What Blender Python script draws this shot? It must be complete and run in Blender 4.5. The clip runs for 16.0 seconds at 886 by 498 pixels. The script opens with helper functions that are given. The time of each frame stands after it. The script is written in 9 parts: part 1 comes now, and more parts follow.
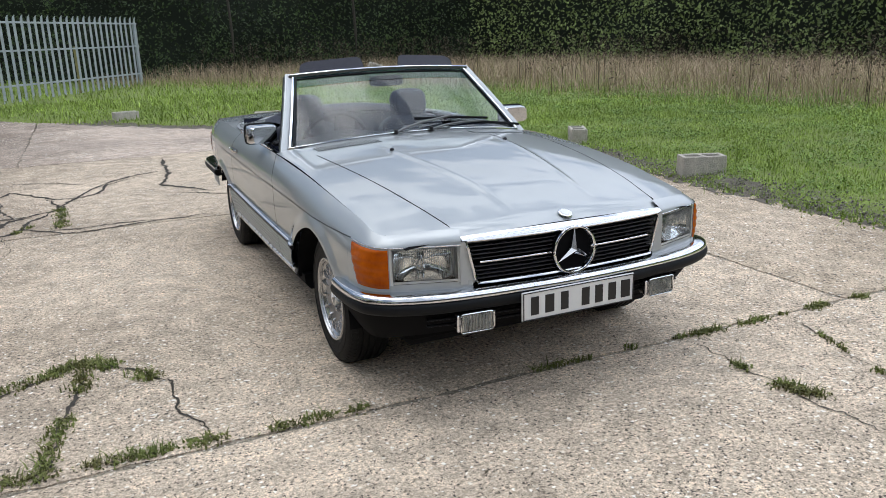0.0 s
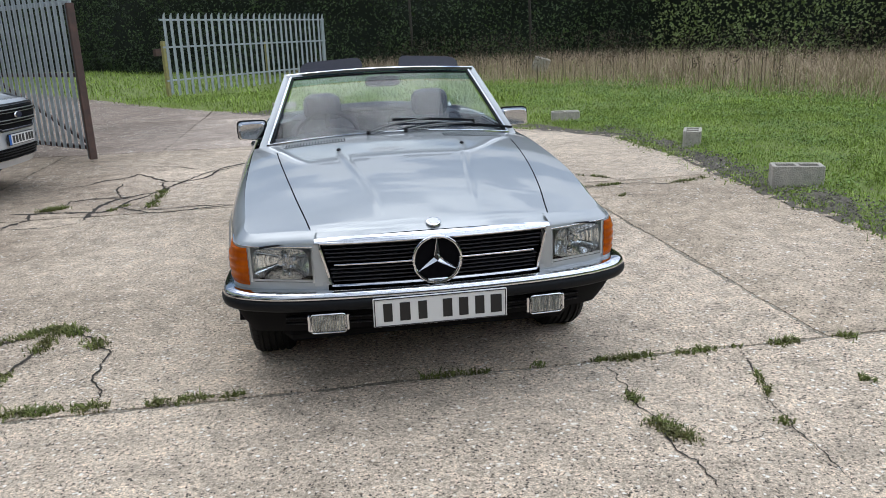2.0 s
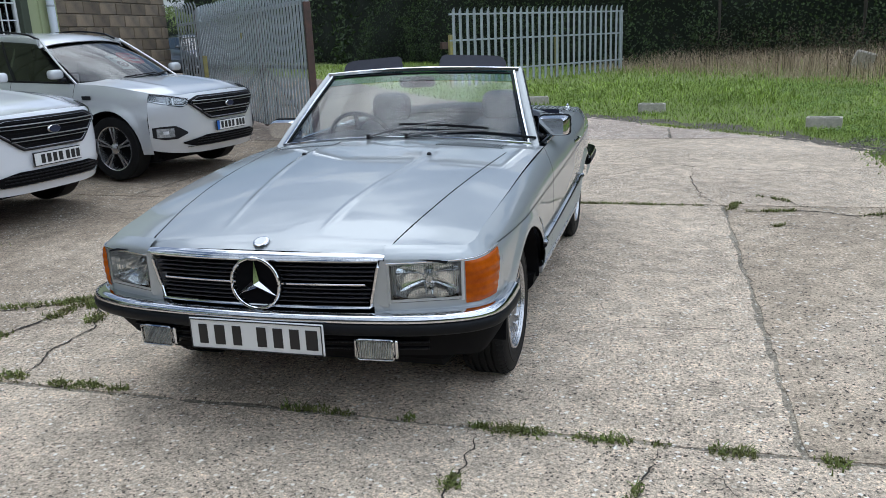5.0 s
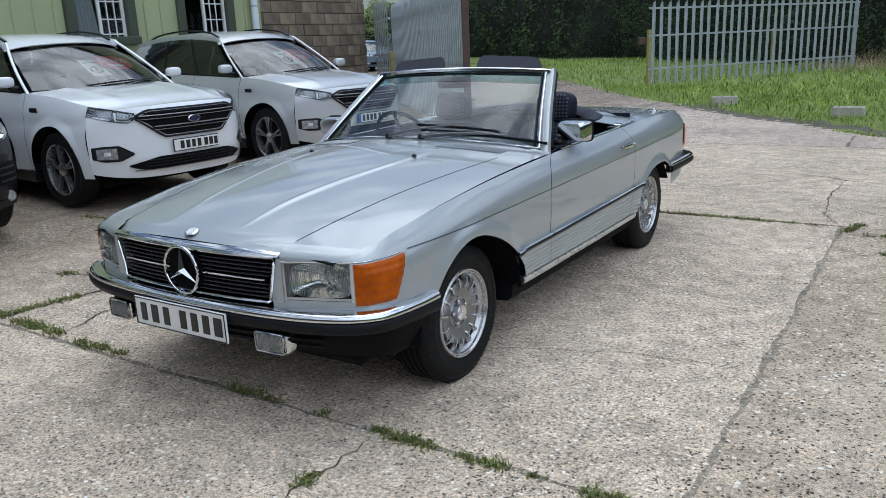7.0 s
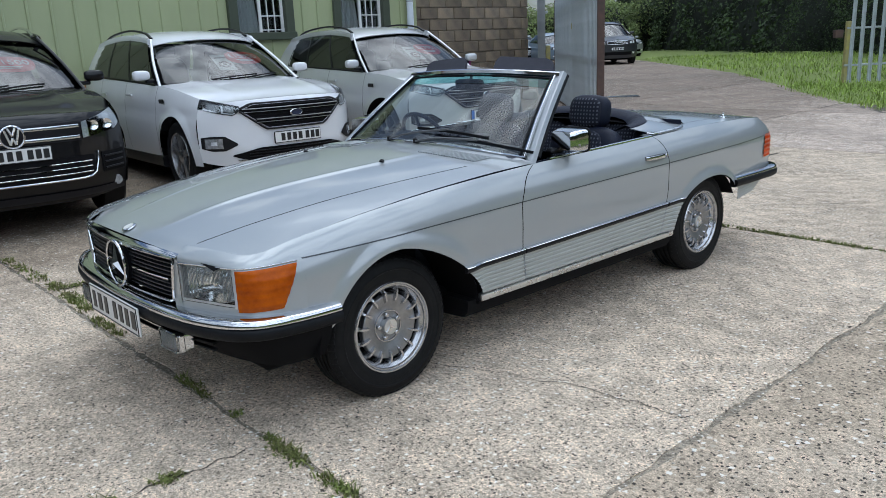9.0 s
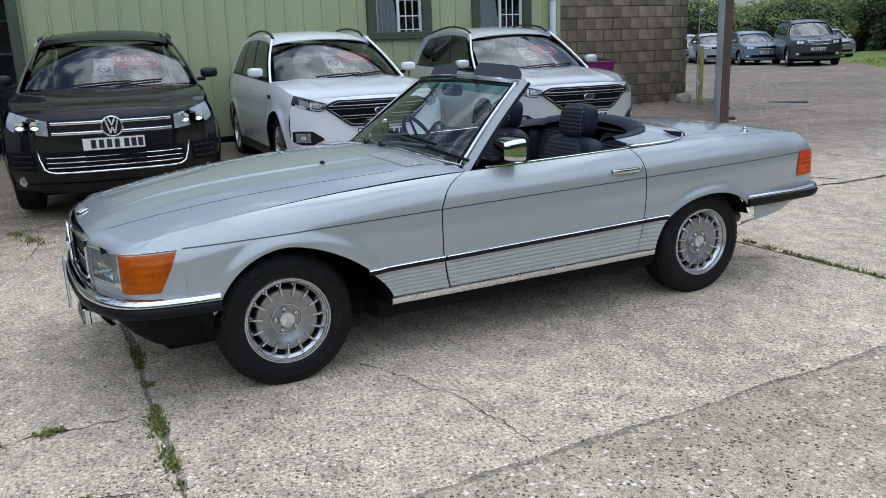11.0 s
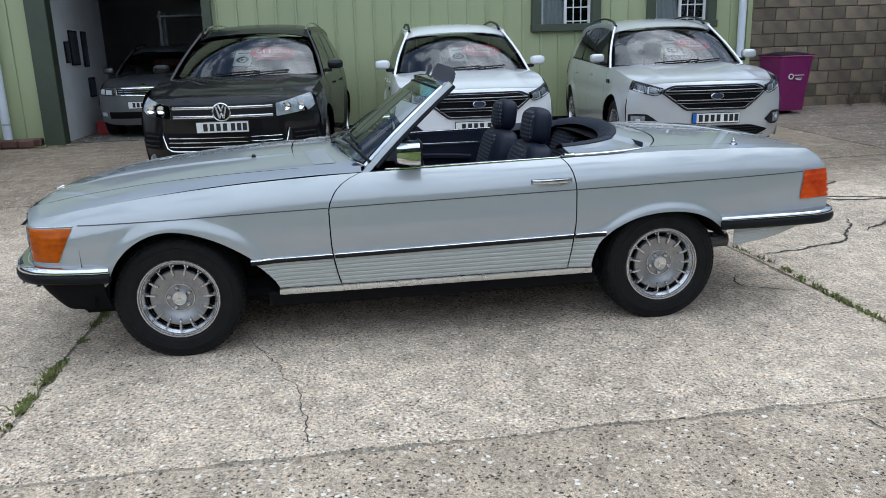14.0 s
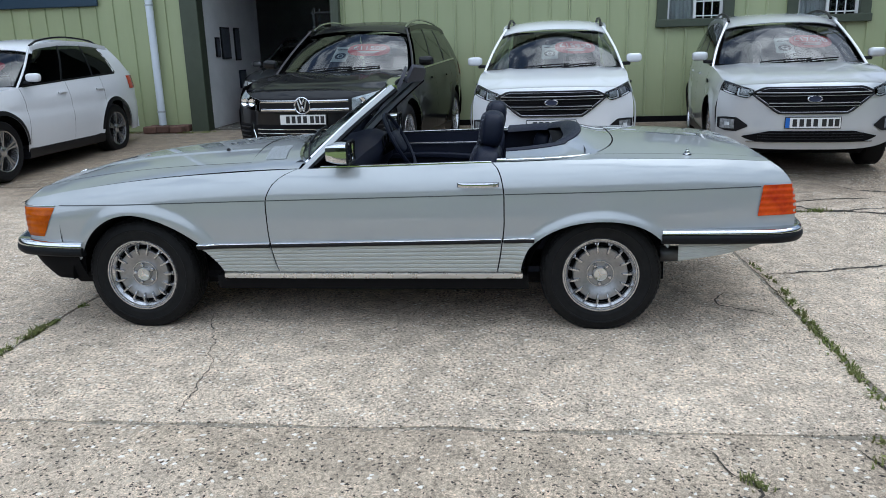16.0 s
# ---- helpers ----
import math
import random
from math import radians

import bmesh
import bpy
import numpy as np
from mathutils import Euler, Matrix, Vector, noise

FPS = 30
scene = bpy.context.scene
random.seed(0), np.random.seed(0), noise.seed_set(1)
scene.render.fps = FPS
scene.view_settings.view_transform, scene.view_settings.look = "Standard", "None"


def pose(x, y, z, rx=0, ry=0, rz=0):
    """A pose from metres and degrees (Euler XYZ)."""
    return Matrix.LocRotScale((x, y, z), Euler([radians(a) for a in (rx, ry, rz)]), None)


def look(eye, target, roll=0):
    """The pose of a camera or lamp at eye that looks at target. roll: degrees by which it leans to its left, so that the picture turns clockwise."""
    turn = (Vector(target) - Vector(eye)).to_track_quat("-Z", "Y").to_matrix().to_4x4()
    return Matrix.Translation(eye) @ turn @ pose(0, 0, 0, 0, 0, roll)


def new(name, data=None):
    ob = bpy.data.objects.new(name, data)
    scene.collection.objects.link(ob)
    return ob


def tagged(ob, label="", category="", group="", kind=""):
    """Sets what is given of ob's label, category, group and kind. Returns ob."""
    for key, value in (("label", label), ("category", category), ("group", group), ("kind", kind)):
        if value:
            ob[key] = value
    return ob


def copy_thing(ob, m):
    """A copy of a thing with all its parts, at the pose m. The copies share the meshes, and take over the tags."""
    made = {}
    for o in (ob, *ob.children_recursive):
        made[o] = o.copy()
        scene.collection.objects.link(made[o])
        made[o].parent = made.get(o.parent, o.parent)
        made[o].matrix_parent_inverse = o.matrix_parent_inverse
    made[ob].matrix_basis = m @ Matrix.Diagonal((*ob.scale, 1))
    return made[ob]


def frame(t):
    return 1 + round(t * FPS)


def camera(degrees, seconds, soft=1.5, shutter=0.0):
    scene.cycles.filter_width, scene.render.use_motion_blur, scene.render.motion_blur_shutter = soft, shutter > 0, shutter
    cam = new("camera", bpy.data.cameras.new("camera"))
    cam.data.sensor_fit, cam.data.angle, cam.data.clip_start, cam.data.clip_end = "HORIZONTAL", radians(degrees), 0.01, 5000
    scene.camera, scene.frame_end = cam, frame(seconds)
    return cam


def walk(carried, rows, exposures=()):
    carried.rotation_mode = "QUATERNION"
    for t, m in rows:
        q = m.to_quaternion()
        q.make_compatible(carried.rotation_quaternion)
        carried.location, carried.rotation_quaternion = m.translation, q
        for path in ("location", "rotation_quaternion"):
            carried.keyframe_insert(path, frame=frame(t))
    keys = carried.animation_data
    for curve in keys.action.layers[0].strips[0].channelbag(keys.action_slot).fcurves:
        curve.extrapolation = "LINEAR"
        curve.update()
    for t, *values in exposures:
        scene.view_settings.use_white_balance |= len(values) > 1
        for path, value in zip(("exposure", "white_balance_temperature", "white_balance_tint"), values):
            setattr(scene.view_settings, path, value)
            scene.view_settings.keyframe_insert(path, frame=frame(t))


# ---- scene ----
cam = camera(59.6, 16.0, 0.65)
PATH = [
    (0, (-1.729, -4.569, 1.474), (-0.939, -2.811, 0.938), -1.9),
    (0.5, (-1.384, -4.741, 1.481), (-0.723, -2.932, 0.944), -2.0),
    (1, (-1.047, -4.803, 1.465), (-0.509, -2.953, 0.929), -2.1),
    (1.5, (-0.75, -4.88, 1.479), (-0.332, -2.999, 0.942), -2.1),
    (2, (-0.435, -4.969, 1.481), (-0.138, -3.065, 0.945), -2.2),
    (2.5, (-0.147, -4.91, 1.441), (0.021, -2.99, 0.905), -2.3),
    (3, (0.187, -4.855, 1.451), (0.22, -2.928, 0.916), -2.3),
    (3.5, (0.549, -4.794, 1.455), (0.442, -2.869, 0.921), -2.3),
    (4, (0.837, -4.666, 1.437), (0.585, -2.755, 0.904), -2.4),
    (4.2, (0.947, -4.613, 1.445), (0.637, -2.71, 0.914), -2.5),
    (6.3, (2.16, -4.156, 1.431), (1.27, -2.44, 0.919), -2.5),
    (6.5, (2.26, -4.107, 1.443), (1.319, -2.418, 0.932), -2.6),
    (7, (2.481, -3.923, 1.427), (1.421, -2.306, 0.916), -2.6),
    (7.5, (2.696, -3.765, 1.421), (1.527, -2.224, 0.911), -2.6),
    (8, (2.935, -3.576, 1.42), (1.67, -2.114, 0.91), -2.6),
    (8.5, (3.081, -3.327, 1.408), (1.724, -1.949, 0.898), -2.6),
    (9, (3.234, -3.086, 1.426), (1.79, -1.799, 0.918), -2.6),
    (9.2, (3.323, -2.994, 1.416), (1.846, -1.746, 0.908), -2.6),
    (11.3, (4.074, -1.923, 1.424), (2.315, -1.111, 0.928), -2.1),
    (11.5, (4.115, -1.822, 1.419), (2.336, -1.054, 0.922), -2.1),
    (12, (4.213, -1.52, 1.412), (2.393, -0.856, 0.915), -2.1),
    (12.5, (4.371, -1.256, 1.414), (2.519, -0.688, 0.917), -1.9),
    (13, (4.489, -1.004, 1.441), (2.611, -0.53, 0.942), -1.9),
    (13.5, (4.498, -0.737, 1.427), (2.599, -0.362, 0.925), -1.8),
    (14, (4.526, -0.463, 1.435), (2.61, -0.189, 0.932), -1.8),
    (14.5, (4.62, -0.129, 1.445), (2.693, 0.043, 0.94), -1.7),
    (15, (4.657, 0.172, 1.461), (2.723, 0.231, 0.953), -1.7),
    (15.5, (4.638, 0.472, 1.457), (2.704, 0.409, 0.949), -1.7),
    (16, (4.666, 0.82, 1.457), (2.741, 0.62, 0.949), -1.7),
]
walk(cam, [(t, look(eye, target, roll)) for t, eye, target, roll in PATH], [(0.0, -0.32, 6030, 9), (1.5, -0.38, 5930, 9), (3.5, -0.53, 5720, 8), (7.0, -0.55, 5620, 6), (9.0, -0.52, 5600, 6), (16.0, -0.41, 5580, 6)])

# ---- world, sun and exposure ----
SUN_ELEV = 60.0
world = bpy.data.worlds.new("sky")
scene.world = world
world.use_nodes = True
wt = world.node_tree
wn, wl = wt.nodes, wt.links
bg = wn["Background"]
sky = wn.new("ShaderNodeTexSky")
sky.sky_type, sky.sun_disc = "NISHITA", False
sky.sun_elevation, sky.sun_rotation = radians(SUN_ELEV), radians(-35)
wco = wn.new("ShaderNodeTexCoord")
wmap = wn.new("ShaderNodeMapping")
wmap.inputs["Scale"].default_value = (1.9, 1.9, 4.6)
wl.new(wco.outputs["Generated"], wmap.inputs["Vector"])
cloud = wn.new("ShaderNodeTexNoise")
cloud.inputs["Scale"].default_value, cloud.inputs["Detail"].default_value, cloud.inputs["Roughness"].default_value = 2.7, 8.0, 0.56
wl.new(wmap.outputs["Vector"], cloud.inputs["Vector"])
cramp = wn.new("ShaderNodeValToRGB")
cramp.color_ramp.elements[0].position, cramp.color_ramp.elements[1].position = 0.45, 0.53
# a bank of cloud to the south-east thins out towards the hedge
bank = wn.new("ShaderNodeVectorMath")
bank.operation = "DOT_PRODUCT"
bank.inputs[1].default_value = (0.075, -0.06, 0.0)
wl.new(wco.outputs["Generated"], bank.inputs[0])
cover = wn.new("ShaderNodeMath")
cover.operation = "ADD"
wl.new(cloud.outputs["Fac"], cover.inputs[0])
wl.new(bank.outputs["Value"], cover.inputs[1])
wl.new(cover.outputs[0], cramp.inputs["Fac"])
cshade = wn.new("ShaderNodeValToRGB")
cshade.color_ramp.elements[0].position, cshade.color_ramp.elements[1].position = 0.45, 0.75
cshade.color_ramp.elements[0].color, cshade.color_ramp.elements[1].color = (15.0, 15.2, 15.6, 1), (5.4, 5.7, 6.2, 1)
wl.new(cloud.outputs["Fac"], cshade.inputs["Fac"])
cmix = wn.new("ShaderNodeMix")
cmix.data_type = "RGBA"
wl.new(cramp.outputs["Color"], cmix.inputs["Factor"])
wl.new(sky.outputs["Color"], cmix.inputs["A"])
wl.new(cshade.outputs["Color"], cmix.inputs["B"])
# an overcast sky is brightest overhead
wsep = wn.new("ShaderNodeSeparateXYZ")
wl.new(wco.outputs["Generated"], wsep.inputs["Vector"])
lift = wn.new("ShaderNodeMapRange")
for key, val in (("From Min", 0.0), ("From Max", 1.0), ("To Min", 0.56), ("To Max", 1.18)):
    lift.inputs[key].default_value = val
wl.new(wsep.outputs["Z"], lift.inputs["Value"])
graded = wn.new("ShaderNodeVectorMath")
graded.operation = "SCALE"
wl.new(cmix.outputs["Result"], graded.inputs[0])
wl.new(lift.outputs["Result"], graded.inputs["Scale"])
# the sun stands behind thin cloud, which glows widely round it
SUN_WAY = Vector((-2.1, 3.3, 9.1)).normalized()
glow = wn.new("ShaderNodeVectorMath")
glow.operation = "DOT_PRODUCT"
glow.inputs[1].default_value = SUN_WAY
wl.new(wco.outputs["Generated"], glow.inputs[0])
gclip = wn.new("ShaderNodeMath")
gclip.operation = "MAXIMUM"
gclip.inputs[1].default_value = 0.0
wl.new(glow.outputs["Value"], gclip.inputs[0])
gpow = wn.new("ShaderNodeMath")
gpow.operation = "POWER"
gpow.inputs[1].default_value = 7.0
wl.new(gclip.outputs[0], gpow.inputs[0])
gsc = wn.new("ShaderNodeVectorMath")
gsc.operation = "SCALE"
gsc.inputs[0].default_value = (15.0, 14.6, 13.9)
# the veil is thicker here and thinner there
veil = wn.new("ShaderNodeMapRange")
for key, val in (("From Min", 0.36), ("From Max", 0.62), ("To Min", 0.05), ("To Max", 2.1)):
    veil.inputs[key].default_value = val
wl.new(cloud.outputs["Fac"], veil.inputs["Value"])
gveil = wn.new("ShaderNodeMath")
gveil.operation = "MULTIPLY"
wl.new(gpow.outputs[0], gveil.inputs[0])
wl.new(veil.outputs["Result"], gveil.inputs[1])
wl.new(gveil.outputs[0], gsc.inputs["Scale"])
gadd = wn.new("ShaderNodeVectorMath")
gadd.operation = "ADD"
wl.new(graded.outputs["Vector"], gadd.inputs[0])
wl.new(gsc.outputs["Vector"], gadd.inputs[1])
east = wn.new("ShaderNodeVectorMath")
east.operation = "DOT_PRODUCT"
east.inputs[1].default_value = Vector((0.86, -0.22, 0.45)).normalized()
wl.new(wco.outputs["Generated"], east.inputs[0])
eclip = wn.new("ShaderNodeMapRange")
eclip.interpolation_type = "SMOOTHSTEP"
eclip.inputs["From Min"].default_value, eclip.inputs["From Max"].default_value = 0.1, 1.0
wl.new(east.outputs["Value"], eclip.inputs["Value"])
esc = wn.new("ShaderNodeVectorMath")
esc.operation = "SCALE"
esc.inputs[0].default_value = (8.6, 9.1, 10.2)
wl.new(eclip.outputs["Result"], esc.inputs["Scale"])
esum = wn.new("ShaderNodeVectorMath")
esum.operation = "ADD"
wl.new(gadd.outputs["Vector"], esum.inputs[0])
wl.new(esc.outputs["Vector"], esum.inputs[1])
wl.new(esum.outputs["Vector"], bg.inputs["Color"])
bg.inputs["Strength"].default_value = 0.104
sun_data = bpy.data.lights.new("sun", "SUN")
sun_data.energy, sun_data.angle, sun_data.color = 0.78, radians(56), (1.0, 0.97, 0.92)
sun = new("sun", sun_data)
sun.matrix_world = look(SUN_WAY * 10, (0, 0, 0))


# ---- materials ----
def material(name, color, rough=0.5, metal=0.0, coat=0.0, var=0.0, scale=8.0, bump=0.0, bscale=60.0, color2=None, spec=0.5, alpha=1.0, island=0.0, distort=0.0, stretch=(1, 1, 1), rvar=0.0, coords="Object"):
    """A principled material with colour variation, roughness variation and fine relief from noise."""
    m = bpy.data.materials.new(name)
    m.use_nodes = True
    n, l = m.node_tree.nodes, m.node_tree.links
    p = n["Principled BSDF"]
    p.inputs["Base Color"].default_value = (*color[:3], 1)
    p.inputs["Roughness"].default_value, p.inputs["Metallic"].default_value = rough, metal
    p.inputs["Coat Weight"].default_value, p.inputs["Coat Roughness"].default_value = coat, 0.03
    p.inputs["Specular IOR Level"].default_value = spec
    co = n.new("ShaderNodeTexCoord")
    mp = n.new("ShaderNodeMapping")
    mp.inputs["Scale"].default_value = stretch
    l.new(co.outputs[coords], mp.inputs["Vector"])
    if var or rvar:
        big = n.new("ShaderNodeTexNoise")
        big.inputs["Scale"].default_value, big.inputs["Detail"].default_value, big.inputs["Roughness"].default_value = scale, 6, 0.65
        big.inputs["Distortion"].default_value = distort
        l.new(mp.outputs["Vector"], big.inputs["Vector"])
    if var:
        ramp = n.new("ShaderNodeValToRGB")
        e = ramp.color_ramp.elements
        e[0].position, e[1].position = 0.3, 0.7
        c2 = color2 or tuple(c * (1 - var) for c in color[:3])
        e[0].color, e[1].color = (*c2[:3], 1), (*color[:3], 1)
        l.new(big.outputs["Fac"], ramp.inputs["Fac"])
        out = ramp.outputs["Color"]
        if island:
            geo = n.new("ShaderNodeObjectInfo") if island < 0 else n.new("ShaderNodeNewGeometry")
            hsv = n.new("ShaderNodeHueSaturation")
            mr = n.new("ShaderNodeMapRange")
            mr.inputs["To Min"].default_value, mr.inputs["To Max"].default_value = 1 - abs(island), 1 + abs(island)
            l.new(geo.outputs["Random" if island < 0 else "Random Per Island"], mr.inputs["Value"])
            l.new(mr.outputs["Result"], hsv.inputs["Value"])
            l.new(out, hsv.inputs["Color"])
            out = hsv.outputs["Color"]
        l.new(out, p.inputs["Base Color"])
    if rvar:
        mr2 = n.new("ShaderNodeMapRange")
        mr2.inputs["To Min"].default_value, mr2.inputs["To Max"].default_value = max(0.02, rough - rvar), min(1, rough + rvar)
        l.new(big.outputs["Fac"], mr2.inputs["Value"])
        l.new(mr2.outputs["Result"], p.inputs["Roughness"])
    if bump:
        fine = n.new("ShaderNodeTexNoise")
        fine.inputs["Scale"].default_value, fine.inputs["Detail"].default_value = bscale, 5
        l.new(mp.outputs["Vector"], fine.inputs["Vector"])
        b = n.new("ShaderNodeBump")
        b.inputs["Strength"].default_value, b.inputs["Distance"].default_value = bump, 0.01
        l.new(fine.outputs["Fac"], b.inputs["Height"])
        l.new(b.outputs["Normal"], p.inputs["Normal"])
    return m


def glass(name, tint=(0.9, 0.95, 0.95), gloss=1.0):
    """Thin glass: clear, with mirror reflection that grows at grazing angles."""
    m = bpy.data.materials.new(name)
    m.use_nodes = True
    n, l = m.node_tree.nodes, m.node_tree.links
    n.remove(n["Principled BSDF"])
    tr, gl, mix, fr = n.new("ShaderNodeBsdfTransparent"), n.new("ShaderNodeBsdfGlossy"), n.new("ShaderNodeMixShader"), n.new("ShaderNodeFresnel")
    tr.inputs["Color"].default_value = (*tint, 1)
    gl.inputs["Roughness"].default_value = 0.01
    fr.inputs["IOR"].default_value = 1.45 + 0.25 * gloss
    l.new(fr.outputs["Fac"], mix.inputs["Fac"])
    l.new(tr.outputs["BSDF"], mix.inputs[1])
    l.new(gl.outputs["BSDF"], mix.inputs[2])
    l.new(mix.outputs["Shader"], n["Material Output"].inputs["Surface"])
    return m


def paint(name, color, metal=0.0, rough=0.3, flake=0.0, coat=1.0):
    m = material(name, color, rough=rough, metal=metal, coat=coat, var=0.04, scale=3.0, spec=0.12)
    if flake:
        n, l = m.node_tree.nodes, m.node_tree.links
        p = n["Principled BSDF"]
        p.inputs["Coat IOR"].default_value = 1.85
        v = n.new("ShaderNodeTexVoronoi")
        v.inputs["Scale"].default_value = 900
        co = n.new("ShaderNodeTexCoord")
        l.new(co.outputs["Object"], v.inputs["Vector"])
        b = n.new("ShaderNodeBump")
        b.inputs["Strength"].default_value, b.inputs["Distance"].default_value = flake, 0.001
        l.new(v.outputs["Distance"], b.inputs["Height"])
        l.new(b.outputs["Normal"], p.inputs["Normal"])
    return m


SILVER = paint("silver_green_metallic_paint", (0.380, 0.402, 0.410), metal=0.36, rough=0.48, flake=0.02)
CLADDING = material("grey_green_lower_paint", (0.40, 0.41, 0.38), rough=0.45, coat=0.3, var=0.06)
POLISHED = material("polished_alloy_trim", (0.74, 0.75, 0.76), rough=0.28, metal=1.0, rvar=0.06, scale=20)
CHROME = material("chrome", (0.68, 0.69, 0.71), rough=0.07, metal=1.0, rvar=0.03, scale=14)
ALLOY = material("wheel_alloy", (0.54, 0.54, 0.55), rough=0.27, metal=0.9, var=0.12, scale=30)
DISH = material("dulled_wheel_alloy", (0.36, 0.36, 0.365), rough=0.36, metal=0.85, var=0.25, scale=35)
DARKALLOY = material("shaded_wheel_alloy", (0.11, 0.11, 0.11), rough=0.45, metal=0.7, var=0.2, scale=40)
RUBBER = material("black_rubber", (0.010, 0.011, 0.013), rough=0.5, spec=0.15, var=0.3, scale=25, bump=0.1)
TYRE = material("tyre_rubber", (0.007, 0.0072, 0.008), rough=0.6, var=0.35, scale=18, color2=(0.012, 0.012, 0.012), bump=0.15, bscale=120, spec=0.16)
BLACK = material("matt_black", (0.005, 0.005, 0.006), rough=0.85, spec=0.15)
GAP = material("shut_line_black", (0.003, 0.003, 0.004), rough=0.9, spec=0.1)
TRIM = material("black_trim", (0.008, 0.008, 0.010), rough=0.4, spec=0.25)
NAVY = material("navy_leathercloth", (0.009, 0.012, 0.026), rough=0.5, spec=0.22, var=0.2, scale=40, bump=0.15, bscale=300)
AMBER = material("amber_lens", (0.50, 0.105, 0.001), rough=0.25, coat=0.10, var=0.4, scale=14, color2=(0.26, 0.042, 0.001), spec=0.12)
REDLENS = material("red_lens", (0.50, 0.028, 0.006), rough=0.2, coat=0.25, var=0.3, spec=0.15)
LENS = glass("lamp_glass", (0.93, 0.95, 0.95), 0.6)
GLASSRIB = material("pale_glass_rib", (0.34, 0.36, 0.37), rough=0.2, coat=0.5)
SCREEN = glass("windscreen_glass", (0.80, 0.90, 0.88), 0.95)
DARKGLASS = glass("tinted_glass", (0.12, 0.14, 0.14), 0.8)
PLATEWHITE = material("plate_white", (0.72, 0.72, 0.70), rough=0.3, coat=0.4, var=0.05)
PLATEBLACK = material("plate_black", (0.01, 0.01, 0.011), rough=0.4)
PLATEBLUE = material("plate_blue", (0.02, 0.12, 0.45), rough=0.35)
BRIGHTBOWL = material("headlamp_reflector", (0.93, 0.94, 0.95), rough=0.10, metal=1.0, rvar=0.04, scale=30)
REFLECTOR = material("lamp_reflector", (0.86, 0.87, 0.88), rough=0.28, metal=0.35)


# ---- mesh helpers ----
def sp(*pts):
    """A smooth curve through (t, value) pairs."""
    xs = np.array([p[0] for p in pts], float)
    ys = np.array([p[1] for p in pts], float)
    d = np.gradient(ys, xs)
    s = np.diff(ys) / np.diff(xs)
    for i in range(1, len(xs) - 1):
        d[i] = 0 if s[i - 1] * s[i] <= 0 else 2 * s[i - 1] * s[i] / (s[i - 1] + s[i])

    def f(t):
        t = min(max(t, xs[0]), xs[-1])
        i = min(int(np.searchsorted(xs, t, side="right")) - 1, len(xs) - 2)
        h = xs[i + 1] - xs[i]
        u = (t - xs[i]) / h
        return float(ys[i] * (1 + 2 * u) * (1 - u) ** 2 + ys[i + 1] * u * u * (3 - 2 * u) + h * d[i] * u * (1 - u) ** 2 - h * d[i + 1] * u * u * (1 - u))
    return f


def sstep(a, b, t):
    u = min(max((t - a) / (b - a), 0.0), 1.0)
    return u * u * (3 - 2 * u)


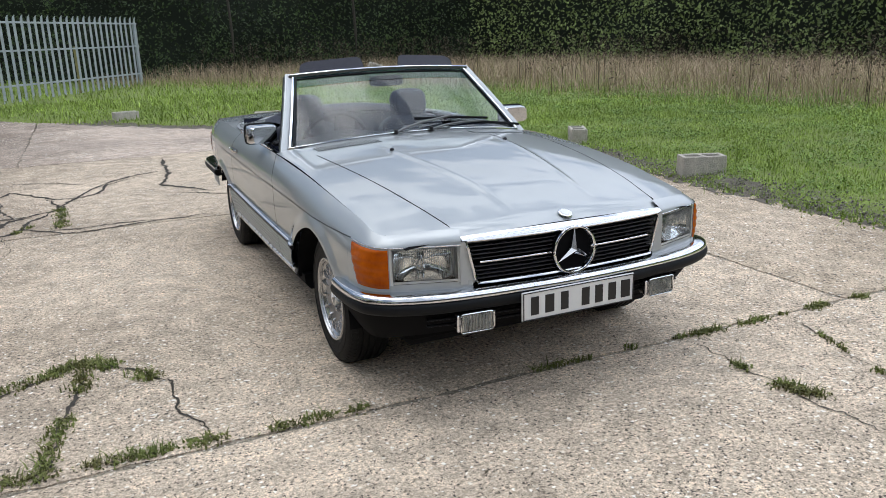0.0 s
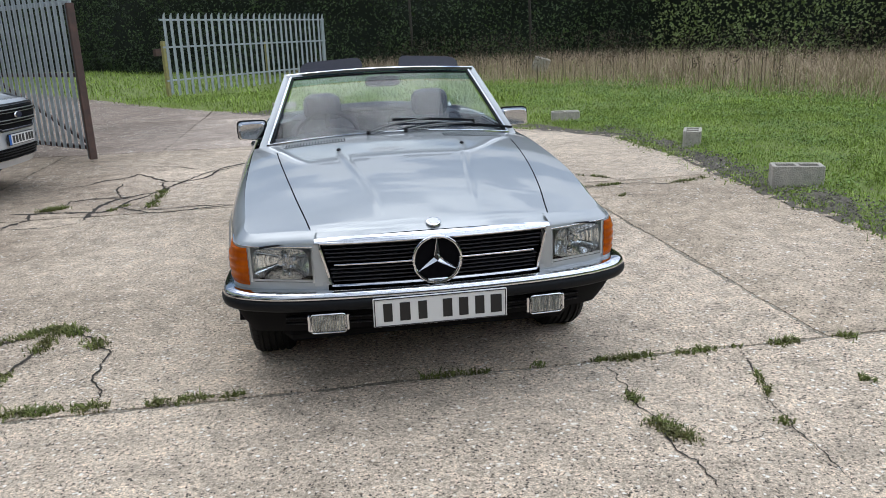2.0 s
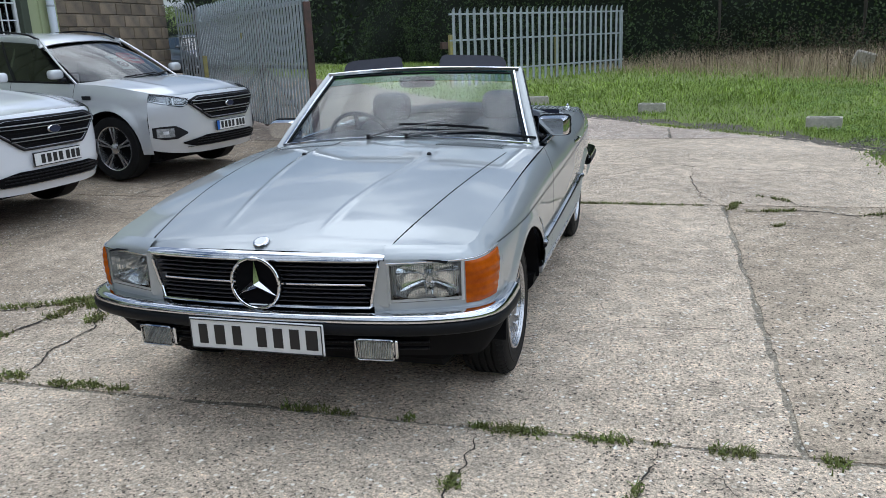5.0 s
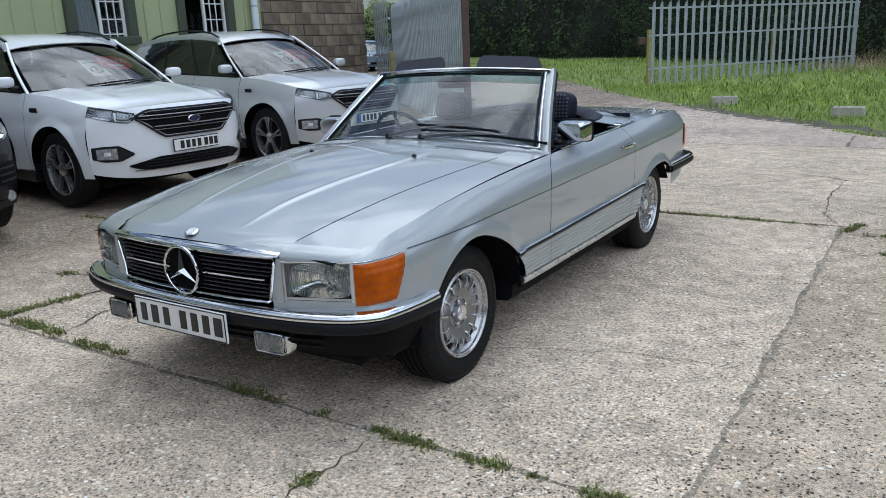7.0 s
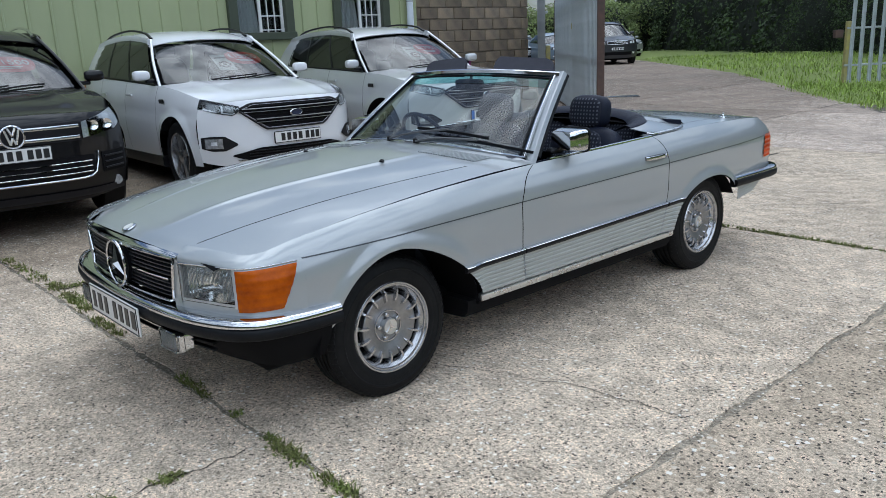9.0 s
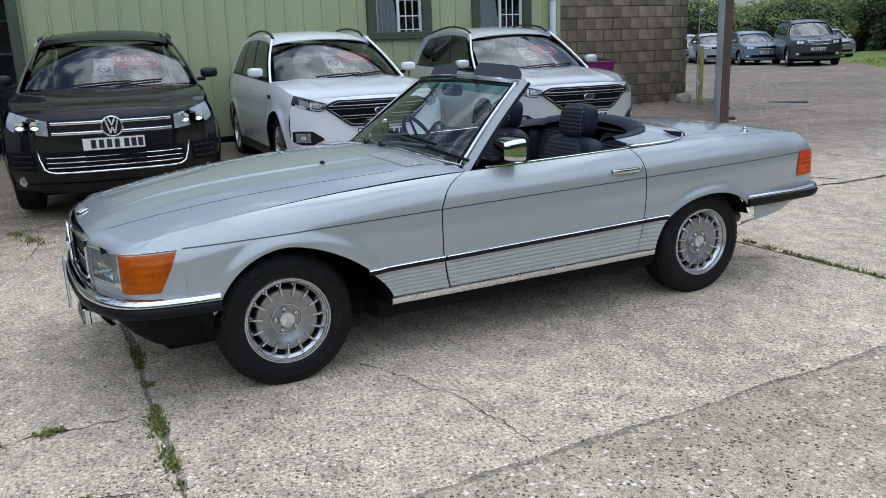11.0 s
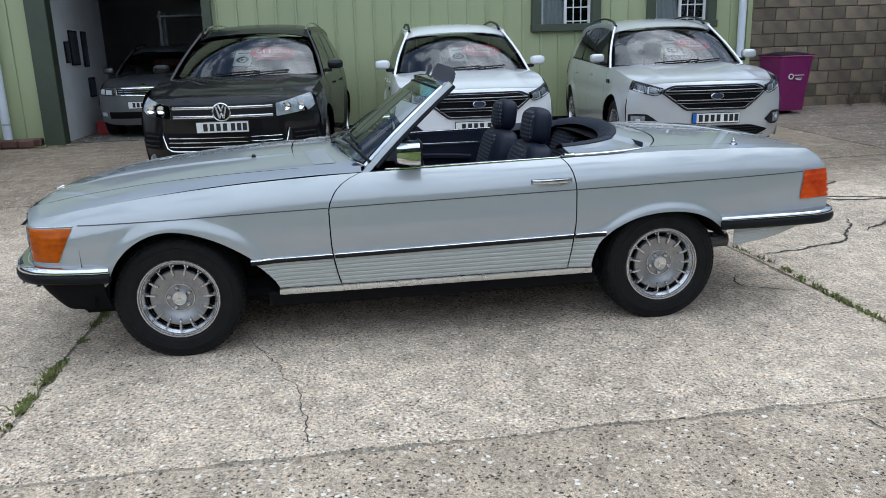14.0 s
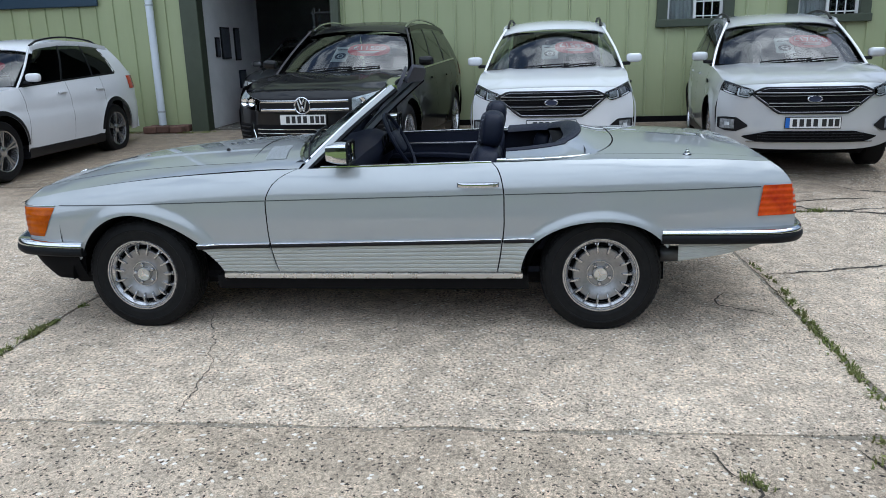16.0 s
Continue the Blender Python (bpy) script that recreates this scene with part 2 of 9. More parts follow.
class Geo:
    """Collects vertices and faces and turns them into one mesh object."""

    def __init__(self):
        self.v, self.f = [], []

    def grid(self, fn, nu, nv, close_u=False, close_v=False, flip=False):
        o = len(self.v)
        for i in range(nu):
            for j in range(nv):
                self.v.append(tuple(fn(i / (nu if close_u else nu - 1), j / (nv if close_v else nv - 1))))
        for i in range(nu if close_u else nu - 1):
            for j in range(nv if close_v else nv - 1):
                a, b = o + i * nv + j, o + ((i + 1) % nu) * nv + j
                c, d = o + ((i + 1) % nu) * nv + (j + 1) % nv, o + i * nv + (j + 1) % nv
                self.f.append((a, d, c, b) if flip else (a, b, c, d))
        return self

    def box(self, c, s, r=0.0, m=None):
        """A box with chamfered edges; c is the centre, s the size."""
        o = len(self.v)
        h = [x / 2 for x in s]
        r = min(r, min(h) * 0.95)
        pts = []
        if r <= 0:
            for x in (-1, 1):
                for y in (-1, 1):
                    for z in (-1, 1):
                        pts.append((x * h[0], y * h[1], z * h[2]))
            self.f += [tuple(o + i for i in q) for q in ((0, 1, 3, 2), (4, 6, 7, 5), (0, 4, 5, 1), (2, 3, 7, 6), (0, 2, 6, 4), (1, 5, 7, 3))]
        else:
            ids = {}
            for x in (-1, 1):
                for y in (-1, 1):
                    for z in (-1, 1):
                        for ax in range(3):
                            q = [x * (h[0] - r), y * (h[1] - r), z * (h[2] - r)]
                            q[ax] = (x, y, z)[ax] * h[ax]
                            ids[(x, y, z, ax)] = o + len(pts)
                            pts.append(tuple(q))
            def key(vals, ax):
                return ids[(vals[0], vals[1], vals[2], ax)]
            for ax in range(3):
                b, c2 = (ax + 1) % 3, (ax + 2) % 3
                for sg in (-1, 1):
                    ring = []
                    for p, q in ((-1, -1), (1, -1), (1, 1), (-1, 1)):
                        vals = [0, 0, 0]
                        vals[ax], vals[b], vals[c2] = sg, p, q
                        ring.append(key(vals, ax))
                    self.f.append(tuple(ring if sg > 0 else ring[::-1]))
                for p in (-1, 1):
                    for q in (-1, 1):
                        lo, hi = [0, 0, 0], [0, 0, 0]
                        lo[ax], lo[b], lo[c2] = -1, p, q
                        hi[ax], hi[b], hi[c2] = 1, p, q
                        ring = [key(lo, b), key(hi, b), key(hi, c2), key(lo, c2)]
                        self.f.append(tuple(ring if p * q < 0 else ring[::-1]))
            for x in (-1, 1):
                for y in (-1, 1):
                    for z in (-1, 1):
                        ring = [ids[(x, y, z, 0)], ids[(x, y, z, 1)], ids[(x, y, z, 2)]]
                        self.f.append(tuple(ring if x * y * z > 0 else ring[::-1]))
        for q in pts:
            w = Vector(q)
            if m is not None:
                w = m @ w
            self.v.append((w[0] + c[0], w[1] + c[1], w[2] + c[2]))
        return self

    def tube(self, pts, r, n=8, closed=False, caps=True, flat=1.0):
        """A tube along points; r may be a number or a function of 0..1. flat squashes it."""
        P = [Vector(p) for p in pts]
        k = len(P)
        o = len(self.v)
        up = Vector((0, 0, 1))
        for i, p in enumerate(P):
            a, b = P[(i - 1) % k] if closed or i else P[0], P[(i + 1) % k] if closed or i < k - 1 else P[-1]
            t = (b - a).normalized() if (b - a).length else Vector((0, 1, 0))
            side = t.cross(up)
            if side.length < 1e-3:
                side = Vector((1, 0, 0))
            side.normalize()
            nn = side.cross(t).normalized()
            rr = r(i / max(1, k - 1)) if callable(r) else r
            for j in range(n):
                a2 = 2 * math.pi * j / n
                self.v.append(tuple(p + side * (math.cos(a2) * rr) + nn * (math.sin(a2) * rr * flat)))
        for i in range(k if closed else k - 1):
            for j in range(n):
                self.f.append((o + i * n + j, o + i * n + (j + 1) % n, o + ((i + 1) % k) * n + (j + 1) % n, o + ((i + 1) % k) * n + j))
        if caps and not closed:
            self.f.append(tuple(o + j for j in range(n))[::-1])
            self.f.append(tuple(o + (k - 1) * n + j for j in range(n)))
        return self

    def sweep(self, pts, prof, closed_prof=True, caps=True):
        """A profile of (outward, up) pairs swept along a plan curve of (x, y, z, nx, ny)."""
        o, k, n = len(self.v), len(pts), len(prof)
        for x, y, z, nx, ny in pts:
            for a, b in prof:
                self.v.append((x + nx * a, y + ny * a, z + b))
        for i in range(k - 1):
            for j in range(n if closed_prof else n - 1):
                self.f.append((o + i * n + j, o + (i + 1) * n + j, o + (i + 1) * n + (j + 1) % n, o + i * n + (j + 1) % n))
        if caps and closed_prof:
            self.f.append(tuple(o + j for j in range(n)))
            self.f.append(tuple(o + (k - 1) * n + j for j in range(n))[::-1])
        return self

    def lathe(self, prof, n=48, axis="x", c=(0, 0, 0)):
        """A profile of (along the axis, radius) pairs turned round the axis."""
        o, k = len(self.v), len(prof)
        for j in range(n):
            a = 2 * math.pi * j / n
            for h, r in prof:
                p = (h, r * math.cos(a), r * math.sin(a)) if axis == "x" else ((r * math.cos(a), h, r * math.sin(a)) if axis == "y" else (r * math.cos(a), r * math.sin(a), h))
                self.v.append((p[0] + c[0], p[1] + c[1], p[2] + c[2]))
        for j in range(n):
            for i in range(k - 1):
                self.f.append((o + j * k + i, o + j * k + i + 1, o + ((j + 1) % n) * k + i + 1, o + ((j + 1) % n) * k + i))
        return self

    def prism(self, ring, d):
        """A flat ring of points pushed along the vector d."""
        o, n = len(self.v), len(ring)
        self.v += [tuple(p) for p in ring] + [(p[0] + d[0], p[1] + d[1], p[2] + d[2]) for p in ring]
        self.f.append(tuple(range(o, o + n))[::-1])
        self.f.append(tuple(range(o + n, o + 2 * n)))
        for i in range(n):
            self.f.append((o + i, o + (i + 1) % n, o + n + (i + 1) % n, o + n + i))
        return self

    def mirror(self):
        """Adds the same again on the other side of x = 0."""
        o = len(self.v)
        self.v += [(-x, y, z) for x, y, z in self.v]
        self.f += [tuple(o + i for i in q[::-1]) for q in self.f]
        return self

    def move(self, m):
        self.v = [tuple(m @ Vector(p)) for p in self.v]
        return self

    def mesh(self, name, mat, smooth=35, thick=0.0, fix=True):
        me = bpy.data.meshes.new(name)
        me.from_pydata(self.v, [], self.f)
        if fix:
            bm = bmesh.new()
            bm.from_mesh(me)
            bmesh.ops.remove_doubles(bm, verts=bm.verts, dist=0.00005)
            if thick:
                bmesh.ops.solidify(bm, geom=bm.faces[:], thickness=thick)
            bmesh.ops.recalc_face_normals(bm, faces=bm.faces)
            bm.to_mesh(me)
            bm.free()
        me.materials.append(mat)
        if smooth:
            me.shade_smooth()
            me.set_sharp_from_angle(angle=radians(smooth))
        return me


def ribbon(pts, w, h, g, up=(0, 0, 1)):
    """A rounded rectangular bar along points."""
    P = [Vector(p) for p in pts]
    o, n = len(g.v), 8
    for i, p in enumerate(P):
        t = (P[min(i + 1, len(P) - 1)] - P[max(i - 1, 0)]).normalized()
        sd = t.cross(Vector(up)).normalized()
        nn = sd.cross(t).normalized()
        for a, b in ((-1, -0.6), (-0.75, -1), (0.75, -1), (1, -0.6), (1, 0.6), (0.75, 1), (-0.75, 1), (-1, 0.6)):
            g.v.append(tuple(p + sd * (a * w / 2) + nn * (b * h / 2)))
    for i in range(len(P) - 1):
        for j in range(n):
            g.f.append((o + i * n + j, o + i * n + (j + 1) % n, o + (i + 1) * n + (j + 1) % n, o + (i + 1) * n + j))
    g.f.append(tuple(o + j for j in range(n))[::-1])
    g.f.append(tuple(o + (len(P) - 1) * n + j for j in range(n)))
    return g


def part(name, geo, mat, parent=None, label="", smooth=35, thick=0.0, fix=True):
    ob = new(name, geo.mesh(name, mat, smooth, thick, fix))
    ob.parent = parent
    return tagged(ob, label) if label else ob


def thing(name, label, category, group="", at=(0, 0, 0), turn=0.0, kind=""):
    ob = new(name)
    ob.empty_display_size = 0.1
    ob.matrix_world = pose(*at, 0, 0, turn)
    return tagged(ob, label, category, group, kind)


def setting(name, geo, mat, label, smooth=0, kind="structure", category="", fix=True):
    return tagged(part(name, geo, mat, None, "", smooth, fix=fix), label, category, kind=kind)


def ground_z(x, y):
    """Height of the yard: level round the car, rising gently to the building and the far end."""
    return 0.16 * min(max((-2 - x) / 6.4, 0.0), 1.0) ** 2.2 + 0.008 * min(max(y - 4, 0.0), 60.0)


# ---- the silver roadster: x to its left side, nose towards -y ----
AXLE = 1.2275
HALF = sp((-1.64, 0.842), (-1.4, 0.860), (-1.2, 0.868), (-0.8, 0.874), (-0.3, 0.880), (0.4, 0.882), (1.0, 0.880), (1.5, 0.868), (1.9, 0.835), (2.1, 0.800), (2.18, 0.775))
BELT = sp((-2.0, 0.700), (-1.9, 0.706), (-1.64, 0.752), (-1.3, 0.803), (-0.9, 0.842), (-0.45, 0.866), (0.0, 0.872), (0.7, 0.884), (1.3, 0.893), (1.7, 0.886), (2.05, 0.862), (2.18, 0.845))
TOPZ = sp((-2.02, 0.728), (-1.9, 0.765), (-1.6, 0.832), (-1.2, 0.884), (-0.8, 0.915), (-0.45, 0.932), (0.0, 0.94), (1.0, 0.945), (1.4, 0.938), (1.8, 0.915), (2.1, 0.878), (2.2, 0.862))
SEAM = sp((-2.0, 0.485), (-1.94, 0.49), (-1.6, 0.545), (-1.2, 0.60), (-0.8, 0.645), (-0.35, 0.685))
SWAGE = sp((-1.6, 0.690), (-0.5, 0.715), (0.7, 0.735), (2.0, 0.752))
STRIP = sp((-0.9, 0.478), (0.9, 0.508))
INSET = 0.075
ROLL = 0.052


def arch_z(y):
    """Lower edge of the flanks: the sill, lifted over both wheels."""
    z = 0.315
    for yc, fr, bk, rz, pf, pb in ((-1.222, 0.325, 0.485, 0.345, 2.0, 1.6), (1.222, 0.40, 0.37, 0.295, 2.2, 2.2)):
        u = (y - yc) / (bk if y > yc else fr)
        if abs(u) < 1:
            p = pb if y > yc else pf
            z = max(z, 0.30 + rz * (1 - abs(u) ** p) ** (1 / p))
    return z


def rear_low(y):
    """Lower edge of the rear wing, which ends at the bumper behind the wheel."""
    return max(arch_z(y), 0.315 + 0.20 * sstep(1.53, 1.58, y))


def flare(y, z):
    """How far the flank swells round the wheel arches."""
    best = 0.0
    for yc, fr, bk, rz in ((-1.222, 0.325, 0.44, 0.345), (1.222, 0.40, 0.37, 0.295)):
        u, v = (y - yc) / (bk if y > yc else fr), (z - 0.30) / rz
        d = math.hypot(u, v) - 1
        if v > 0.1:
            best = max(best, 1 - sstep(0.02, 0.20, d))
    return 0.016 * best


def side_x(y, z):
    w, d = HALF(y), BELT(y) - z
    x = w - INSET * (1 - min(max(d, 0) / 0.15, 1.0)) ** 2.3
    if z < 0.62:
        x -= 0.035 * ((0.62 - z) / 0.32) ** 1.6
    return x + flare(y, z)


def top_z(x, y):
    xs = HALF(max(y, -1.64)) - INSET
    u = min(abs(x) / xs, 1.05)
    z = BELT(y) + (TOPZ(y) - BELT(y)) * (1 - u ** 2.2)
    if y < -0.3:
        ridge = 0.20 + 0.13 * sstep(-1.95, -0.7, y)
        e = (abs(x) - ridge) / 0.011
        z += 0.0042 * sstep(-1.93, -1.6, y) * (1 - sstep(-1.0, -0.62, y)) * math.exp(-e * e) + 0.0042 * sstep(-1.95, -1.5, y) * (1 - sstep(-0.75, -0.50, y)) * (1 - sstep(ridge - 0.004, ridge + 0.034, abs(x)))
    return z


# the plan of the nose from the middle of the bonnet round to the flank
NOSE_X = sp((0, 0.0), (0.30, 0.30), (0.47, 0.468), (0.62, 0.617), (0.76, 0.745), (0.83, 0.796), (0.93, 0.832), (1.04, 0.842))
NOSE_Y = sp((0, -2.005), (0.30, -1.998), (0.47, -1.972), (0.62, -1.925), (0.76, -1.878), (0.83, -1.838), (0.93, -1.748), (1.04, -1.64))


def nose(s, inset=0.0):
    x, y = NOSE_X(s), NOSE_Y(s)
    dx, dy = NOSE_X(s + 0.004) - NOSE_X(s - 0.004), NOSE_Y(s + 0.004) - NOSE_Y(s - 0.004)
    k = math.hypot(dx, dy) or 1
    return x - (dy / k) * inset, y + (dx / k) * inset, dy / k, -dx / k


def nose_edge(s):
    """Height of the wing's upper edge above the lamps."""
    u = min(max((s - 0.485) / 0.555, 0), 1)
    xe, ye, _, _ = nose(s, ROLL + (INSET - ROLL) * u ** 2)
    return top_z(xe, ye)


def corner_inset(s, z):
    """How far the corner leans in at height z; it runs into the flank's own curve."""
    u = min(max((s - 0.485) / 0.555, 0), 1)
    reach = 0.050 + 0.100 * sstep(0.45, 1.0, u)
    return (ROLL + (INSET - ROLL) * u ** 2) * (1 - min(max(nose_edge(s) - z, 0) / reach, 1.0)) ** 2.3


car = thing("convertible_car", "silver-green metallic two-seat convertible with roof down, parked on the concrete", "car")
DOOR_F = sp((0.30, -0.435), (0.40, -0.462), (0.55, -0.482), (0.70, -0.484), (0.78, -0.455), (0.83, -0.405), (0.87, -0.315))
TAIL_Y = sp((0.40, 2.175), (0.60, 2.168), (0.76, 2.140), (0.82, 2.100), (0.87, 2.040), (0.90, 2.02))
DOOR_R = sp((0.30, 0.695), (0.45, 0.722), (0.60, 0.738), (0.72, 0.738), (0.80, 0.728), (0.86, 0.705), (0.90, 0.66))


def flank(g, y0, y1, n, front=None, rear=None, rows=26, low=None, pull=0.0):
    """Flank from y0 to y1; front and rear bend its upright edges."""
    def f(u, v):
        yb = y0 + (y1 - y0) * u
        lo, hi = (low(yb) if low else arch_z(yb)), BELT(yb - pull * u)
        z = lo + (hi - lo) * v
        y = yb
        if front:
            y += (front(z) - y0) * (1 - u)
        if rear:
            y += (rear(z) - y1) * u
        return side_x(y, z), y, z
    g.grid(f, n, rows)


for s, side in ((1, "left"), (-1, "right")):
    fl = Matrix.Diagonal((s, 1, 1, 1))
    # front wing: flank, rounded edge over the lamps and the strip beside the bonnet
    g = Geo()
    flank(g, -1.64, -0.485, 64, rear=lambda z: DOOR_F(z) - 0.003, low=lambda y: max(arch_z(y), 0.44 - 0.14 * sstep(-1.56, -1.53, y)))

    def wing_top(u, v):
        sn = 0.485 + 0.555 * min(u / 0.35, 1.0)
        if u < 0.35:
            ins = ROLL + (INSET - ROLL) * (u / 0.35) ** 2
            xo, yo, _, _ = nose(sn, ins)
        else:
            yo = -1.64 + (1.325 * (u - 0.35) / 0.65)
            xo = HALF(yo) - INSET
        yi = -1.972 + ROLL + (0.332 - ROLL) * (u / 0.35) if u < 0.35 else yo
        xi = SEAM(yi) + 0.003
        xi = min(xi, xo)
        x, y = xi + (xo - xi) * v, yi + (yo - yi) * v
        return x, y, top_z(x, y)
    g.grid(wing_top, 60, 12)

    def brow(u, v):
        sn = 0.485 + 0.555 * u
        zt = nose_edge(sn)
        z = zt + (0.679 - zt) * v ** 1.3
        x, y, _, _ = nose(sn, corner_inset(sn, z))
        return x, y, z
    g.grid(brow, 40, 14)
    part("front_wing", g.move(fl), SILVER, car)

    # door skin
    g = Geo()
    flank(g, -0.485, 0.738, 50, front=lambda z: DOOR_F(z) + 0.003, rear=lambda z: DOOR_R(z) - 0.003, low=lambda y: 0.335)
    door = part("door", g.move(fl), SILVER, car)
    # rear wing
    g = Geo()
    flank(g, 0.738, 2.17, 70, front=lambda z: DOOR_R(z) + 0.003, rear=TAIL_Y, low=rear_low, pull=0.118)

    def deck_side(u, v):
        y = 0.70 + 1.345 * u
        xo = HALF(y) - INSET
        xi = xo - 0.10
        x = xi + (xo - xi) * v
        return x, y, top_z(x, y) if y > 1.25 else BELT(y) + (top_z(x, y) - BELT(y)) * sstep(0.8, 1.25, y)
    g.grid(deck_side, 40, 6)
    part("rear_wing", g.move(fl), SILVER, car)

    # dark body behind the shut lines and in the arches
    g = Geo()
    g.grid(lambda u, v: (side_x(-1.6 + 3.10 * u, rear_low(-1.6 + 3.10 * u) + (BELT(-1.6 + 3.10 * u) - 0.01 - rear_low(-1.6 + 3.10 * u)) * v) - 0.016, -1.6 + 3.10 * u, rear_low(-1.6 + 3.10 * u) + (BELT(-1.6 + 3.10 * u) - 0.01 - rear_low(-1.6 + 3.10 * u)) * v), 120, 10)
    part("inner_body", g.move(fl), GAP, car)
    for yc, r in ((-AXLE, 0.36), (AXLE, 0.345)):
        g = Geo()
        g.grid(lambda u, v: (0.55 + 0.29 * v, yc + 0.05 * (yc < 0) + (r + (0.07 if yc < 0 else 0.03)) * math.cos(math.pi * ((0.0 if yc < 0 else 0.14) + (1.0 if yc < 0 else 0.86) * u)), 0.28 + r * math.sin(math.pi * ((0.0 if yc < 0 else 0.14) + (1.0 if yc < 0 else 0.86) * u))), 24, 3)
        g.grid(lambda u, v: (0.55, yc + 0.36 * (2 * u - 1), 0.20 + 0.45 * v), 2, 2)
        part("wheel_arch_liner", g.move(fl), BLACK, car)

    # swage line, ribbed lower panels, rubbing strip and sill
    g = Geo()
    for a, b in ((-1.638, -0.488), (-0.481, 0.734), (0.742, 1.985)):
        g.grid(lambda u, v: (side_x(a + (b - a) * u, SWAGE(a + (b - a) * u) + 0.005 * (v - 0.5)) + 0.0012, a + (b - a) * u, SWAGE(a + (b - a) * u) + 0.005 * (v - 0.5)), 40, 2)
    # flat dark strip for the swage groove, its shade put into the colour
    part("coach_line", g.move(fl), material("dark_groove", (0.05, 0.055, 0.06), rough=0.4) if s == 1 else bpy.data.materials["dark_groove"], car)
    for a, b, front, rear in ((-0.80, -0.470, None, DOOR_F), (-0.455, 0.715, DOOR_F, DOOR_R), (0.728, 0.86, DOOR_R, None)):
        g = Geo()

        def rib(u, v):
            z = 0.330 + (STRIP(0) - 0.345 + 0.0) * v
            ya = a if front is None else front(z) + 0.004
            yb = b if rear is None else rear(z) - 0.004
            if front is None:
                ya = max(-1.222 + 0.485 * (1 - min(1, max(0, (z - 0.30) / 0.345)) ** 1.6) ** (1 / 1.6), -1.2) + 0.004
            if rear is None:
                yb = 1.222 - 0.40 * (1 - min(1, max(0, (z - 0.30) / 0.295)) ** 2.2) ** (1 / 2.2) - 0.004
            y = ya + (yb - ya) * u
            zz = z + (STRIP(y) - STRIP(0)) * v
            k = (v * 7) % 1.0
            return side_x(y, zz) + 0.004 + 0.0045 * (sstep(0.0, 0.25, k) - sstep(0.75, 1.0, k)), y, zz
        g.grid(rib, 14, 57)
        part("ribbed_lower_panel", g.move(fl), CLADDING, door if front and rear else car, "ribbed matt grey-green lower panel")
        ya, yb = {-0.80: (-0.865, -0.478), -0.455: (-0.468, 0.722), 0.728: (0.734, 0.888)}[a]
        g = Geo()
        pts = [(side_x(y, STRIP(y)), y, STRIP(y), 1.0, 0.0) for y in np.linspace(ya, yb, 24)]
        strip = part("rubbing_strip", g.sweep(pts, ((0.0, -0.019), (0.014, -0.017), (0.0195, -0.006), (0.018, 0.002), (0.0, 0.002))).move(fl), TRIM, door if front and rear else car)
        g = Geo()
        part("chrome_bead", g.sweep(pts, ((0.006, 0.002), (0.0180, 0.0015), (0.0205, 0.0050), (0.016, 0.0090), (0.0, 0.0110))).move(fl), CHROME, strip)
    g = Geo()
    pts = [(side_x(y, 0.32) - 0.002, y, 0.314, 1.0, 0.0) for y in np.linspace(-0.745, 0.83, 30)]
    part("sill_trim", g.sweep(pts, ((-0.03, -0.020), (0.008, -0.020), (0.016, -0.008), (0.016, 0.008), (0.006, 0.015), (-0.02, 0.015))).move(fl), POLISHED, car)
    g = Geo()
    pts = [(side_x(y, 0.32) - 0.05, y, 0.25, 1.0, 0.0) for y in np.linspace(-0.80, 0.86, 20)]
    part("sill_underside", g.sweep(pts, ((-0.15, -0.04), (0.0, -0.03), (0.025, 0.0), (0.03, 0.052), (-0.15, 0.052))).move(fl), BLACK, car)

# underbody
g = Geo()
g.box((0, -0.1, 0.26), (1.30, 3.3, 0.12), 0.04)
part("underbody", g, BLACK, car)

# bonnet
g = Geo()


def bonnet_pt(u, v):
    x_rel = 2 * v - 1
    yf = -1.985 + 0.035 * abs(x_rel) ** 2.4
    yr = -0.672 + 0.06 * abs(x_rel) ** 2
    y = yf + (yr - yf) * u
    x = x_rel * (SEAM(y) - 0.003)
    z = top_z(x, y)
    if u < 0.06:
        z -= (0.012 + 0.016 * abs(x_rel) ** 3) * (1 - u / 0.06) ** 2
    return x, y, z


g.grid(bonnet_pt, 60, 131)
bonnet = part("bonnet", g, SILVER, car)
g = Geo()
g.grid(lambda u, v: (0.70 * (2 * v - 1), -1.93 + 1.55 * u, top_z(0.70 * (2 * v - 1), -1.93 + 1.55 * u) - 0.03), 20, 20)
part("engine_bay_cover", g, GAP, car)
# round badge on the bonnet
g = Geo()
zb = top_z(0, -1.955)
m = Matrix.Translation((0, -1.955, zb + 0.001)) @ pose(0, 0, 0, 22, 0, 0)
g.lathe(((0.0, 0.0), (0.006, 0.0), (0.006, 0.024), (0.004, 0.029), (0.0, 0.031)), 32, "z").move(m)
badge = part("bonnet_badge", g, CHROME, bonnet, "round chrome and white badge")
g = Geo().lathe(((0.0062, 0.0), (0.0072, 0.012), (0.0066, 0.022)), 28, "z").move(m)
part("badge_face", g, PLATEWHITE, badge)
# washer jets
for x in (-0.33, 0.33):
    g = Geo()
    z = top_z(x, -0.86)
    g.lathe(((0.0, 0.012), (0.006, 0.012), (0.012, 0.007), (0.014, 0.0)), 12, "z", (x, -0.86, z))
    part("washer_jet", g, TRIM, bonnet)

# cowl between bonnet and screen, with its slotted grille
g = Geo()


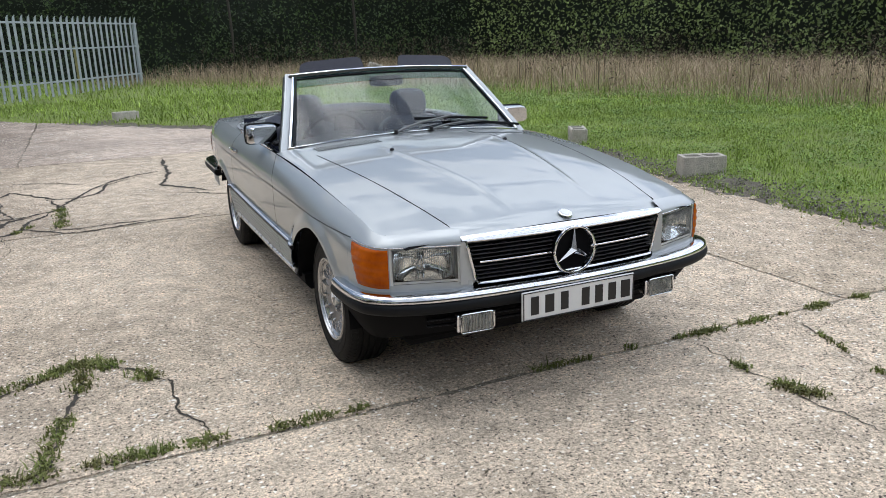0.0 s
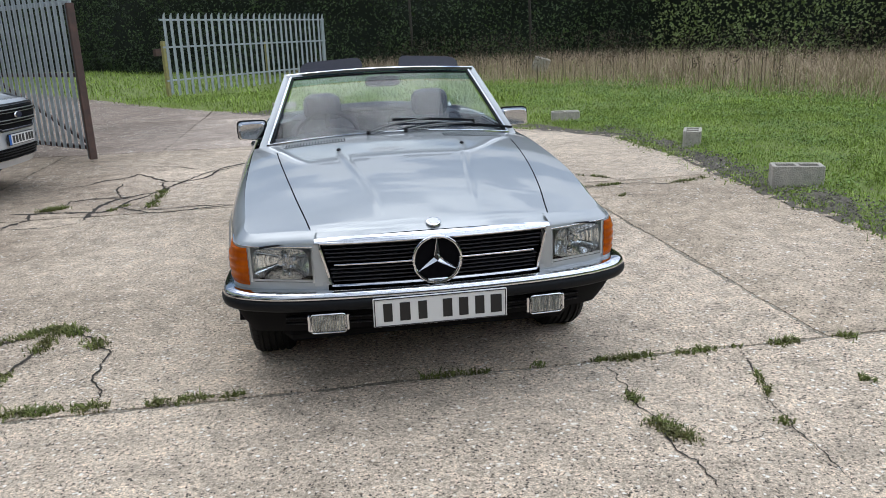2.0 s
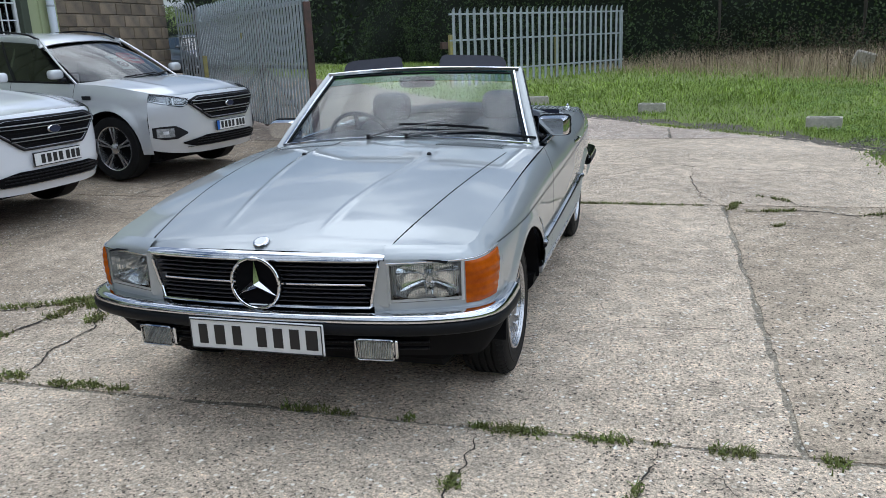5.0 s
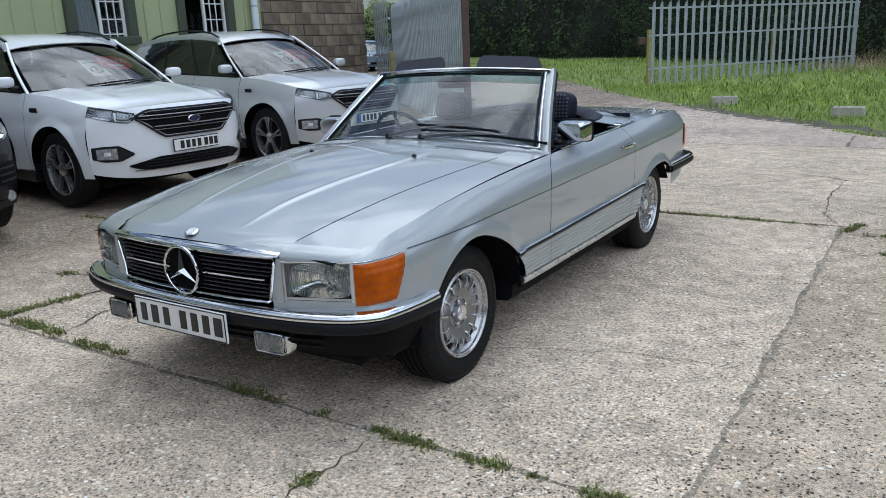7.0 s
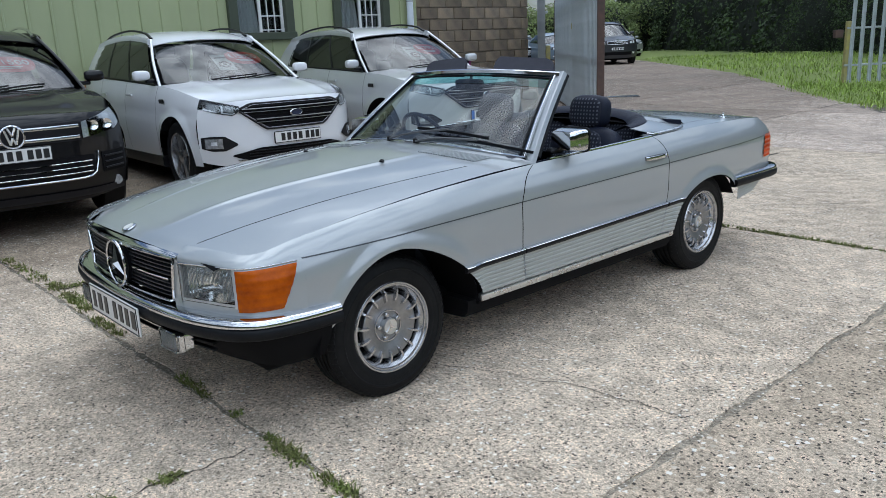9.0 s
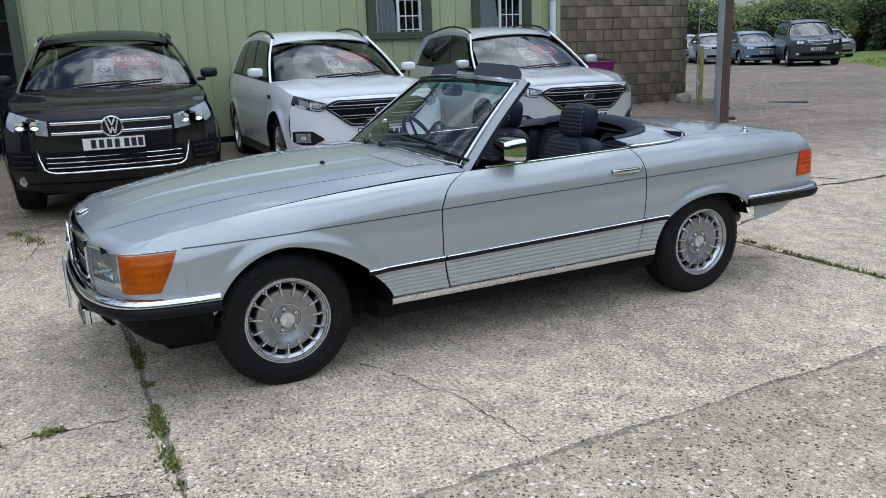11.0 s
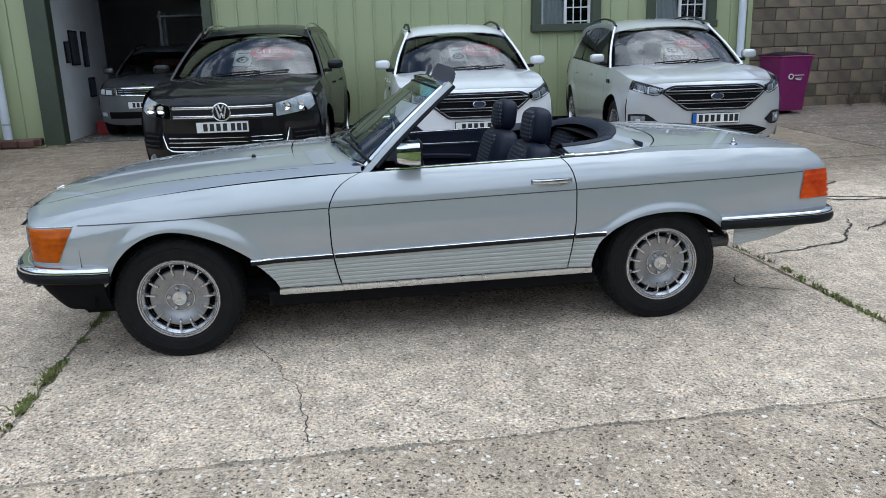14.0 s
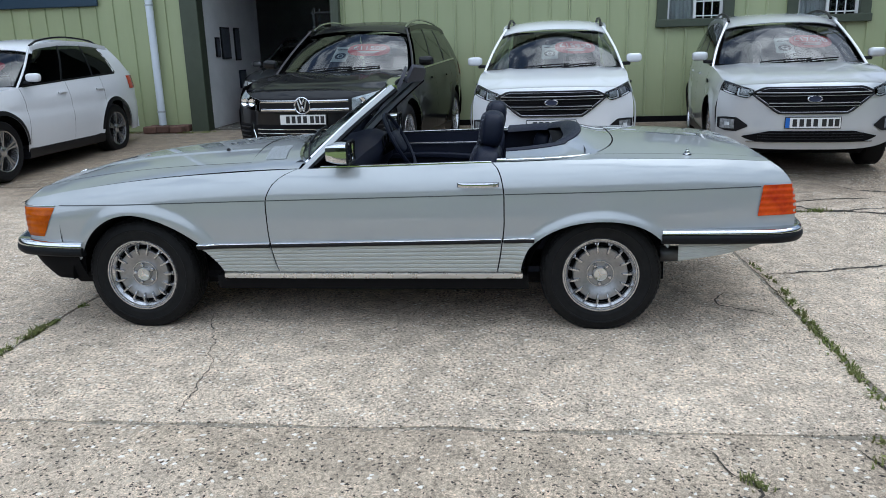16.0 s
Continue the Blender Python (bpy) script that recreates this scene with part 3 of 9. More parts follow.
def cowl(u, v):
    xr = 2 * v - 1
    yf = -0.666 + 0.06 * abs(xr) ** 2
    yr = -0.34 + 0.06 * abs(xr) ** 2
    y = yf + (yr - yf) * u
    x = xr * (SEAM(-0.35) + 0.03)
    return x, y, top_z(x, y) - 0.002


g.grid(cowl, 14, 50)
part("cowl_panel", g, SILVER, car)
for s in (1, -1):
    g = Geo()
    slots = Geo()
    for i in range(21):
        x = s * (0.285 + 0.0165 * i)
        y0 = -0.610 + 0.09 * (abs(x) / 0.71) ** 2
        slots.grid(lambda u, v: (x + 0.0066 * (u - 0.5), y0 + 0.112 * v, top_z(x, y0 + 0.112 * v) - 0.0008), 2, 6)
        ribbon([(x + s * 0.00825, y0 + 0.112 * k / 5 - 0.002, top_z(x, y0 + 0.112 * k / 5) + 0.0002) for k in range(6)], 0.0085, 0.0052, g)
    part("air_slots", slots, GAP, car)
    tagged(part("grille_ribs", g, SILVER, car), kind="stuff")

# ---- screen and its frame ----
SC_B = sp((0, -0.415), (0.35, -0.395), (0.6, -0.345), (0.745, -0.275))
SC_T = sp((0, 0.085), (0.3, 0.095), (0.5, 0.118), (0.58, 0.14))


def screen(u, v):
    """u from -1 to 1 across, v from 0 at the foot to 1 at the head."""
    a = abs(u)
    xb, xt = 0.735 * a, 0.578 * a
    yb, yt = SC_B(xb), SC_T(xt)
    zb, zt = 0.935 - 0.055 * a ** 2.2, 1.268 - 0.022 * a ** 2
    x = xb + (xt - xb) * v
    y = yb + (yt - yb) * v
    z = zb + (zt - zb) * v
    return (math.copysign(x, u), y - 0.012 * math.sin(math.pi * v), z)


g = Geo()
g.grid(lambda u, v: screen(2 * u - 1, v), 33, 13)
wind = part("windscreen", g, SCREEN, car, "clear curved windscreen")
wind.visible_shadow = False
# tinted band along the head of the glass
g = Geo()
TINT = glass("green_tint_band", (0.25, 0.52, 0.50), 0.3)
g.grid(lambda u, v: tuple(Vector(screen(2 * u - 1, 0.84 + 0.15 * v)) + Vector((0, -0.002, 0.001))), 33, 3)
band = part("tint_band", g, TINT, wind, "green tinted sun band")
band.visible_shadow = False

for s in (1, -1):
    g = Geo()
    pts = [Vector(screen(s, v)) + Vector((s * 0.012, 0.012, 0.0)) for v in np.linspace(-0.10, 1.02, 14)]
    ribbon(pts, 0.034, 0.05, g, up=(s, 0, 0.3))
    part("windscreen_pillar", g, SILVER, car)
    g = Geo()
    pts = [Vector(screen(s * 0.985, v)) + Vector((0, -0.010, 0.004)) for v in np.linspace(0.0, 0.99, 14)]
    ribbon(pts, 0.016, 0.014, g, up=(s, 0, 0.3))
    part("pillar_chrome", g, CHROME, car)
    g = Geo()
    pts = [Vector(screen(s * 0.957, v)) + Vector((0, -0.007, 0.002)) for v in np.linspace(0.02, 0.98, 14)]
    ribbon(pts, 0.014, 0.010, g, up=(s, 0, 0.3))
    part("screen_seal", g, RUBBER, car)
    g = Geo()
    pts = [Vector(screen(s, v)) + Vector((s * 0.024, 0.040, -0.002)) for v in np.linspace(0.0, 1.0, 12)]
    ribbon(pts, 0.018, 0.030, g, up=(s, 0, 0.3))
    part("pillar_seal", g, RUBBER, car)
    g = Geo()
    pts = [Vector(screen(s, v)) + Vector((s * 0.028, 0.018, 0.0)) for v in np.linspace(-0.02, 1.0, 12)]
    ribbon(pts, 0.008, 0.014, g, up=(s, 0, 0.3))
    part("gutter_trim", g, CHROME, car)
g = Geo()
ribbon([Vector(screen(u, 1.0)) + Vector((0, 0.012, 0.010)) for u in np.linspace(-1.02, 1.02, 25)], 0.052, 0.026, g)
part("screen_header", g, CHROME, car)
g = Geo()
ribbon([Vector(screen(u, 0.0)) + Vector((0, -0.006, 0.002)) for u in np.linspace(-0.99, 0.99, 33)], 0.020, 0.014, g)
part("screen_foot_trim", g, CHROME, car)
g = Geo()
ribbon([Vector(screen(u, 0.965)) + Vector((0, -0.004, 0.0)) for u in np.linspace(-0.96, 0.96, 25)], 0.016, 0.010, g)
part("header_seal", g, RUBBER, car)
VISOR = material("faded_visor_vinyl", (0.062, 0.062, 0.078), rough=0.55, spec=0.3, var=0.15, scale=30, bump=0.1, bscale=300)
# sun visors, swung up over the header
for s in (1, -1):
    g = Geo()
    x0, x1 = s * 0.115, s * 0.515
    ring = []
    for x, z in ((x0, 0.0), (x0 + s * 0.004, 0.060), (x0 + s * 0.014, 0.082), (x0 + s * 0.035, 0.092), (x1 - s * 0.06, 0.078), (x1 - s * 0.022, 0.066), (x1 - s * 0.006, 0.045), (x1, 0.0)):
        ring.append((x, 0.115 + 0.050 * (abs(x) / 0.5) ** 2 + z * 0.50, 1.262 - 0.006 * (abs(x) / 0.5) + z * 1.02))
    g.prism(ring, (0, 0.012, -0.018))
    part("sun_visor", g, VISOR, car, "dark padded sun visor swung upright")

# wipers
WIPER = material("grey_wiper_metal", (0.16, 0.165, 0.17), rough=0.3, metal=0.6)
for bx, tip in ((0.08, (0.47, 0.09)), (-0.14, (0.25, 0.17))):
    g = Geo()
    p0 = Vector((bx, -0.438, top_z(bx, -0.44) + 0.012))
    q = Vector(screen(tip[0] / 0.72, tip[1])) + Vector((0, -0.028, 0.018))
    mid = p0.lerp(q, 0.5) + Vector((0, 0, 0.012))
    ribbon([p0, p0.lerp(mid, 0.5) + Vector((0, -0.004, 0.006)), mid, q], 0.020, 0.010, g)
    arm = part("wiper_arm", g, WIPER, car)
    g = Geo()
    a, b = Vector(screen((tip[0] - 0.24) / 0.72, tip[1] - 0.005)), Vector(screen((tip[0] + 0.22) / 0.66, max(0.05, tip[1] - 0.03)))
    ribbon([a.lerp(b, t) + Vector((0, -0.016 - 0.008 * math.sin(math.pi * t), 0.012 + 0.006 * math.sin(math.pi * t))) for t in np.linspace(0, 1, 9)], 0.009, 0.014, g)
    part("wiper_blade", g, RUBBER, arm)
    g = Geo().lathe(((-0.01, 0.013), (0.012, 0.012), (0.016, 0.006), (0.017, 0.0)), 16, "z", tuple(p0))
    part("wiper_spindle", g, TRIM, arm)

# ---- nose: lamps, radiator grille, bumpers ----
def nose_band(g, s0, s1, z0, z1, out=0.0, n=16, rows=3, lean=0.0, bulge=0.0, flip=1):
    def f(u, v):
        sn = s0 + (s1 - s0) * u
        o = out + bulge * math.sin(math.pi * v) * min(1.0, 4 * u, 4 * (1 - u)) + lean * (1 - v)
        x, y, nx, ny = nose(sn, -o)
        return flip * x, y, z0 + (z1 - z0) * v
    return g.grid(f, n, rows)


def gx(z):
    """Half width of the grille opening, narrower at the foot."""
    return 0.425 + (0.462 - 0.425) * (z - 0.545) / 0.155


def rounded_ring(cx, cz, w, h, r, n=5):
    """Corner-rounded rectangle in x and z."""
    pts = []
    for sx, sz, a0 in ((1, 1, 0), (-1, 1, 90), (-1, -1, 180), (1, -1, 270)):
        for i in range(n + 1):
            a = radians(a0 + 90 * i / n)
            pts.append((cx + sx * (w / 2 - r) + r * math.cos(a), cz + sz * (h / 2 - r) + r * math.sin(a)))
    return pts


for s in (1, -1):
    # headlamp: silver bezel, reflector bowl, bulb shield and ribbed cover glass
    g = Geo()
    nose_band(g, 0.488, 0.762, 0.542, 0.688, -0.080, 10, 3, flip=s)
    nose_band(g, 0.488, 0.762, 0.540, 0.550, -0.004, 10, 2, flip=s)
    nose_band(g, 0.488, 0.762, 0.680, 0.689, -0.003, 10, 2, flip=s)
    for s0, s1 in ((0.488, 0.500), (0.752, 0.764)):
        nose_band(g, s0, s1, 0.536, 0.688, 0.0, 3, 2, flip=s)
        g.grid(lambda u, v: (lambda q: (s * q[0], q[1], 0.536 + 0.152 * v))(nose(s1 if s0 < 0.6 else s0, 0.080 * u)), 2, 2)
    lamp = part("headlamp", g, material("lamp_bezel_grey", (0.62, 0.63, 0.63), rough=0.35, metal=0.3) if s == 1 else bpy.data.materials["lamp_bezel_grey"], car, "rectangular headlamp with ribbed cover glass")
    cx, cy, nx, ny = nose(0.625, 0.014)
    yaw = math.degrees(math.atan2(nx, -ny))
    M = Matrix.Diagonal((s, 1, 1, 1)) @ Matrix.Translation((cx, cy, 0.613)) @ pose(0, 0, 0, 0, 0, yaw)
    g = Geo()
    def bowl(u, v):
        a = 2 * math.pi * u
        c, sn = math.cos(a), math.sin(a)
        w = 0.118 * math.copysign(abs(c) ** 0.48, c) * v
        h = 0.064 * math.copysign(abs(sn) ** 0.48, sn) * v
        return w + 0.004, 0.052 - 0.056 * v ** 2, h
    g.grid(bowl, 28, 7, close_u=True)
    part("reflector", g.move(M), BRIGHTBOWL, lamp)
    g = Geo().lathe(((0.012, 0.0), (0.013, 0.012), (0.020, 0.017), (0.050, 0.017)), 20, "y", (0.01, 0, 0)).move(M)
    part("bulb_shield", g, CHROME, lamp)
    g = Geo()
    nflute = 34
    def cover(u, v):
        sn = 0.492 + 0.264 * u
        x, y, _, _ = nose(sn, -0.004 - 0.004 * math.sin(math.pi * v) - 0.0012 * math.cos(2 * math.pi * nflute * u) * (1 if 0.1 < u < 0.9 else 0))
        return s * x, y, 0.542 + 0.144 * v
    g.grid(cover, nflute * 4 + 1, 5)
    c = part("cover_glass", g, LENS, lamp, "clear ribbed cover glass")
    c.visible_shadow = False
    g = Geo()
    for i in range(34):
        sn = 0.512 + 0.232 * i / 33
        x, y, nx, ny = nose(sn, 0.001)
        low, top = (0.624, 0.678) if 0.25 < i / 33 < 0.8 else (0.562, 0.678)
        g.box((s * x, y, (low + top) / 2), (0.0010, 0.0025, top - low))
    tagged(part("lens_fluting", g, GLASSRIB, lamp, smooth=0), kind="stuff")
    # indicator wrapping round the corner
    g = Geo()
    def ind(u, v):
        sn = 0.768 + (1.016 - 0.768) * u
        z = 0.524 + 0.156 * v
        sn += -0.075 * (1 - v) ** 1.1 * u ** 2
        k = 0.0012 * math.cos(z * 2 * math.pi / 0.032)
        x, y, _, _ = nose(sn, corner_inset(sn, z) - 0.003 - 0.006 * math.sin(math.pi * v) ** 0.7 * min(1, 8 * (1 - u), 8 * u) - k)
        return s * x, y, z
    g.grid(ind, 30, 41)
    part("indicator_lens", g, AMBER, car, "orange ribbed wrap-round indicator lens")
    # panel below the lamps and behind the indicator
    g = Geo()
    g.grid(lambda u, v: (lambda sn, z: (lambda q: (s * q[0], q[1], z))(nose(sn, corner_inset(sn, z) + 0.0005)))(0.764 + 0.276 * u, 0.44 + 0.245 * v), 24, 16)
    nose_band(g, 0.44, 0.770, 0.44, 0.539, -0.002, 40, 5, flip=s, bulge=0.003)
    g.grid(lambda u, v: (lambda z: (s * (gx(z) + 0.006 + (0.4905 - gx(z) - 0.006) * u), -1.972, z))(0.526 + 0.172 * v), 3, 3)
    part("lamp_panel", g, SILVER, car)
    g = Geo()
    ribbon([(s * nose(sn, corner_inset(sn, 0.687) - 0.003)[0], nose(sn, corner_inset(sn, 0.687) - 0.003)[1], 0.687) for sn in np.linspace(0.49, 1.02, 30)], 0.006, 0.005, g)
    part("lamp_trim", g, CHROME, car)

# radiator grille
SLAT = material("dark_grille_slat", (0.022, 0.023, 0.028), rough=0.32, spec=0.4)
g = Geo()
g.grid(lambda u, v: ((2 * u - 1) * gx(0.528 + 0.172 * v), -1.935, 0.528 + 0.172 * v), 2, 2)
grille = part("radiator_grille", g, GAP, car, "black slatted grille in a chrome surround")
for i in range(10):
    z = 0.541 + 0.0165 * i
    if abs(z - 0.606) < 0.006:
        continue
    g = Geo()
    w = gx(z) - 0.010
    pts = [(x, -1.985 + 0.03 * (abs(x) / 0.46) ** 2.2, z) for x in np.linspace(-w, w, 15)]
    ribbon(pts, 0.030, 0.0055, g)
    part("slat", g, SLAT, grille)
for s in (1, -1):
    g = Geo()
    ribbon([(s * x, -2.000 + 0.03 * (x / 0.46) ** 2.2, 0.608) for x in np.linspace(0.085, gx(0.605) - 0.030, 10)], 0.012, 0.0075, g)
    part("chrome_bar", g, CHROME, grille)
g = Geo()
ring = []
for x in np.linspace(-0.462, 0.462, 25):
    ring.append((x, -2.012 + 0.035 * (abs(x) / 0.46) ** 2.3, 0.700))
for t in np.linspace(0, 1, 8)[1:]:
    z = 0.700 - 0.172 * t
    ring.append((gx(z) + 0.004, -1.977, z))
for x in np.linspace(0.42, -0.42, 25):
    ring.append((x, -2.012 + 0.035 * (abs(x) / 0.46) ** 2.3, 0.526))
for t in np.linspace(0, 1, 8)[1:-1]:
    z = 0.528 + 0.172 * t
    ring.append((-gx(z) - 0.004, -1.977, z))
g.tube(ring, 0.0062, 8, closed=True)
part("grille_surround", g, CHROME, grille)
# broad chrome header over the grille
g = Geo()
def header(u, v):
    x = 0.482 * (2 * u - 1)
    y = -2.016 + 0.036 * (abs(x) / 0.46) ** 2.3 + 0.020 * v ** 2
    return x, y, 0.702 + 0.024 * v - 0.010 * (abs(x) / 0.48) ** 4 * v
g.grid(header, 41, 5)
part("grille_header", g, CHROME, grille, thick=0.004)
# three-pointed star in its ring
g = Geo()
g.tube([(0.096 * math.cos(a), -2.028, 0.612 + 0.096 * math.sin(a)) for a in np.linspace(0, 2 * math.pi, 49)[:-1]], 0.0066, 10, closed=True)
star = part("star_emblem", g, CHROME, grille, "chrome three-pointed emblem in a ring")
g = Geo().lathe(((-2.010, 0.0), (-2.012, 0.090), (-2.0, 0.094)), 40, "y", (0, 0, 0.612))
part("emblem_backing", g, GAP, star)
g = Geo()
c0 = Vector((0, -2.044, 0.612))
for k in range(3):
    a = radians(90 + 120 * k)
    tip = Vector((0.094 * math.cos(a), -2.026, 0.612 + 0.094 * math.sin(a)))
    l = Vector((0.017 * math.cos(a + 1.05), -2.026, 0.612 + 0.017 * math.sin(a + 1.05)))
    r = Vector((0.017 * math.cos(a - 1.05), -2.026, 0.612 + 0.017 * math.sin(a - 1.05)))
    o = len(g.v)
    g.v += [tuple(c0), tuple(l), tuple(tip), tuple(r)]
    g.f += [(o, o + 1, o + 2), (o, o + 2, o + 3)]
part("emblem_star", g, CHROME, star, smooth=0)

# bumpers: chrome blade over a black rubber face
FB = [(-0.888, -1.515), (-0.890, -1.62), (-0.886, -1.74), (-0.869, -1.838), (-0.812, -1.918), (-0.72, -1.972), (-0.56, -2.020), (-0.30, -2.050), (0, -2.062)]
RB = [(-0.896, 1.515), (-0.896, 1.80), (-0.890, 2.03), (-0.862, 2.13), (-0.79, 2.208), (-0.62, 2.252), (-0.3, 2.278), (0, 2.286)]


def plan_curve(half, z, rise=0.0, n=90):
    pts = [Vector((x, y, 0)) for x, y in half] + [Vector((-x, y, 0)) for x, y in half[-2::-1]]
    t = np.arange(len(pts), dtype=float)
    fx, fy = sp(*[(a, p.x) for a, p in zip(t, pts)]), sp(*[(a, p.y) for a, p in zip(t, pts)])
    # even steps along the chord lengths
    fine = [Vector((fx(a), fy(a), 0)) for a in np.linspace(0, t[-1], n)]
    out = []
    for i, p in enumerate(fine):
        d = (fine[min(i + 1, n - 1)] - fine[max(i - 1, 0)]).normalized()
        sg = 1 if half[0][1] < 0 else -1
        out.append((p.x, p.y, z + rise * abs(p.x), sg * d.y, -sg * d.x))
    return out


def bumper(name, half, z, top, label, drop=0.0):
    """The plan curve is the outer face; drop lowers the ends that run back along the flanks."""
    c = plan_curve(half, z)
    sg = -1 if (c[len(c) // 2][4] * c[len(c) // 2][1]) < 0 else 1
    c = [(x, y, zz - drop * (1 - sstep(1.5, 1.95, abs(y))), sg * nx, sg * ny) for x, y, zz, nx, ny in c]
    g = Geo().sweep(c, ((-0.055, 0.018), (-0.011, 0.018), (-0.007, 0.021), (-0.007, 0.019 + top * 0.35), (-0.011, 0.019 + top * 0.65), (-0.020, 0.019 + top * 0.88), (-0.036, 0.019 + top), (-0.070, 0.019 + top), (-0.095, 0.016 + top)))
    b = part(name, g, CHROME, car, label)
    g = Geo().sweep(c, ((-0.055, -0.030), (-0.030, -0.032), (-0.013, -0.028), (-0.004, -0.018), (0.0, -0.004), (-0.001, 0.008), (-0.006, 0.015), (-0.018, 0.0185), (-0.055, 0.0185)))
    part("rubber_face", g, RUBBER, b)
    return b


bumper("front_bumper", FB, 0.461, 0.031, "chrome front bumper with a black rubber face", 0.014)
bumper("rear_bumper", RB, 0.507, 0.024, "chrome rear bumper with a black rubber face")
# dark valance under the nose
g = Geo()
vc = plan_curve([(x * 0.965, y + 0.070) for x, y in FB[1:]], 0)
sg = -1 if (vc[len(vc) // 2][4] * vc[len(vc) // 2][1]) < 0 else 1
def valance(u, v):
    x, y, _, nx, ny = vc[round(u * (len(vc) - 1))]
    back = 0.10 * (1 - v) ** 1.5
    return x - sg * nx * back * 0.8, y - sg * ny * back, (0.285 - 0.015 * math.cos(u * 2 * math.pi)) + 0.16 * v
g.grid(valance, len(vc), 6)
part("front_valance", g, BLACK, car, "black front valance", thick=0.004)
for z in (0.36, 0.385):
    g = Geo()
    ribbon([(x, -1.985 + 0.06 * (abs(x) / 0.6) ** 2, z) for x in np.linspace(-0.62, 0.62, 21)], 0.02, 0.008, g)
    part("air_intake_bar", g, RUBBER, car)
# rear valance, ribbed and painted
g = Geo()
rc = plan_curve([(x * 0.955, y - 0.075 if y > 2.1 else y) for x, y in [(-0.890, 1.60)] + RB[1:]], 0)
sg = -1 if (rc[len(rc) // 2][4] * rc[len(rc) // 2][1]) < 0 else 1
def rvalance(u, v):
    x, y, _, nx, ny = rc[round(u * (len(rc) - 1))]
    back = 0.10 * (1 - v) ** 1.4 * sstep(1.75, 2.15, y)
    lo = 0.382 + 0.088 * min(max((y - 1.58) / 0.54, 0.0), 1.0)
    k = (v * 6) % 1.0
    o = 0.004 * (sstep(0, 0.25, k) - sstep(0.75, 1, k))
    return x + sg * nx * (o - back), y + sg * ny * (o - back * 1.2), lo + (0.496 - lo) * v
g.grid(rvalance, len(rc), 49)
part("rear_valance", g, CLADDING, car, "ribbed grey-green rear valance", thick=0.003)

part("exhaust_silencer", Geo().lathe([(1.54, 0.0), (1.54, 0.035), (1.55, 0.042), (1.66, 0.042), (1.67, 0.0)], 18, "y", (0.66, 0, 0.372)), DARKALLOY, car, "dull steel exhaust silencer")
# number plate with unreadable dark bars in place of the writing
g = Geo().box((0, -2.066, 0.421), (0.545, 0.010, 0.122), 0.004)
plate = part("number_plate", g, PLATEWHITE, car, "white front number plate with dark bars")
g = Geo()
for x0, x1, z0, z1 in ((-0.268, 0.268, 0.4725, 0.476), (-0.268, 0.268, 0.360, 0.3635), (-0.268, -0.2645, 0.3635, 0.4725), (0.2645, 0.268, 0.3635, 0.4725)):
    g.box(((x0 + x1) / 2, -2.0725, (z0 + z1) / 2 + 0.003), (x1 - x0, 0.003, z1 - z0))
part("plate_border", g, PLATEBLACK, plate)
for x0, x1 in ((-0.232, -0.196), (-0.166, -0.124), (-0.092, -0.056), (0.008, 0.046), (0.074, 0.112), (0.140, 0.178), (0.204, 0.250)):
    g = Geo().box(((x0 + x1) / 2, -2.072, 0.421), (x1 - x0, 0.0035, 0.076), 0.001)
    part("plate_bar", g, PLATEBLACK, plate)
# fog lamps: chrome case with side lugs, bright bowl behind ribbed glass
FOGBOWL = material("fog_lamp_bowl", (0.80, 0.79, 0.74), rough=0.22, metal=0.75, var=0.8, scale=32, color2=(0.16, 0.16, 0.155))
for s in (1, -1):
    yf = -2.030
    fy = lambda x: yf + 0.06 * abs(abs(x) - 0.37)
    g = Geo().prism([(x, fy(x), z) for x, z in rounded_ring(s * 0.450, 0.383, 0.140, 0.080, 0.012, 3)], (0, 0.06, 0))
    for dx in (-0.076, 0.076):
        g.box((s * 0.450 + dx, fy(s * 0.450 + dx) + 0.012, 0.383), (0.012, 0.022, 0.070), 0.004)
    fog = part("fog_lamp", g, CHROME, car, "small rectangular chrome-rimmed fog lamp")
    g = Geo().grid(lambda u, v: (lambda x, z: (x, fy(x) - 0.0015, z))(s * (0.386 + 0.128 * u), 0.349 + 0.068 * v), 3, 3)
    part("fog_bowl", g, FOGBOWL, fog)

    def foglens(u, v):
        x = s * (0.384 + 0.132 * u)
        return x, fy(x) - 0.007 - 0.005 * math.sin(math.pi * v) - 0.0010 * math.cos(2 * math.pi * 16 * u), 0.347 + 0.072 * v
    c = part("fog_glass", Geo().grid(foglens, 129, 7), LENS, fog, "clear ribbed fog lamp glass")
    c.visible_shadow = False
    g = Geo().tube([(x, fy(x) - 0.003, z) for x, z in rounded_ring(s * 0.450, 0.383, 0.136, 0.076, 0.010, 3)], 0.004, 6, closed=True)
    part("fog_rim", g, CHROME, fog)
    g = Geo()
    for i in range(19):
        x = s * (0.394 + 0.112 * i / 18)
        g.box((x, fy(x) - 0.0040, 0.383), (0.0012, 0.002, 0.060))
    tagged(part("lens_fluting", g, GLASSRIB, fog, smooth=0), kind="stuff")

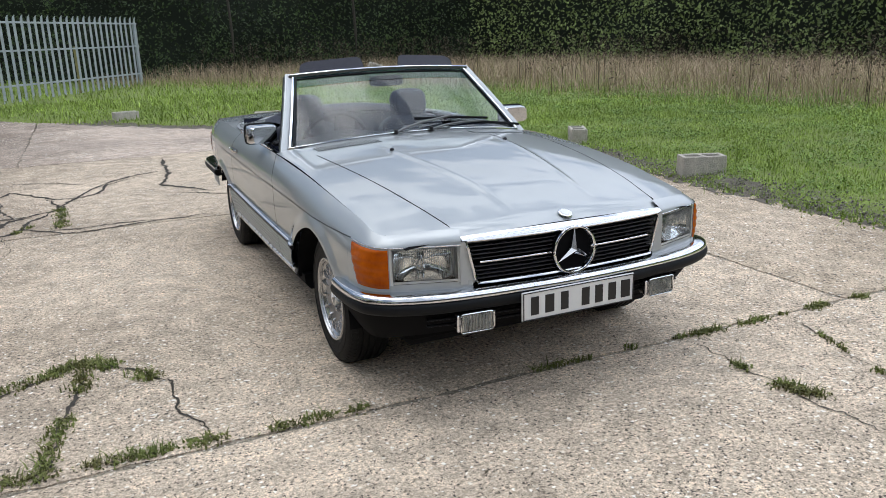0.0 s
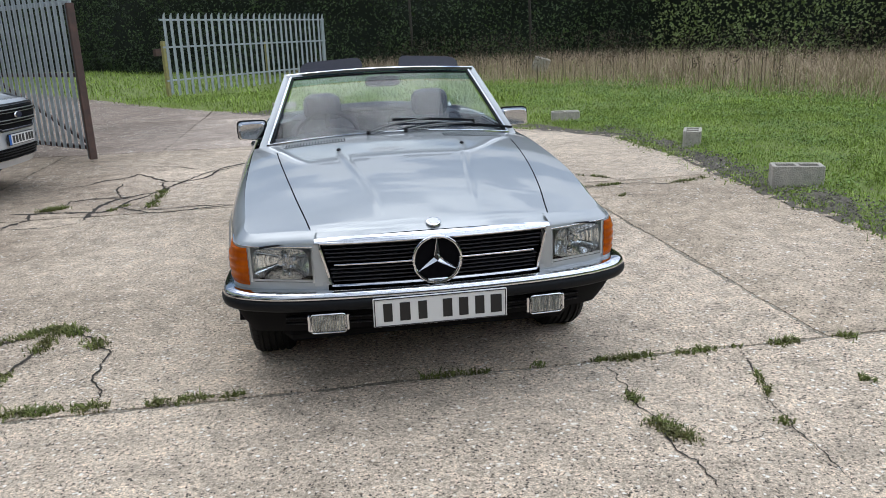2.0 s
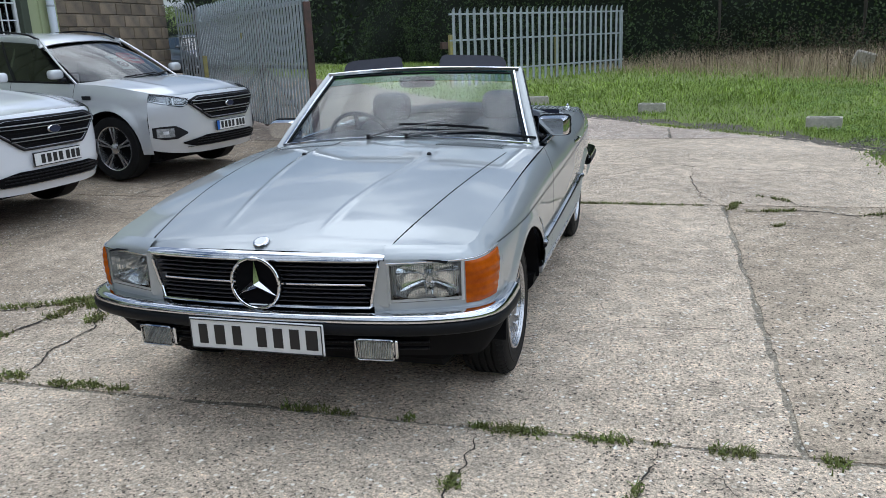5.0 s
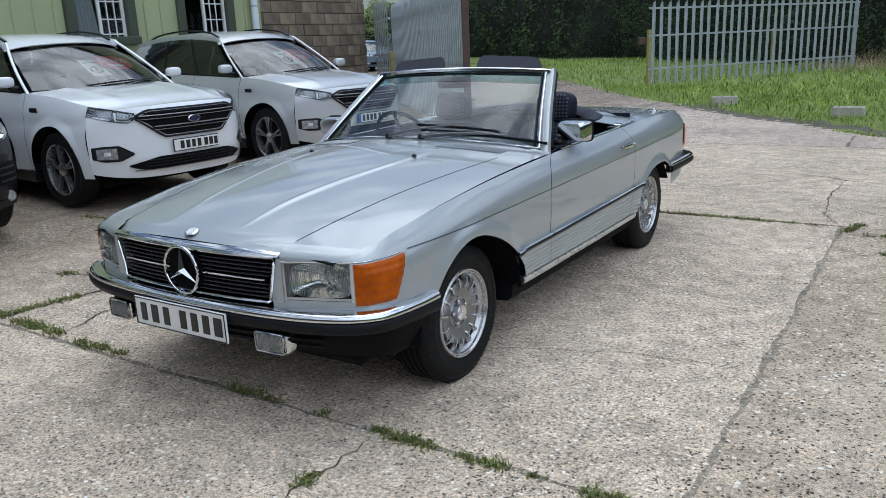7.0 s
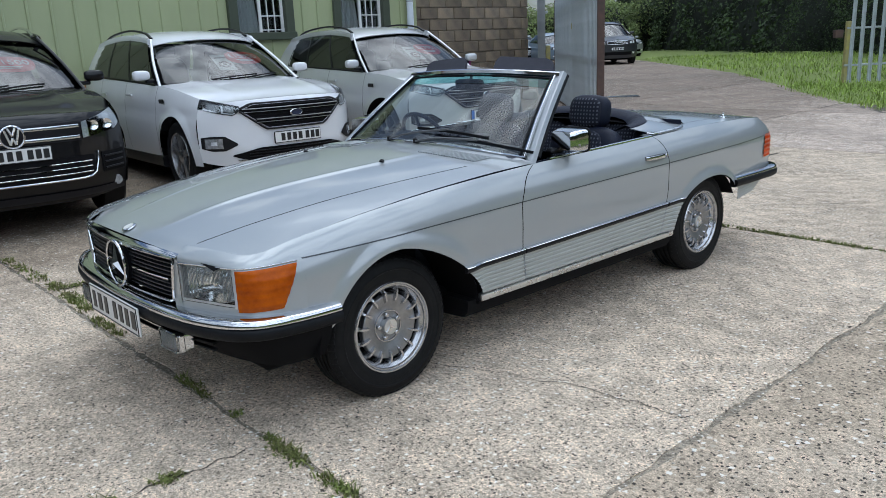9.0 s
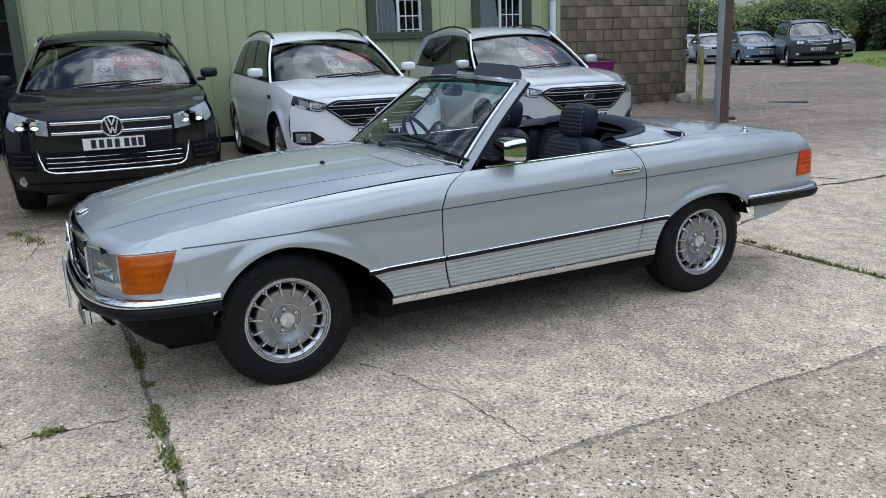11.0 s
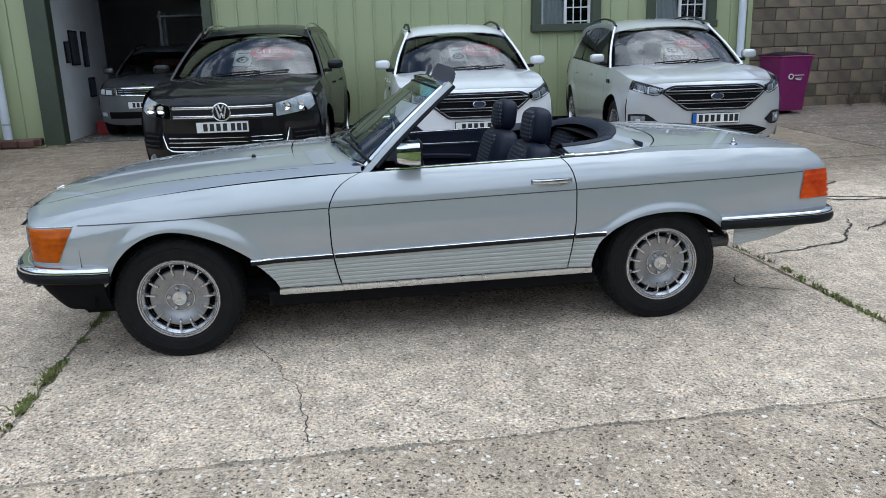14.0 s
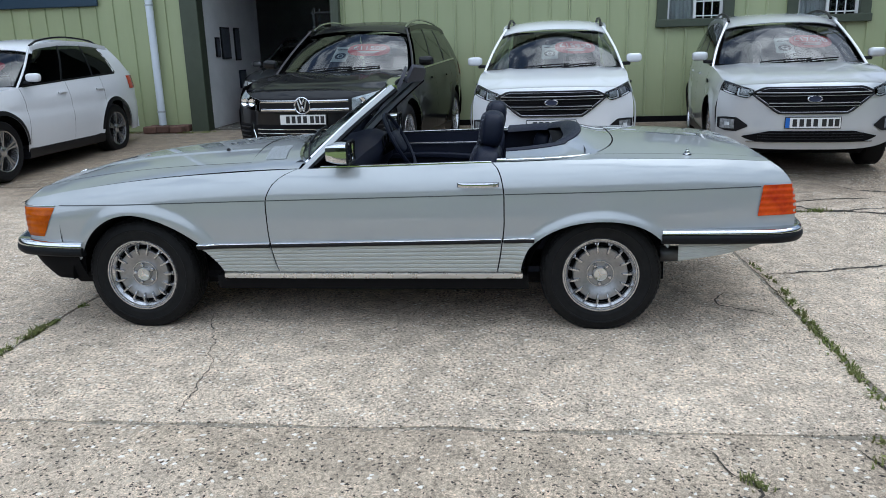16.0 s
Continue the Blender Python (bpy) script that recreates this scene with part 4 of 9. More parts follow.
# ---- wheels ----
def make_wheel():
    """Outer face towards +x, centre at the origin."""
    w = new("wheel")
    R, r = 0.308, 0.190
    prof = [(-0.090, 0.185), (-0.100, 0.215), (-0.102, 0.250), (-0.096, 0.280), (-0.084, 0.298), (-0.070, 0.305)]
    for x in (-0.045, -0.015, 0.015, 0.045):
        prof += [(x - 0.006, 0.308), (x - 0.005, 0.300), (x + 0.005, 0.300), (x + 0.006, 0.308)]
    prof += [(0.068, 0.305), (0.082, 0.299), (0.095, 0.281), (0.098, 0.276), (0.1035, 0.256), (0.1060, 0.254), (0.1060, 0.250), (0.1030, 0.248), (0.1035, 0.228), (0.1020, 0.222), (0.1035, 0.218), (0.1010, 0.208), (0.095, 0.196)]
    g = Geo().lathe(prof, 72, "x")
    tyre = part("tyre", g, TYRE, w, "black road tyre")
    g = Geo()
    for k in range(64):
        a = 2 * math.pi * k / 64
        m = pose(0, 0, 0, math.degrees(a), 0, 0)
        for sx in (-1, 1):
            mm = m @ Matrix.Translation((sx * 0.077, 0, 0.2975)) @ pose(0, 0, 0, 0, sx * 32, 0)
            g.box((0, 0, 0), (0.032, 0.019, 0.008), 0.002, None)
            n0 = len(g.v) - 24
            g.v[n0:] = [tuple(mm @ Vector(p)) for p in g.v[n0:]]
    tagged(part("tread", g, TYRE, tyre, smooth=0), kind="stuff")
    # rim with fifteen slots between its wide lip and the dished hub
    g = Geo().lathe([(0.080, 0.196), (0.095, 0.197), (0.099, 0.193), (0.098, 0.187), (0.088, 0.183), (0.079, 0.176), (0.073, 0.168), (0.066, 0.1630), (0.045, 0.162)], 60, "x")
    rim = part("rim", g, ALLOY, w, "silver alloy rim with fifteen slots")
    # barrel takes the darkened alloy, its shade inside the slots put into the colour
    part("rim_barrel", Geo().lathe([(-0.09, 0.185), (0.0, 0.165), (0.045, 0.1625)], 60, "x"), DARKALLOY, rim)
    part("rim_lip", Geo().lathe([(0.0970, 0.1965), (0.1015, 0.1935), (0.1015, 0.1875), (0.0960, 0.1850), (0.0930, 0.1830), (0.0925, 0.1790), (0.0860, 0.1770)], 60, "x"), ALLOY, rim)
    g = Geo()

    def dish(u, v):
        a = 2 * math.pi * u
        r2 = 0.040 + (0.136 - 0.040) * v
        x = 0.058 + 0.018 * sstep(0.15, 0.95, v)
        return x, r2 * math.cos(a), r2 * math.sin(a)
    g.grid(dish, 60, 10, close_u=True)
    g.lathe([(0.076, 0.136), (0.073, 0.139), (0.050, 0.140)], 60, "x")
    part("rim_dish", g, DISH, rim)
    for k in range(15):
        g = Geo()
        m = pose(0, 0, 0, 24 * k, 0, 0)
        # web between two slots, with a raised ridge that fades into the dish
        ring = [(0.072, -0.0100, 0.133), (0.074, -0.0068, 0.141), (0.074, -0.0068, 0.156), (0.070, -0.0115, 0.165), (0.070, 0.0115, 0.165), (0.074, 0.0068, 0.156), (0.074, 0.0068, 0.141), (0.072, 0.0100, 0.133)]
        g.v = [tuple(m @ Vector(p)) for p in ring] + [tuple(m @ Vector((0.045, p[1], p[2]))) for p in ring]
        g.f = [(0, 1, 6, 7), (1, 2, 5, 6), (2, 3, 4, 5)] + [(i, (i + 1) % 8, 8 + (i + 1) % 8, 8 + i) for i in range(8)]
        o = len(g.v)
        rid = ((0.070, 0.104, 0.001), (0.086, 0.114, 0.0040), (0.092, 0.132, 0.0045), (0.090, 0.156, 0.0042), (0.076, 0.170, 0.003))
        for x, r2, hw in rid:
            g.v += [tuple(m @ Vector(p)) for p in ((x - 0.018, -hw * 1.7, r2), (x, -hw, r2), (x, hw, r2), (x - 0.018, hw * 1.7, r2))]
        for i in range(len(rid) - 1):
            for j in range(3):
                g.f.append((o + 4 * i + j, o + 4 * i + j + 1, o + 4 * i + 5 + j, o + 4 * i + 4 + j))
        part("spoke", g, ALLOY, rim, smooth=25)
    # black disc stands in for the shade behind the slots
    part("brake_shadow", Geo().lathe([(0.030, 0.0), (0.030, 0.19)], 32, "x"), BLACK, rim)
    part("hub_recess", Geo().lathe([(0.0630, 0.069), (0.0560, 0.064), (0.0560, 0.030)], 36, "x"), DISH, rim)
    part("hub_ring", Geo().lathe([(0.058, 0.0700), (0.0665, 0.0690), (0.0665, 0.0655), (0.056, 0.0640)], 40, "x"), ALLOY, rim)
    part("hub_cap", Geo().lathe([(0.052, 0.037), (0.070, 0.036), (0.080, 0.0355), (0.084, 0.033), (0.083, 0.030), (0.084, 0.0)], 36, "x"), POLISHED, rim)
    g = Geo()
    for k in range(3):
        a = radians(90 + 120 * k)
        g.prism([(0.0842, 0.006 * math.cos(a + 1.57), 0.006 * math.sin(a + 1.57)), (0.0842, 0.028 * math.cos(a), 0.028 * math.sin(a)), (0.0842, 0.006 * math.cos(a - 1.57), 0.006 * math.sin(a - 1.57))], (0.003, 0, 0))
    part("hub_emblem", g, CHROME, rim, smooth=0)
    for k in range(5):
        a = radians(72 * k + 20)
        part("bolt_well", Geo().lathe([(0.0565, 0.0), (0.0565, 0.0145)], 16, "x", (0, 0.052 * math.cos(a), 0.052 * math.sin(a))), BLACK, rim)
        part("wheel_bolt", Geo().lathe([(0.055, 0.0105), (0.076, 0.0100), (0.079, 0.0075), (0.080, 0.0)], 12, "x", (0, 0.052 * math.cos(a), 0.052 * math.sin(a))), ALLOY, rim)
    return w


wheel = make_wheel()
wheel.parent = car
wheel.matrix_basis = pose(0.715, -AXLE, 0.298, 8, 0, 0)
for x, y, t, sp_a in ((0.715, AXLE, 0, 31), (-0.715, -AXLE, 180, 50), (-0.715, AXLE, 180, 11)):
    wcopy = copy_thing(wheel, pose(x, y, 0.298, 0, 0, t) @ pose(0, 0, 0, sp_a, 0, 0))

# ---- mirrors, handles, locks ----
for s in (1, -1):
    g = Geo()
    def shell(u, v):
        a = 2 * math.pi * u
        c, sn = math.cos(a), math.sin(a)
        w = 0.086 * math.copysign(abs(c) ** 0.32, c)
        h = 0.055 * math.copysign(abs(sn) ** 0.32, sn)
        k = 1 - 0.20 * (1 - v) ** 3
        return s * (0.828 + w * k - 0.008 * (1 - v)), -0.125 + 0.092 * v - 0.024 * (c > 0) * abs(c) * (1 - v), 0.952 + h * k
    g.grid(shell, 32, 6, close_u=True)
    o = len(g.v)
    front = [shell(i / 32, 0) for i in range(32)]
    g.v += front
    g.f.append(tuple(range(o, o + 32)))
    mir = part("door_mirror", g, CHROME, car, "chrome door mirror on a black foot")
    g = Geo().tube([Vector(shell(i / 32, 1.0)) for i in range(32)], 0.007, 6, closed=True)
    part("mirror_gasket", g, RUBBER, mir)
    g = Geo()
    g.v = [(p[0], p[1] - 0.006, p[2]) for p in (shell(i / 32, 0.97) for i in range(32))]
    g.f = [tuple(range(32))]
    part("mirror_face", g, material("mirror_silver", (0.9, 0.9, 0.9), rough=0.01, metal=1.0) if s == 1 else bpy.data.materials["mirror_silver"], mir)
    g = Geo().box((s * 0.752, -0.10, 0.898), (0.055, 0.10, 0.030), 0.012)
    part("mirror_foot", g, TRIM, mir)
    # door handle
    g = Geo()
    yh = np.linspace(0.515, 0.705, 14)
    pts = [(s * (side_x(y, 0.785) + 0.016 * math.sin(math.pi * min(1, max(0, (y - 0.515) / 0.19))) ** 0.5), y, 0.785) for y in yh]
    ribbon(pts, 0.014, 0.020, g, up=(0, 0, 1))
    part("door_handle", g, CHROME, car, "chrome pull-out door handle")
    g = Geo()
    g.grid(lambda u, v: (s * (side_x(0.505 + 0.21 * u, 0.774 + 0.022 * v) + 0.002), 0.505 + 0.21 * u, 0.774 + 0.022 * v), 12, 4)
    part("handle_recess", g, DARKALLOY, car)
    g = Geo().lathe([(0.0, 0.010), (0.008, 0.009), (0.009, 0.0)], 14, "x").move(Matrix.Diagonal((s, 1, 1, 1)) @ Matrix.Translation((side_x(0.69, 0.785) + 0.014, 0.692, 0.785)))
    part("key_lock", g, ALLOY, car)
    # chrome capping along the door top and rear quarter
    g = Geo()
    pts = [(s * (HALF(y) - INSET - 0.012), y, BELT(y) + 0.004) for y in np.linspace(-0.20, 0.675, 24)]
    ribbon(pts, 0.024, 0.010, g)
    part("door_capping", g, CHROME, car)

# ---- tail ----
g = Geo()
def tail(u, v):
    a = (2 * u - 1)
    x = a * HALF(2.18)
    xs = HALF(2.18) - INSET
    z = 0.47 + (top_z(min(abs(x), xs), 2.04) - 0.47) * v
    y = TAIL_Y(z) + 0.030 * (1 - abs(a) ** 3) * (1 - sstep(0.70, 0.84, z))
    k = sstep(0.8, 1.0, v)
    lim = side_x(min(TAIL_Y(z), 2.17), z)
    return a * lim, y, z
g.grid(tail, 41, 12)
part("rear_panel", g, SILVER, car)
for s in (1, -1):
    g = Geo()
    def tl(u, v):
        z = 0.608 + 0.150 * v
        o = 0.006 + 0.0021 * math.cos((z - 0.608) * 2 * math.pi / 0.030)
        if u < 0.5:
            y = 1.985 + 0.02 * (v - 0.5) + (TAIL_Y(z) - 0.006 - 1.985) * (u / 0.5)
            x = side_x(min(y, 2.17), z) + o
        else:
            x = side_x(2.17, z) + o - 0.30 * (u - 0.5) / 0.5
            y = TAIL_Y(z) + o + 0.02 * (u - 0.5)
        return s * x, y, z
    g.grid(tl, 30, 41)
    t = part("tail_lamp", g, material("tail_orange", (0.66, 0.085, 0.002), rough=0.3, coat=0.08, var=0.35, scale=14, color2=(0.38, 0.022, 0.002), spec=0.15) if s == 1 else bpy.data.materials["tail_orange"], car, "ribbed orange-red wrap-round tail lamp")

# boot lid
g = Geo()
def boot(u, v):
    a = 2 * v - 1
    s0 = min(1.0, (abs(a) * 0.697 / 0.797) ** (1 / 0.62))
    yf = 0.745 + 0.585 * math.sqrt(1 - s0 * s0) ** 0.62 + 0.008
    y = yf + (2.042 - yf) * u
    x = a * (HALF(y) - INSET - 0.103)
    return x, y, top_z(x, y)
g.grid(boot, 40, 41)
part("boot_lid", g, SILVER, car)
g = Geo()
g.grid(lambda u, v: (0.74 * (2 * v - 1), 1.0 + 1.0 * u, top_z(0.74 * (2 * v - 1), 1.0 + 1.0 * u) - 0.02), 14, 14)
part("boot_underside", g, GAP, car)
# aerial stub
g = Geo().lathe([(0.0, 0.022), (0.006, 0.021), (0.010, 0.012), (0.018, 0.011), (0.022, 0.007), (0.030, 0.006), (0.034, 0.0)], 16, "z", (0.70, 1.65, top_z(0.70, 1.65)))
part("aerial_base", g, CHROME, car)

# soft-top cover: painted lid that closes the well behind the seats
g = Geo()
def cover_lid(u, v):
    """u round the rear of the cockpit, v from the inner rim outwards."""
    a = math.pi * (u - 0.5) * 1.0
    ex, ey = 0.61, 0.42
    xi = ex * math.copysign(abs(math.sin(a)) ** 0.72, a)
    yi = 0.745 + ey * max(0.0, math.cos(a)) ** 0.72
    ox = (HALF(1.0) - INSET - 0.008) * math.copysign(min(1, abs(math.sin(a)) ** 0.62), a)
    oy = 0.745 + 0.585 * max(0.0, math.cos(a)) ** 0.62
    x, y = xi + (ox - xi) * v, yi + (oy - yi) * v
    zo = top_z(ox, max(oy, 0.76)) if oy > 1.2 else BELT(oy) + 0.008
    return x, y, zo + (0.022 + 0.020 * math.cos(a)) * (1 - v) ** 1.3
g.grid(cover_lid, 49, 10)
part("soft_top_cover", g, SILVER, car, "silver metal lid over the folded soft top", thick=0.004)
for s in (0, 1):
    g = Geo()
    def strip_pt(u, v):
        w = 0.21 * u
        p = Vector(cover_lid(1 - w if s else w, 0.87 + 0.11 * u ** 2 + (0.12 - 0.11 * u ** 2) * v))
        return p.x, p.y, p.z + 0.003 + 0.004 * math.sin(math.pi * v)
    g.grid(strip_pt, 26, 7)
    part("cover_trim", g, POLISHED, car, "polished metal strip along the lid")
def rim_pad(u, v):
    """A padded roll that falls from the lid's inner edge into the cockpit."""
    p = Vector(cover_lid(u, 0.0))
    inward = Vector((-p.x, 0.70 - p.y, 0)).normalized()
    a = math.pi * (0.92 * v - 0.10)
    return tuple(p + inward * (0.060 * (1 - math.cos(a)) - 0.006) + Vector((0, 0, 0.016 * math.sin(a) - 0.075 * max(0.0, v - 0.45) ** 1.4)))
g = Geo().grid(rim_pad, 60, 12)
part("cockpit_rim_pad", g, NAVY, car, "navy padded roll round the rear of the cockpit")
for s in (1, -1):
    g = Geo().box((s * 0.775, 0.725, 0.896), (0.05, 0.055, 0.014), 0.005)
    part("latch_plate", g, CHROME, car)

# ---- cabin ----
def check_cloth():
    """Dark blue seat cloth with a fine pale check."""
    m = material("checked_seat_cloth", (0.014, 0.016, 0.030), rough=0.9)
    n, l = m.node_tree.nodes, m.node_tree.links
    p = n["Principled BSDF"]
    co = n.new("ShaderNodeTexCoord")
    mp = n.new("ShaderNodeMapping")
    mp.inputs["Scale"].default_value = (1, 1, 1)
    l.new(co.outputs["Object"], mp.inputs["Vector"])
    sep = n.new("ShaderNodeSeparateXYZ")
    l.new(mp.outputs["Vector"], sep.inputs["Vector"])
    outs = []
    for ax, k in (("X", 290.0), ("Z", 290.0)):
        mu = n.new("ShaderNodeMath")
        mu.operation = "MULTIPLY"
        mu.inputs[1].default_value = k
        l.new(sep.outputs[ax], mu.inputs[0])
        si = n.new("ShaderNodeMath")
        si.operation = "SINE"
        l.new(mu.outputs[0], si.inputs[0])
        gt = n.new("ShaderNodeMath")
        gt.operation = "GREATER_THAN"
        gt.inputs[1].default_value = 0.15
        l.new(si.outputs[0], gt.inputs[0])
        outs.append(gt.outputs[0])
    mul = n.new("ShaderNodeMath")
    mul.operation = "MULTIPLY"
    l.new(outs[0], mul.inputs[0])
    l.new(outs[1], mul.inputs[1])
    mix = n.new("ShaderNodeMix")
    mix.data_type = "RGBA"
    mix.inputs["A"].default_value, mix.inputs["B"].default_value = (0.008, 0.010, 0.020, 1), (0.085, 0.092, 0.115, 1)
    l.new(mul.outputs[0], mix.inputs["Factor"])
    l.new(mix.outputs["Result"], p.inputs["Base Color"])
    return m


CLOTH = check_cloth()


def pad(g, w, d, h, r=0.35, n=(16, 12), ripple=0):
    """A soft block: w across, d deep, h high, centred at the origin."""
    def f(u, v):
        a, b = 2 * math.pi * u, math.pi * (v - 0.5)
        e = r
        c = lambda t: math.copysign(abs(math.cos(t)) ** e, math.cos(t))
        s = lambda t: math.copysign(abs(math.sin(t)) ** e, math.sin(t))
        return w / 2 * c(b) * c(a), d / 2 * c(b) * s(a), h / 2 * s(b)
    return g.grid(f, n[0] * 2, n[1], close_u=True)


# tub
g = Geo()
g.box((0, 0.30, 0.30), (1.40, 1.9, 0.03))
part("cabin_floor", g, NAVY, car)
for s in (1, -1):
    g = Geo()
    def dp(u, v):
        y = -0.40 + 1.14 * u
        z = 0.36 + (BELT(y) - 0.004 - 0.36) * v
        return s * (HALF(y) - INSET - 0.035 - 0.05 * (1 - v) ** 2), y, z
    g.grid(dp, 12, 8)
    dpn = part("door_lining", g, NAVY, car, "navy door lining", thick=0.01)
    g = Geo()
    ribbon([(s * 0.735, y, 0.70 + 0.02 * math.sin(math.pi * (y + 0.2) / 0.7)) for y in np.linspace(-0.2, 0.5, 10)], 0.05, 0.035, g)
    part("armrest", g, NAVY, dpn)
    g = Geo()
    ribbon([(s * 0.745, y, 0.80) for y in np.linspace(-0.25, 0.6, 8)], 0.006, 0.012, g)
    part("lining_trim", g, ALLOY, dpn)
    g = Geo()
    g.grid(lambda u, v: (s * (0.70 - 0.03 * (1 - v)), 0.74 + 0.50 * u, 0.40 + 0.50 * v), 4, 4)
    part("rear_side_lining", g, NAVY, car)
g = Geo()
g.grid(lambda u, v: (0.70 * (2 * u - 1), 1.10 + 0.05 * v, 0.40 + 0.53 * v), 4, 4)
part("rear_bulkhead", g, NAVY, car)
g = Geo()
g.box((0, 0.95, 0.60), (1.38, 0.42, 0.10), 0.03)
part("rear_shelf", g, NAVY, car)
for s in (1, -1):
    g = Geo()
    pad(g, 0.44, 0.13, 0.30, 0.45).move(Matrix.Translation((s * 0.33, 1.05, 0.76)) @ pose(0, 0, 0, -14, 0, 0))
    part("rear_seat_back", g, CLOTH, car, "checked cloth rear seat back")
    g = Geo()
    pad(g, 0.20, 0.12, 0.26, 0.45).move(Matrix.Translation((s * 0.59, 0.98, 0.76)) @ pose(0, 0, 0, -10, 0, s * 25))
    part("rear_seat_bolster", g, NAVY, car)

# dashboard, cowl inside the screen, wheel
g = Geo()
def dash(u, v):
    x = 0.70 * (2 * u - 1)
    prof = ((-0.36, 0.905), (-0.22, 0.925), (-0.12, 0.915), (-0.06, 0.885), (-0.05, 0.82), (-0.08, 0.74), (-0.16, 0.62), (-0.30, 0.50))
    t = v * (len(prof) - 1)
    i = min(int(t), len(prof) - 2)
    k = t - i
    y = prof[i][0] + (prof[i + 1][0] - prof[i][0]) * k
    z = prof[i][1] + (prof[i + 1][1] - prof[i][1]) * k
    hood = 0.035 * math.exp(-((x + 0.36) / 0.16) ** 2) * sstep(-0.3, -0.12, y)
    return x, y, z + hood - 0.02 * (abs(x) / 0.7) ** 3
g.grid(dash, 30, 15)
part("dashboard", g, NAVY, car, "navy padded dashboard")
for x in (-0.46, -0.36, -0.26):
    g = Geo().lathe([(0.0, 0.050), (-0.012, 0.048), (-0.012, 0.0)], 24, "y").move(Matrix.Translation((x, -0.045, 0.865)))
    part("dial", g, BLACK, car)
SW = Matrix.Translation((-0.365, 0.035, 0.865)) @ pose(0, 0, 0, -62, 0, 0)
g = Geo().tube([(0.195 * math.cos(a), 0.195 * math.sin(a), 0) for a in np.linspace(0, 2 * math.pi, 41)[:-1]], 0.0125, 8, closed=True).move(SW)
swheel = part("steering_wheel", g, NAVY, car, "navy steering wheel with a padded boss")
g = Geo()
pad(g, 0.20, 0.15, 0.05, 0.5).move(SW @ Matrix.Translation((0, 0.0, -0.012)))
part("wheel_boss", g, NAVY, swheel)
for a in (200, 340, 270):
    g = Geo().tube([(0.06 * math.cos(radians(a)), 0.06 * math.sin(radians(a)), -0.012), (0.192 * math.cos(radians(a)), 0.192 * math.sin(radians(a)), 0)], 0.014, 8, flat=0.5).move(SW)
    part("wheel_spoke", g, NAVY, swheel)
g = Geo().tube([(0, 0, 0), (0, 0, -0.25)], 0.03, 10).move(SW)
part("steering_column", g, BLACK, swheel)
# interior mirror
g = Geo()
pad(g, 0.22, 0.03, 0.065, 0.4).move(Matrix.Translation((0.0, 0.055, 1.205)))
rvm = part("rear_view_mirror", g, TRIM, car)
g = Geo().tube([(0, 0.075, 1.255), (0, 0.06, 1.215)], 0.008, 8)
part("mirror_stem", g, TRIM, rvm)
# centre console
g = Geo().box((0, 0.25, 0.46), (0.20, 0.75, 0.20), 0.03)
part("centre_console", g, NAVY, car)
g = Geo().tube([(0, 0.12, 0.55), (0.0, 0.10, 0.66)], 0.010, 8)
part("gear_lever", g, CHROME, car)
# seats with tall separate head restraints
for s in (1, -1):
    x0 = s * 0.385
    g = Geo()
    pad(g, 0.50, 0.52, 0.20, 0.5, (18, 12)).move(Matrix.Translation((x0, 0.32, 0.50)) @ pose(0, 0, 0, 8, 0, 0))
    seat = part("seat", g, NAVY, car, "front seat with checked cloth centre and tall head restraint")
    g = Geo()
    pad(g, 0.50, 0.17, 0.52, 0.5, (18, 12)).move(Matrix.Translation((x0, 0.59, 0.675)) @ pose(0, 0, 0, -16, 0, 0))
    part("backrest", g, NAVY, seat)
    g = Geo()
    pad(g, 0.34, 0.05, 0.44, 0.45, (16, 12)).move(Matrix.Translation((x0, 0.522, 0.70)) @ pose(0, 0, 0, -16, 0, 0))
    part("backrest_centre", g, CLOTH, seat, "checked cloth panel")
    g = Geo()
    pad(g, 0.30, 0.42, 0.05, 0.4, (16, 12)).move(Matrix.Translation((x0, 0.30, 0.59)) @ pose(0, 0, 0, 8, 0, 0))
    part("cushion_centre", g, CLOTH, seat)
    for px in (-0.06, 0.06):
        g = Geo().tube([(x0 + px, 0.655, 0.90), (x0 + px, 0.675, 0.99)], 0.007, 8)
        part("restraint_post", g, CHROME, seat)
    g = Geo()
    pad(g, 0.265, 0.125, 0.195, 0.62, (18, 14)).move(Matrix.Translation((x0, 0.668, 1.010)) @ pose(0, 0, 0, -8, 0, 0))
    hr = part("head_restraint", g, NAVY, seat, "head restraint, navy with a checked cloth face")
    g = Geo()
    pad(g, 0.225, 0.07, 0.175, 0.6, (18, 14)).move(Matrix.Translation((x0, 0.630, 1.010)) @ pose(0, 0, 0, -8, 0, 0))
    part("restraint_face", g, CLOTH, hr)

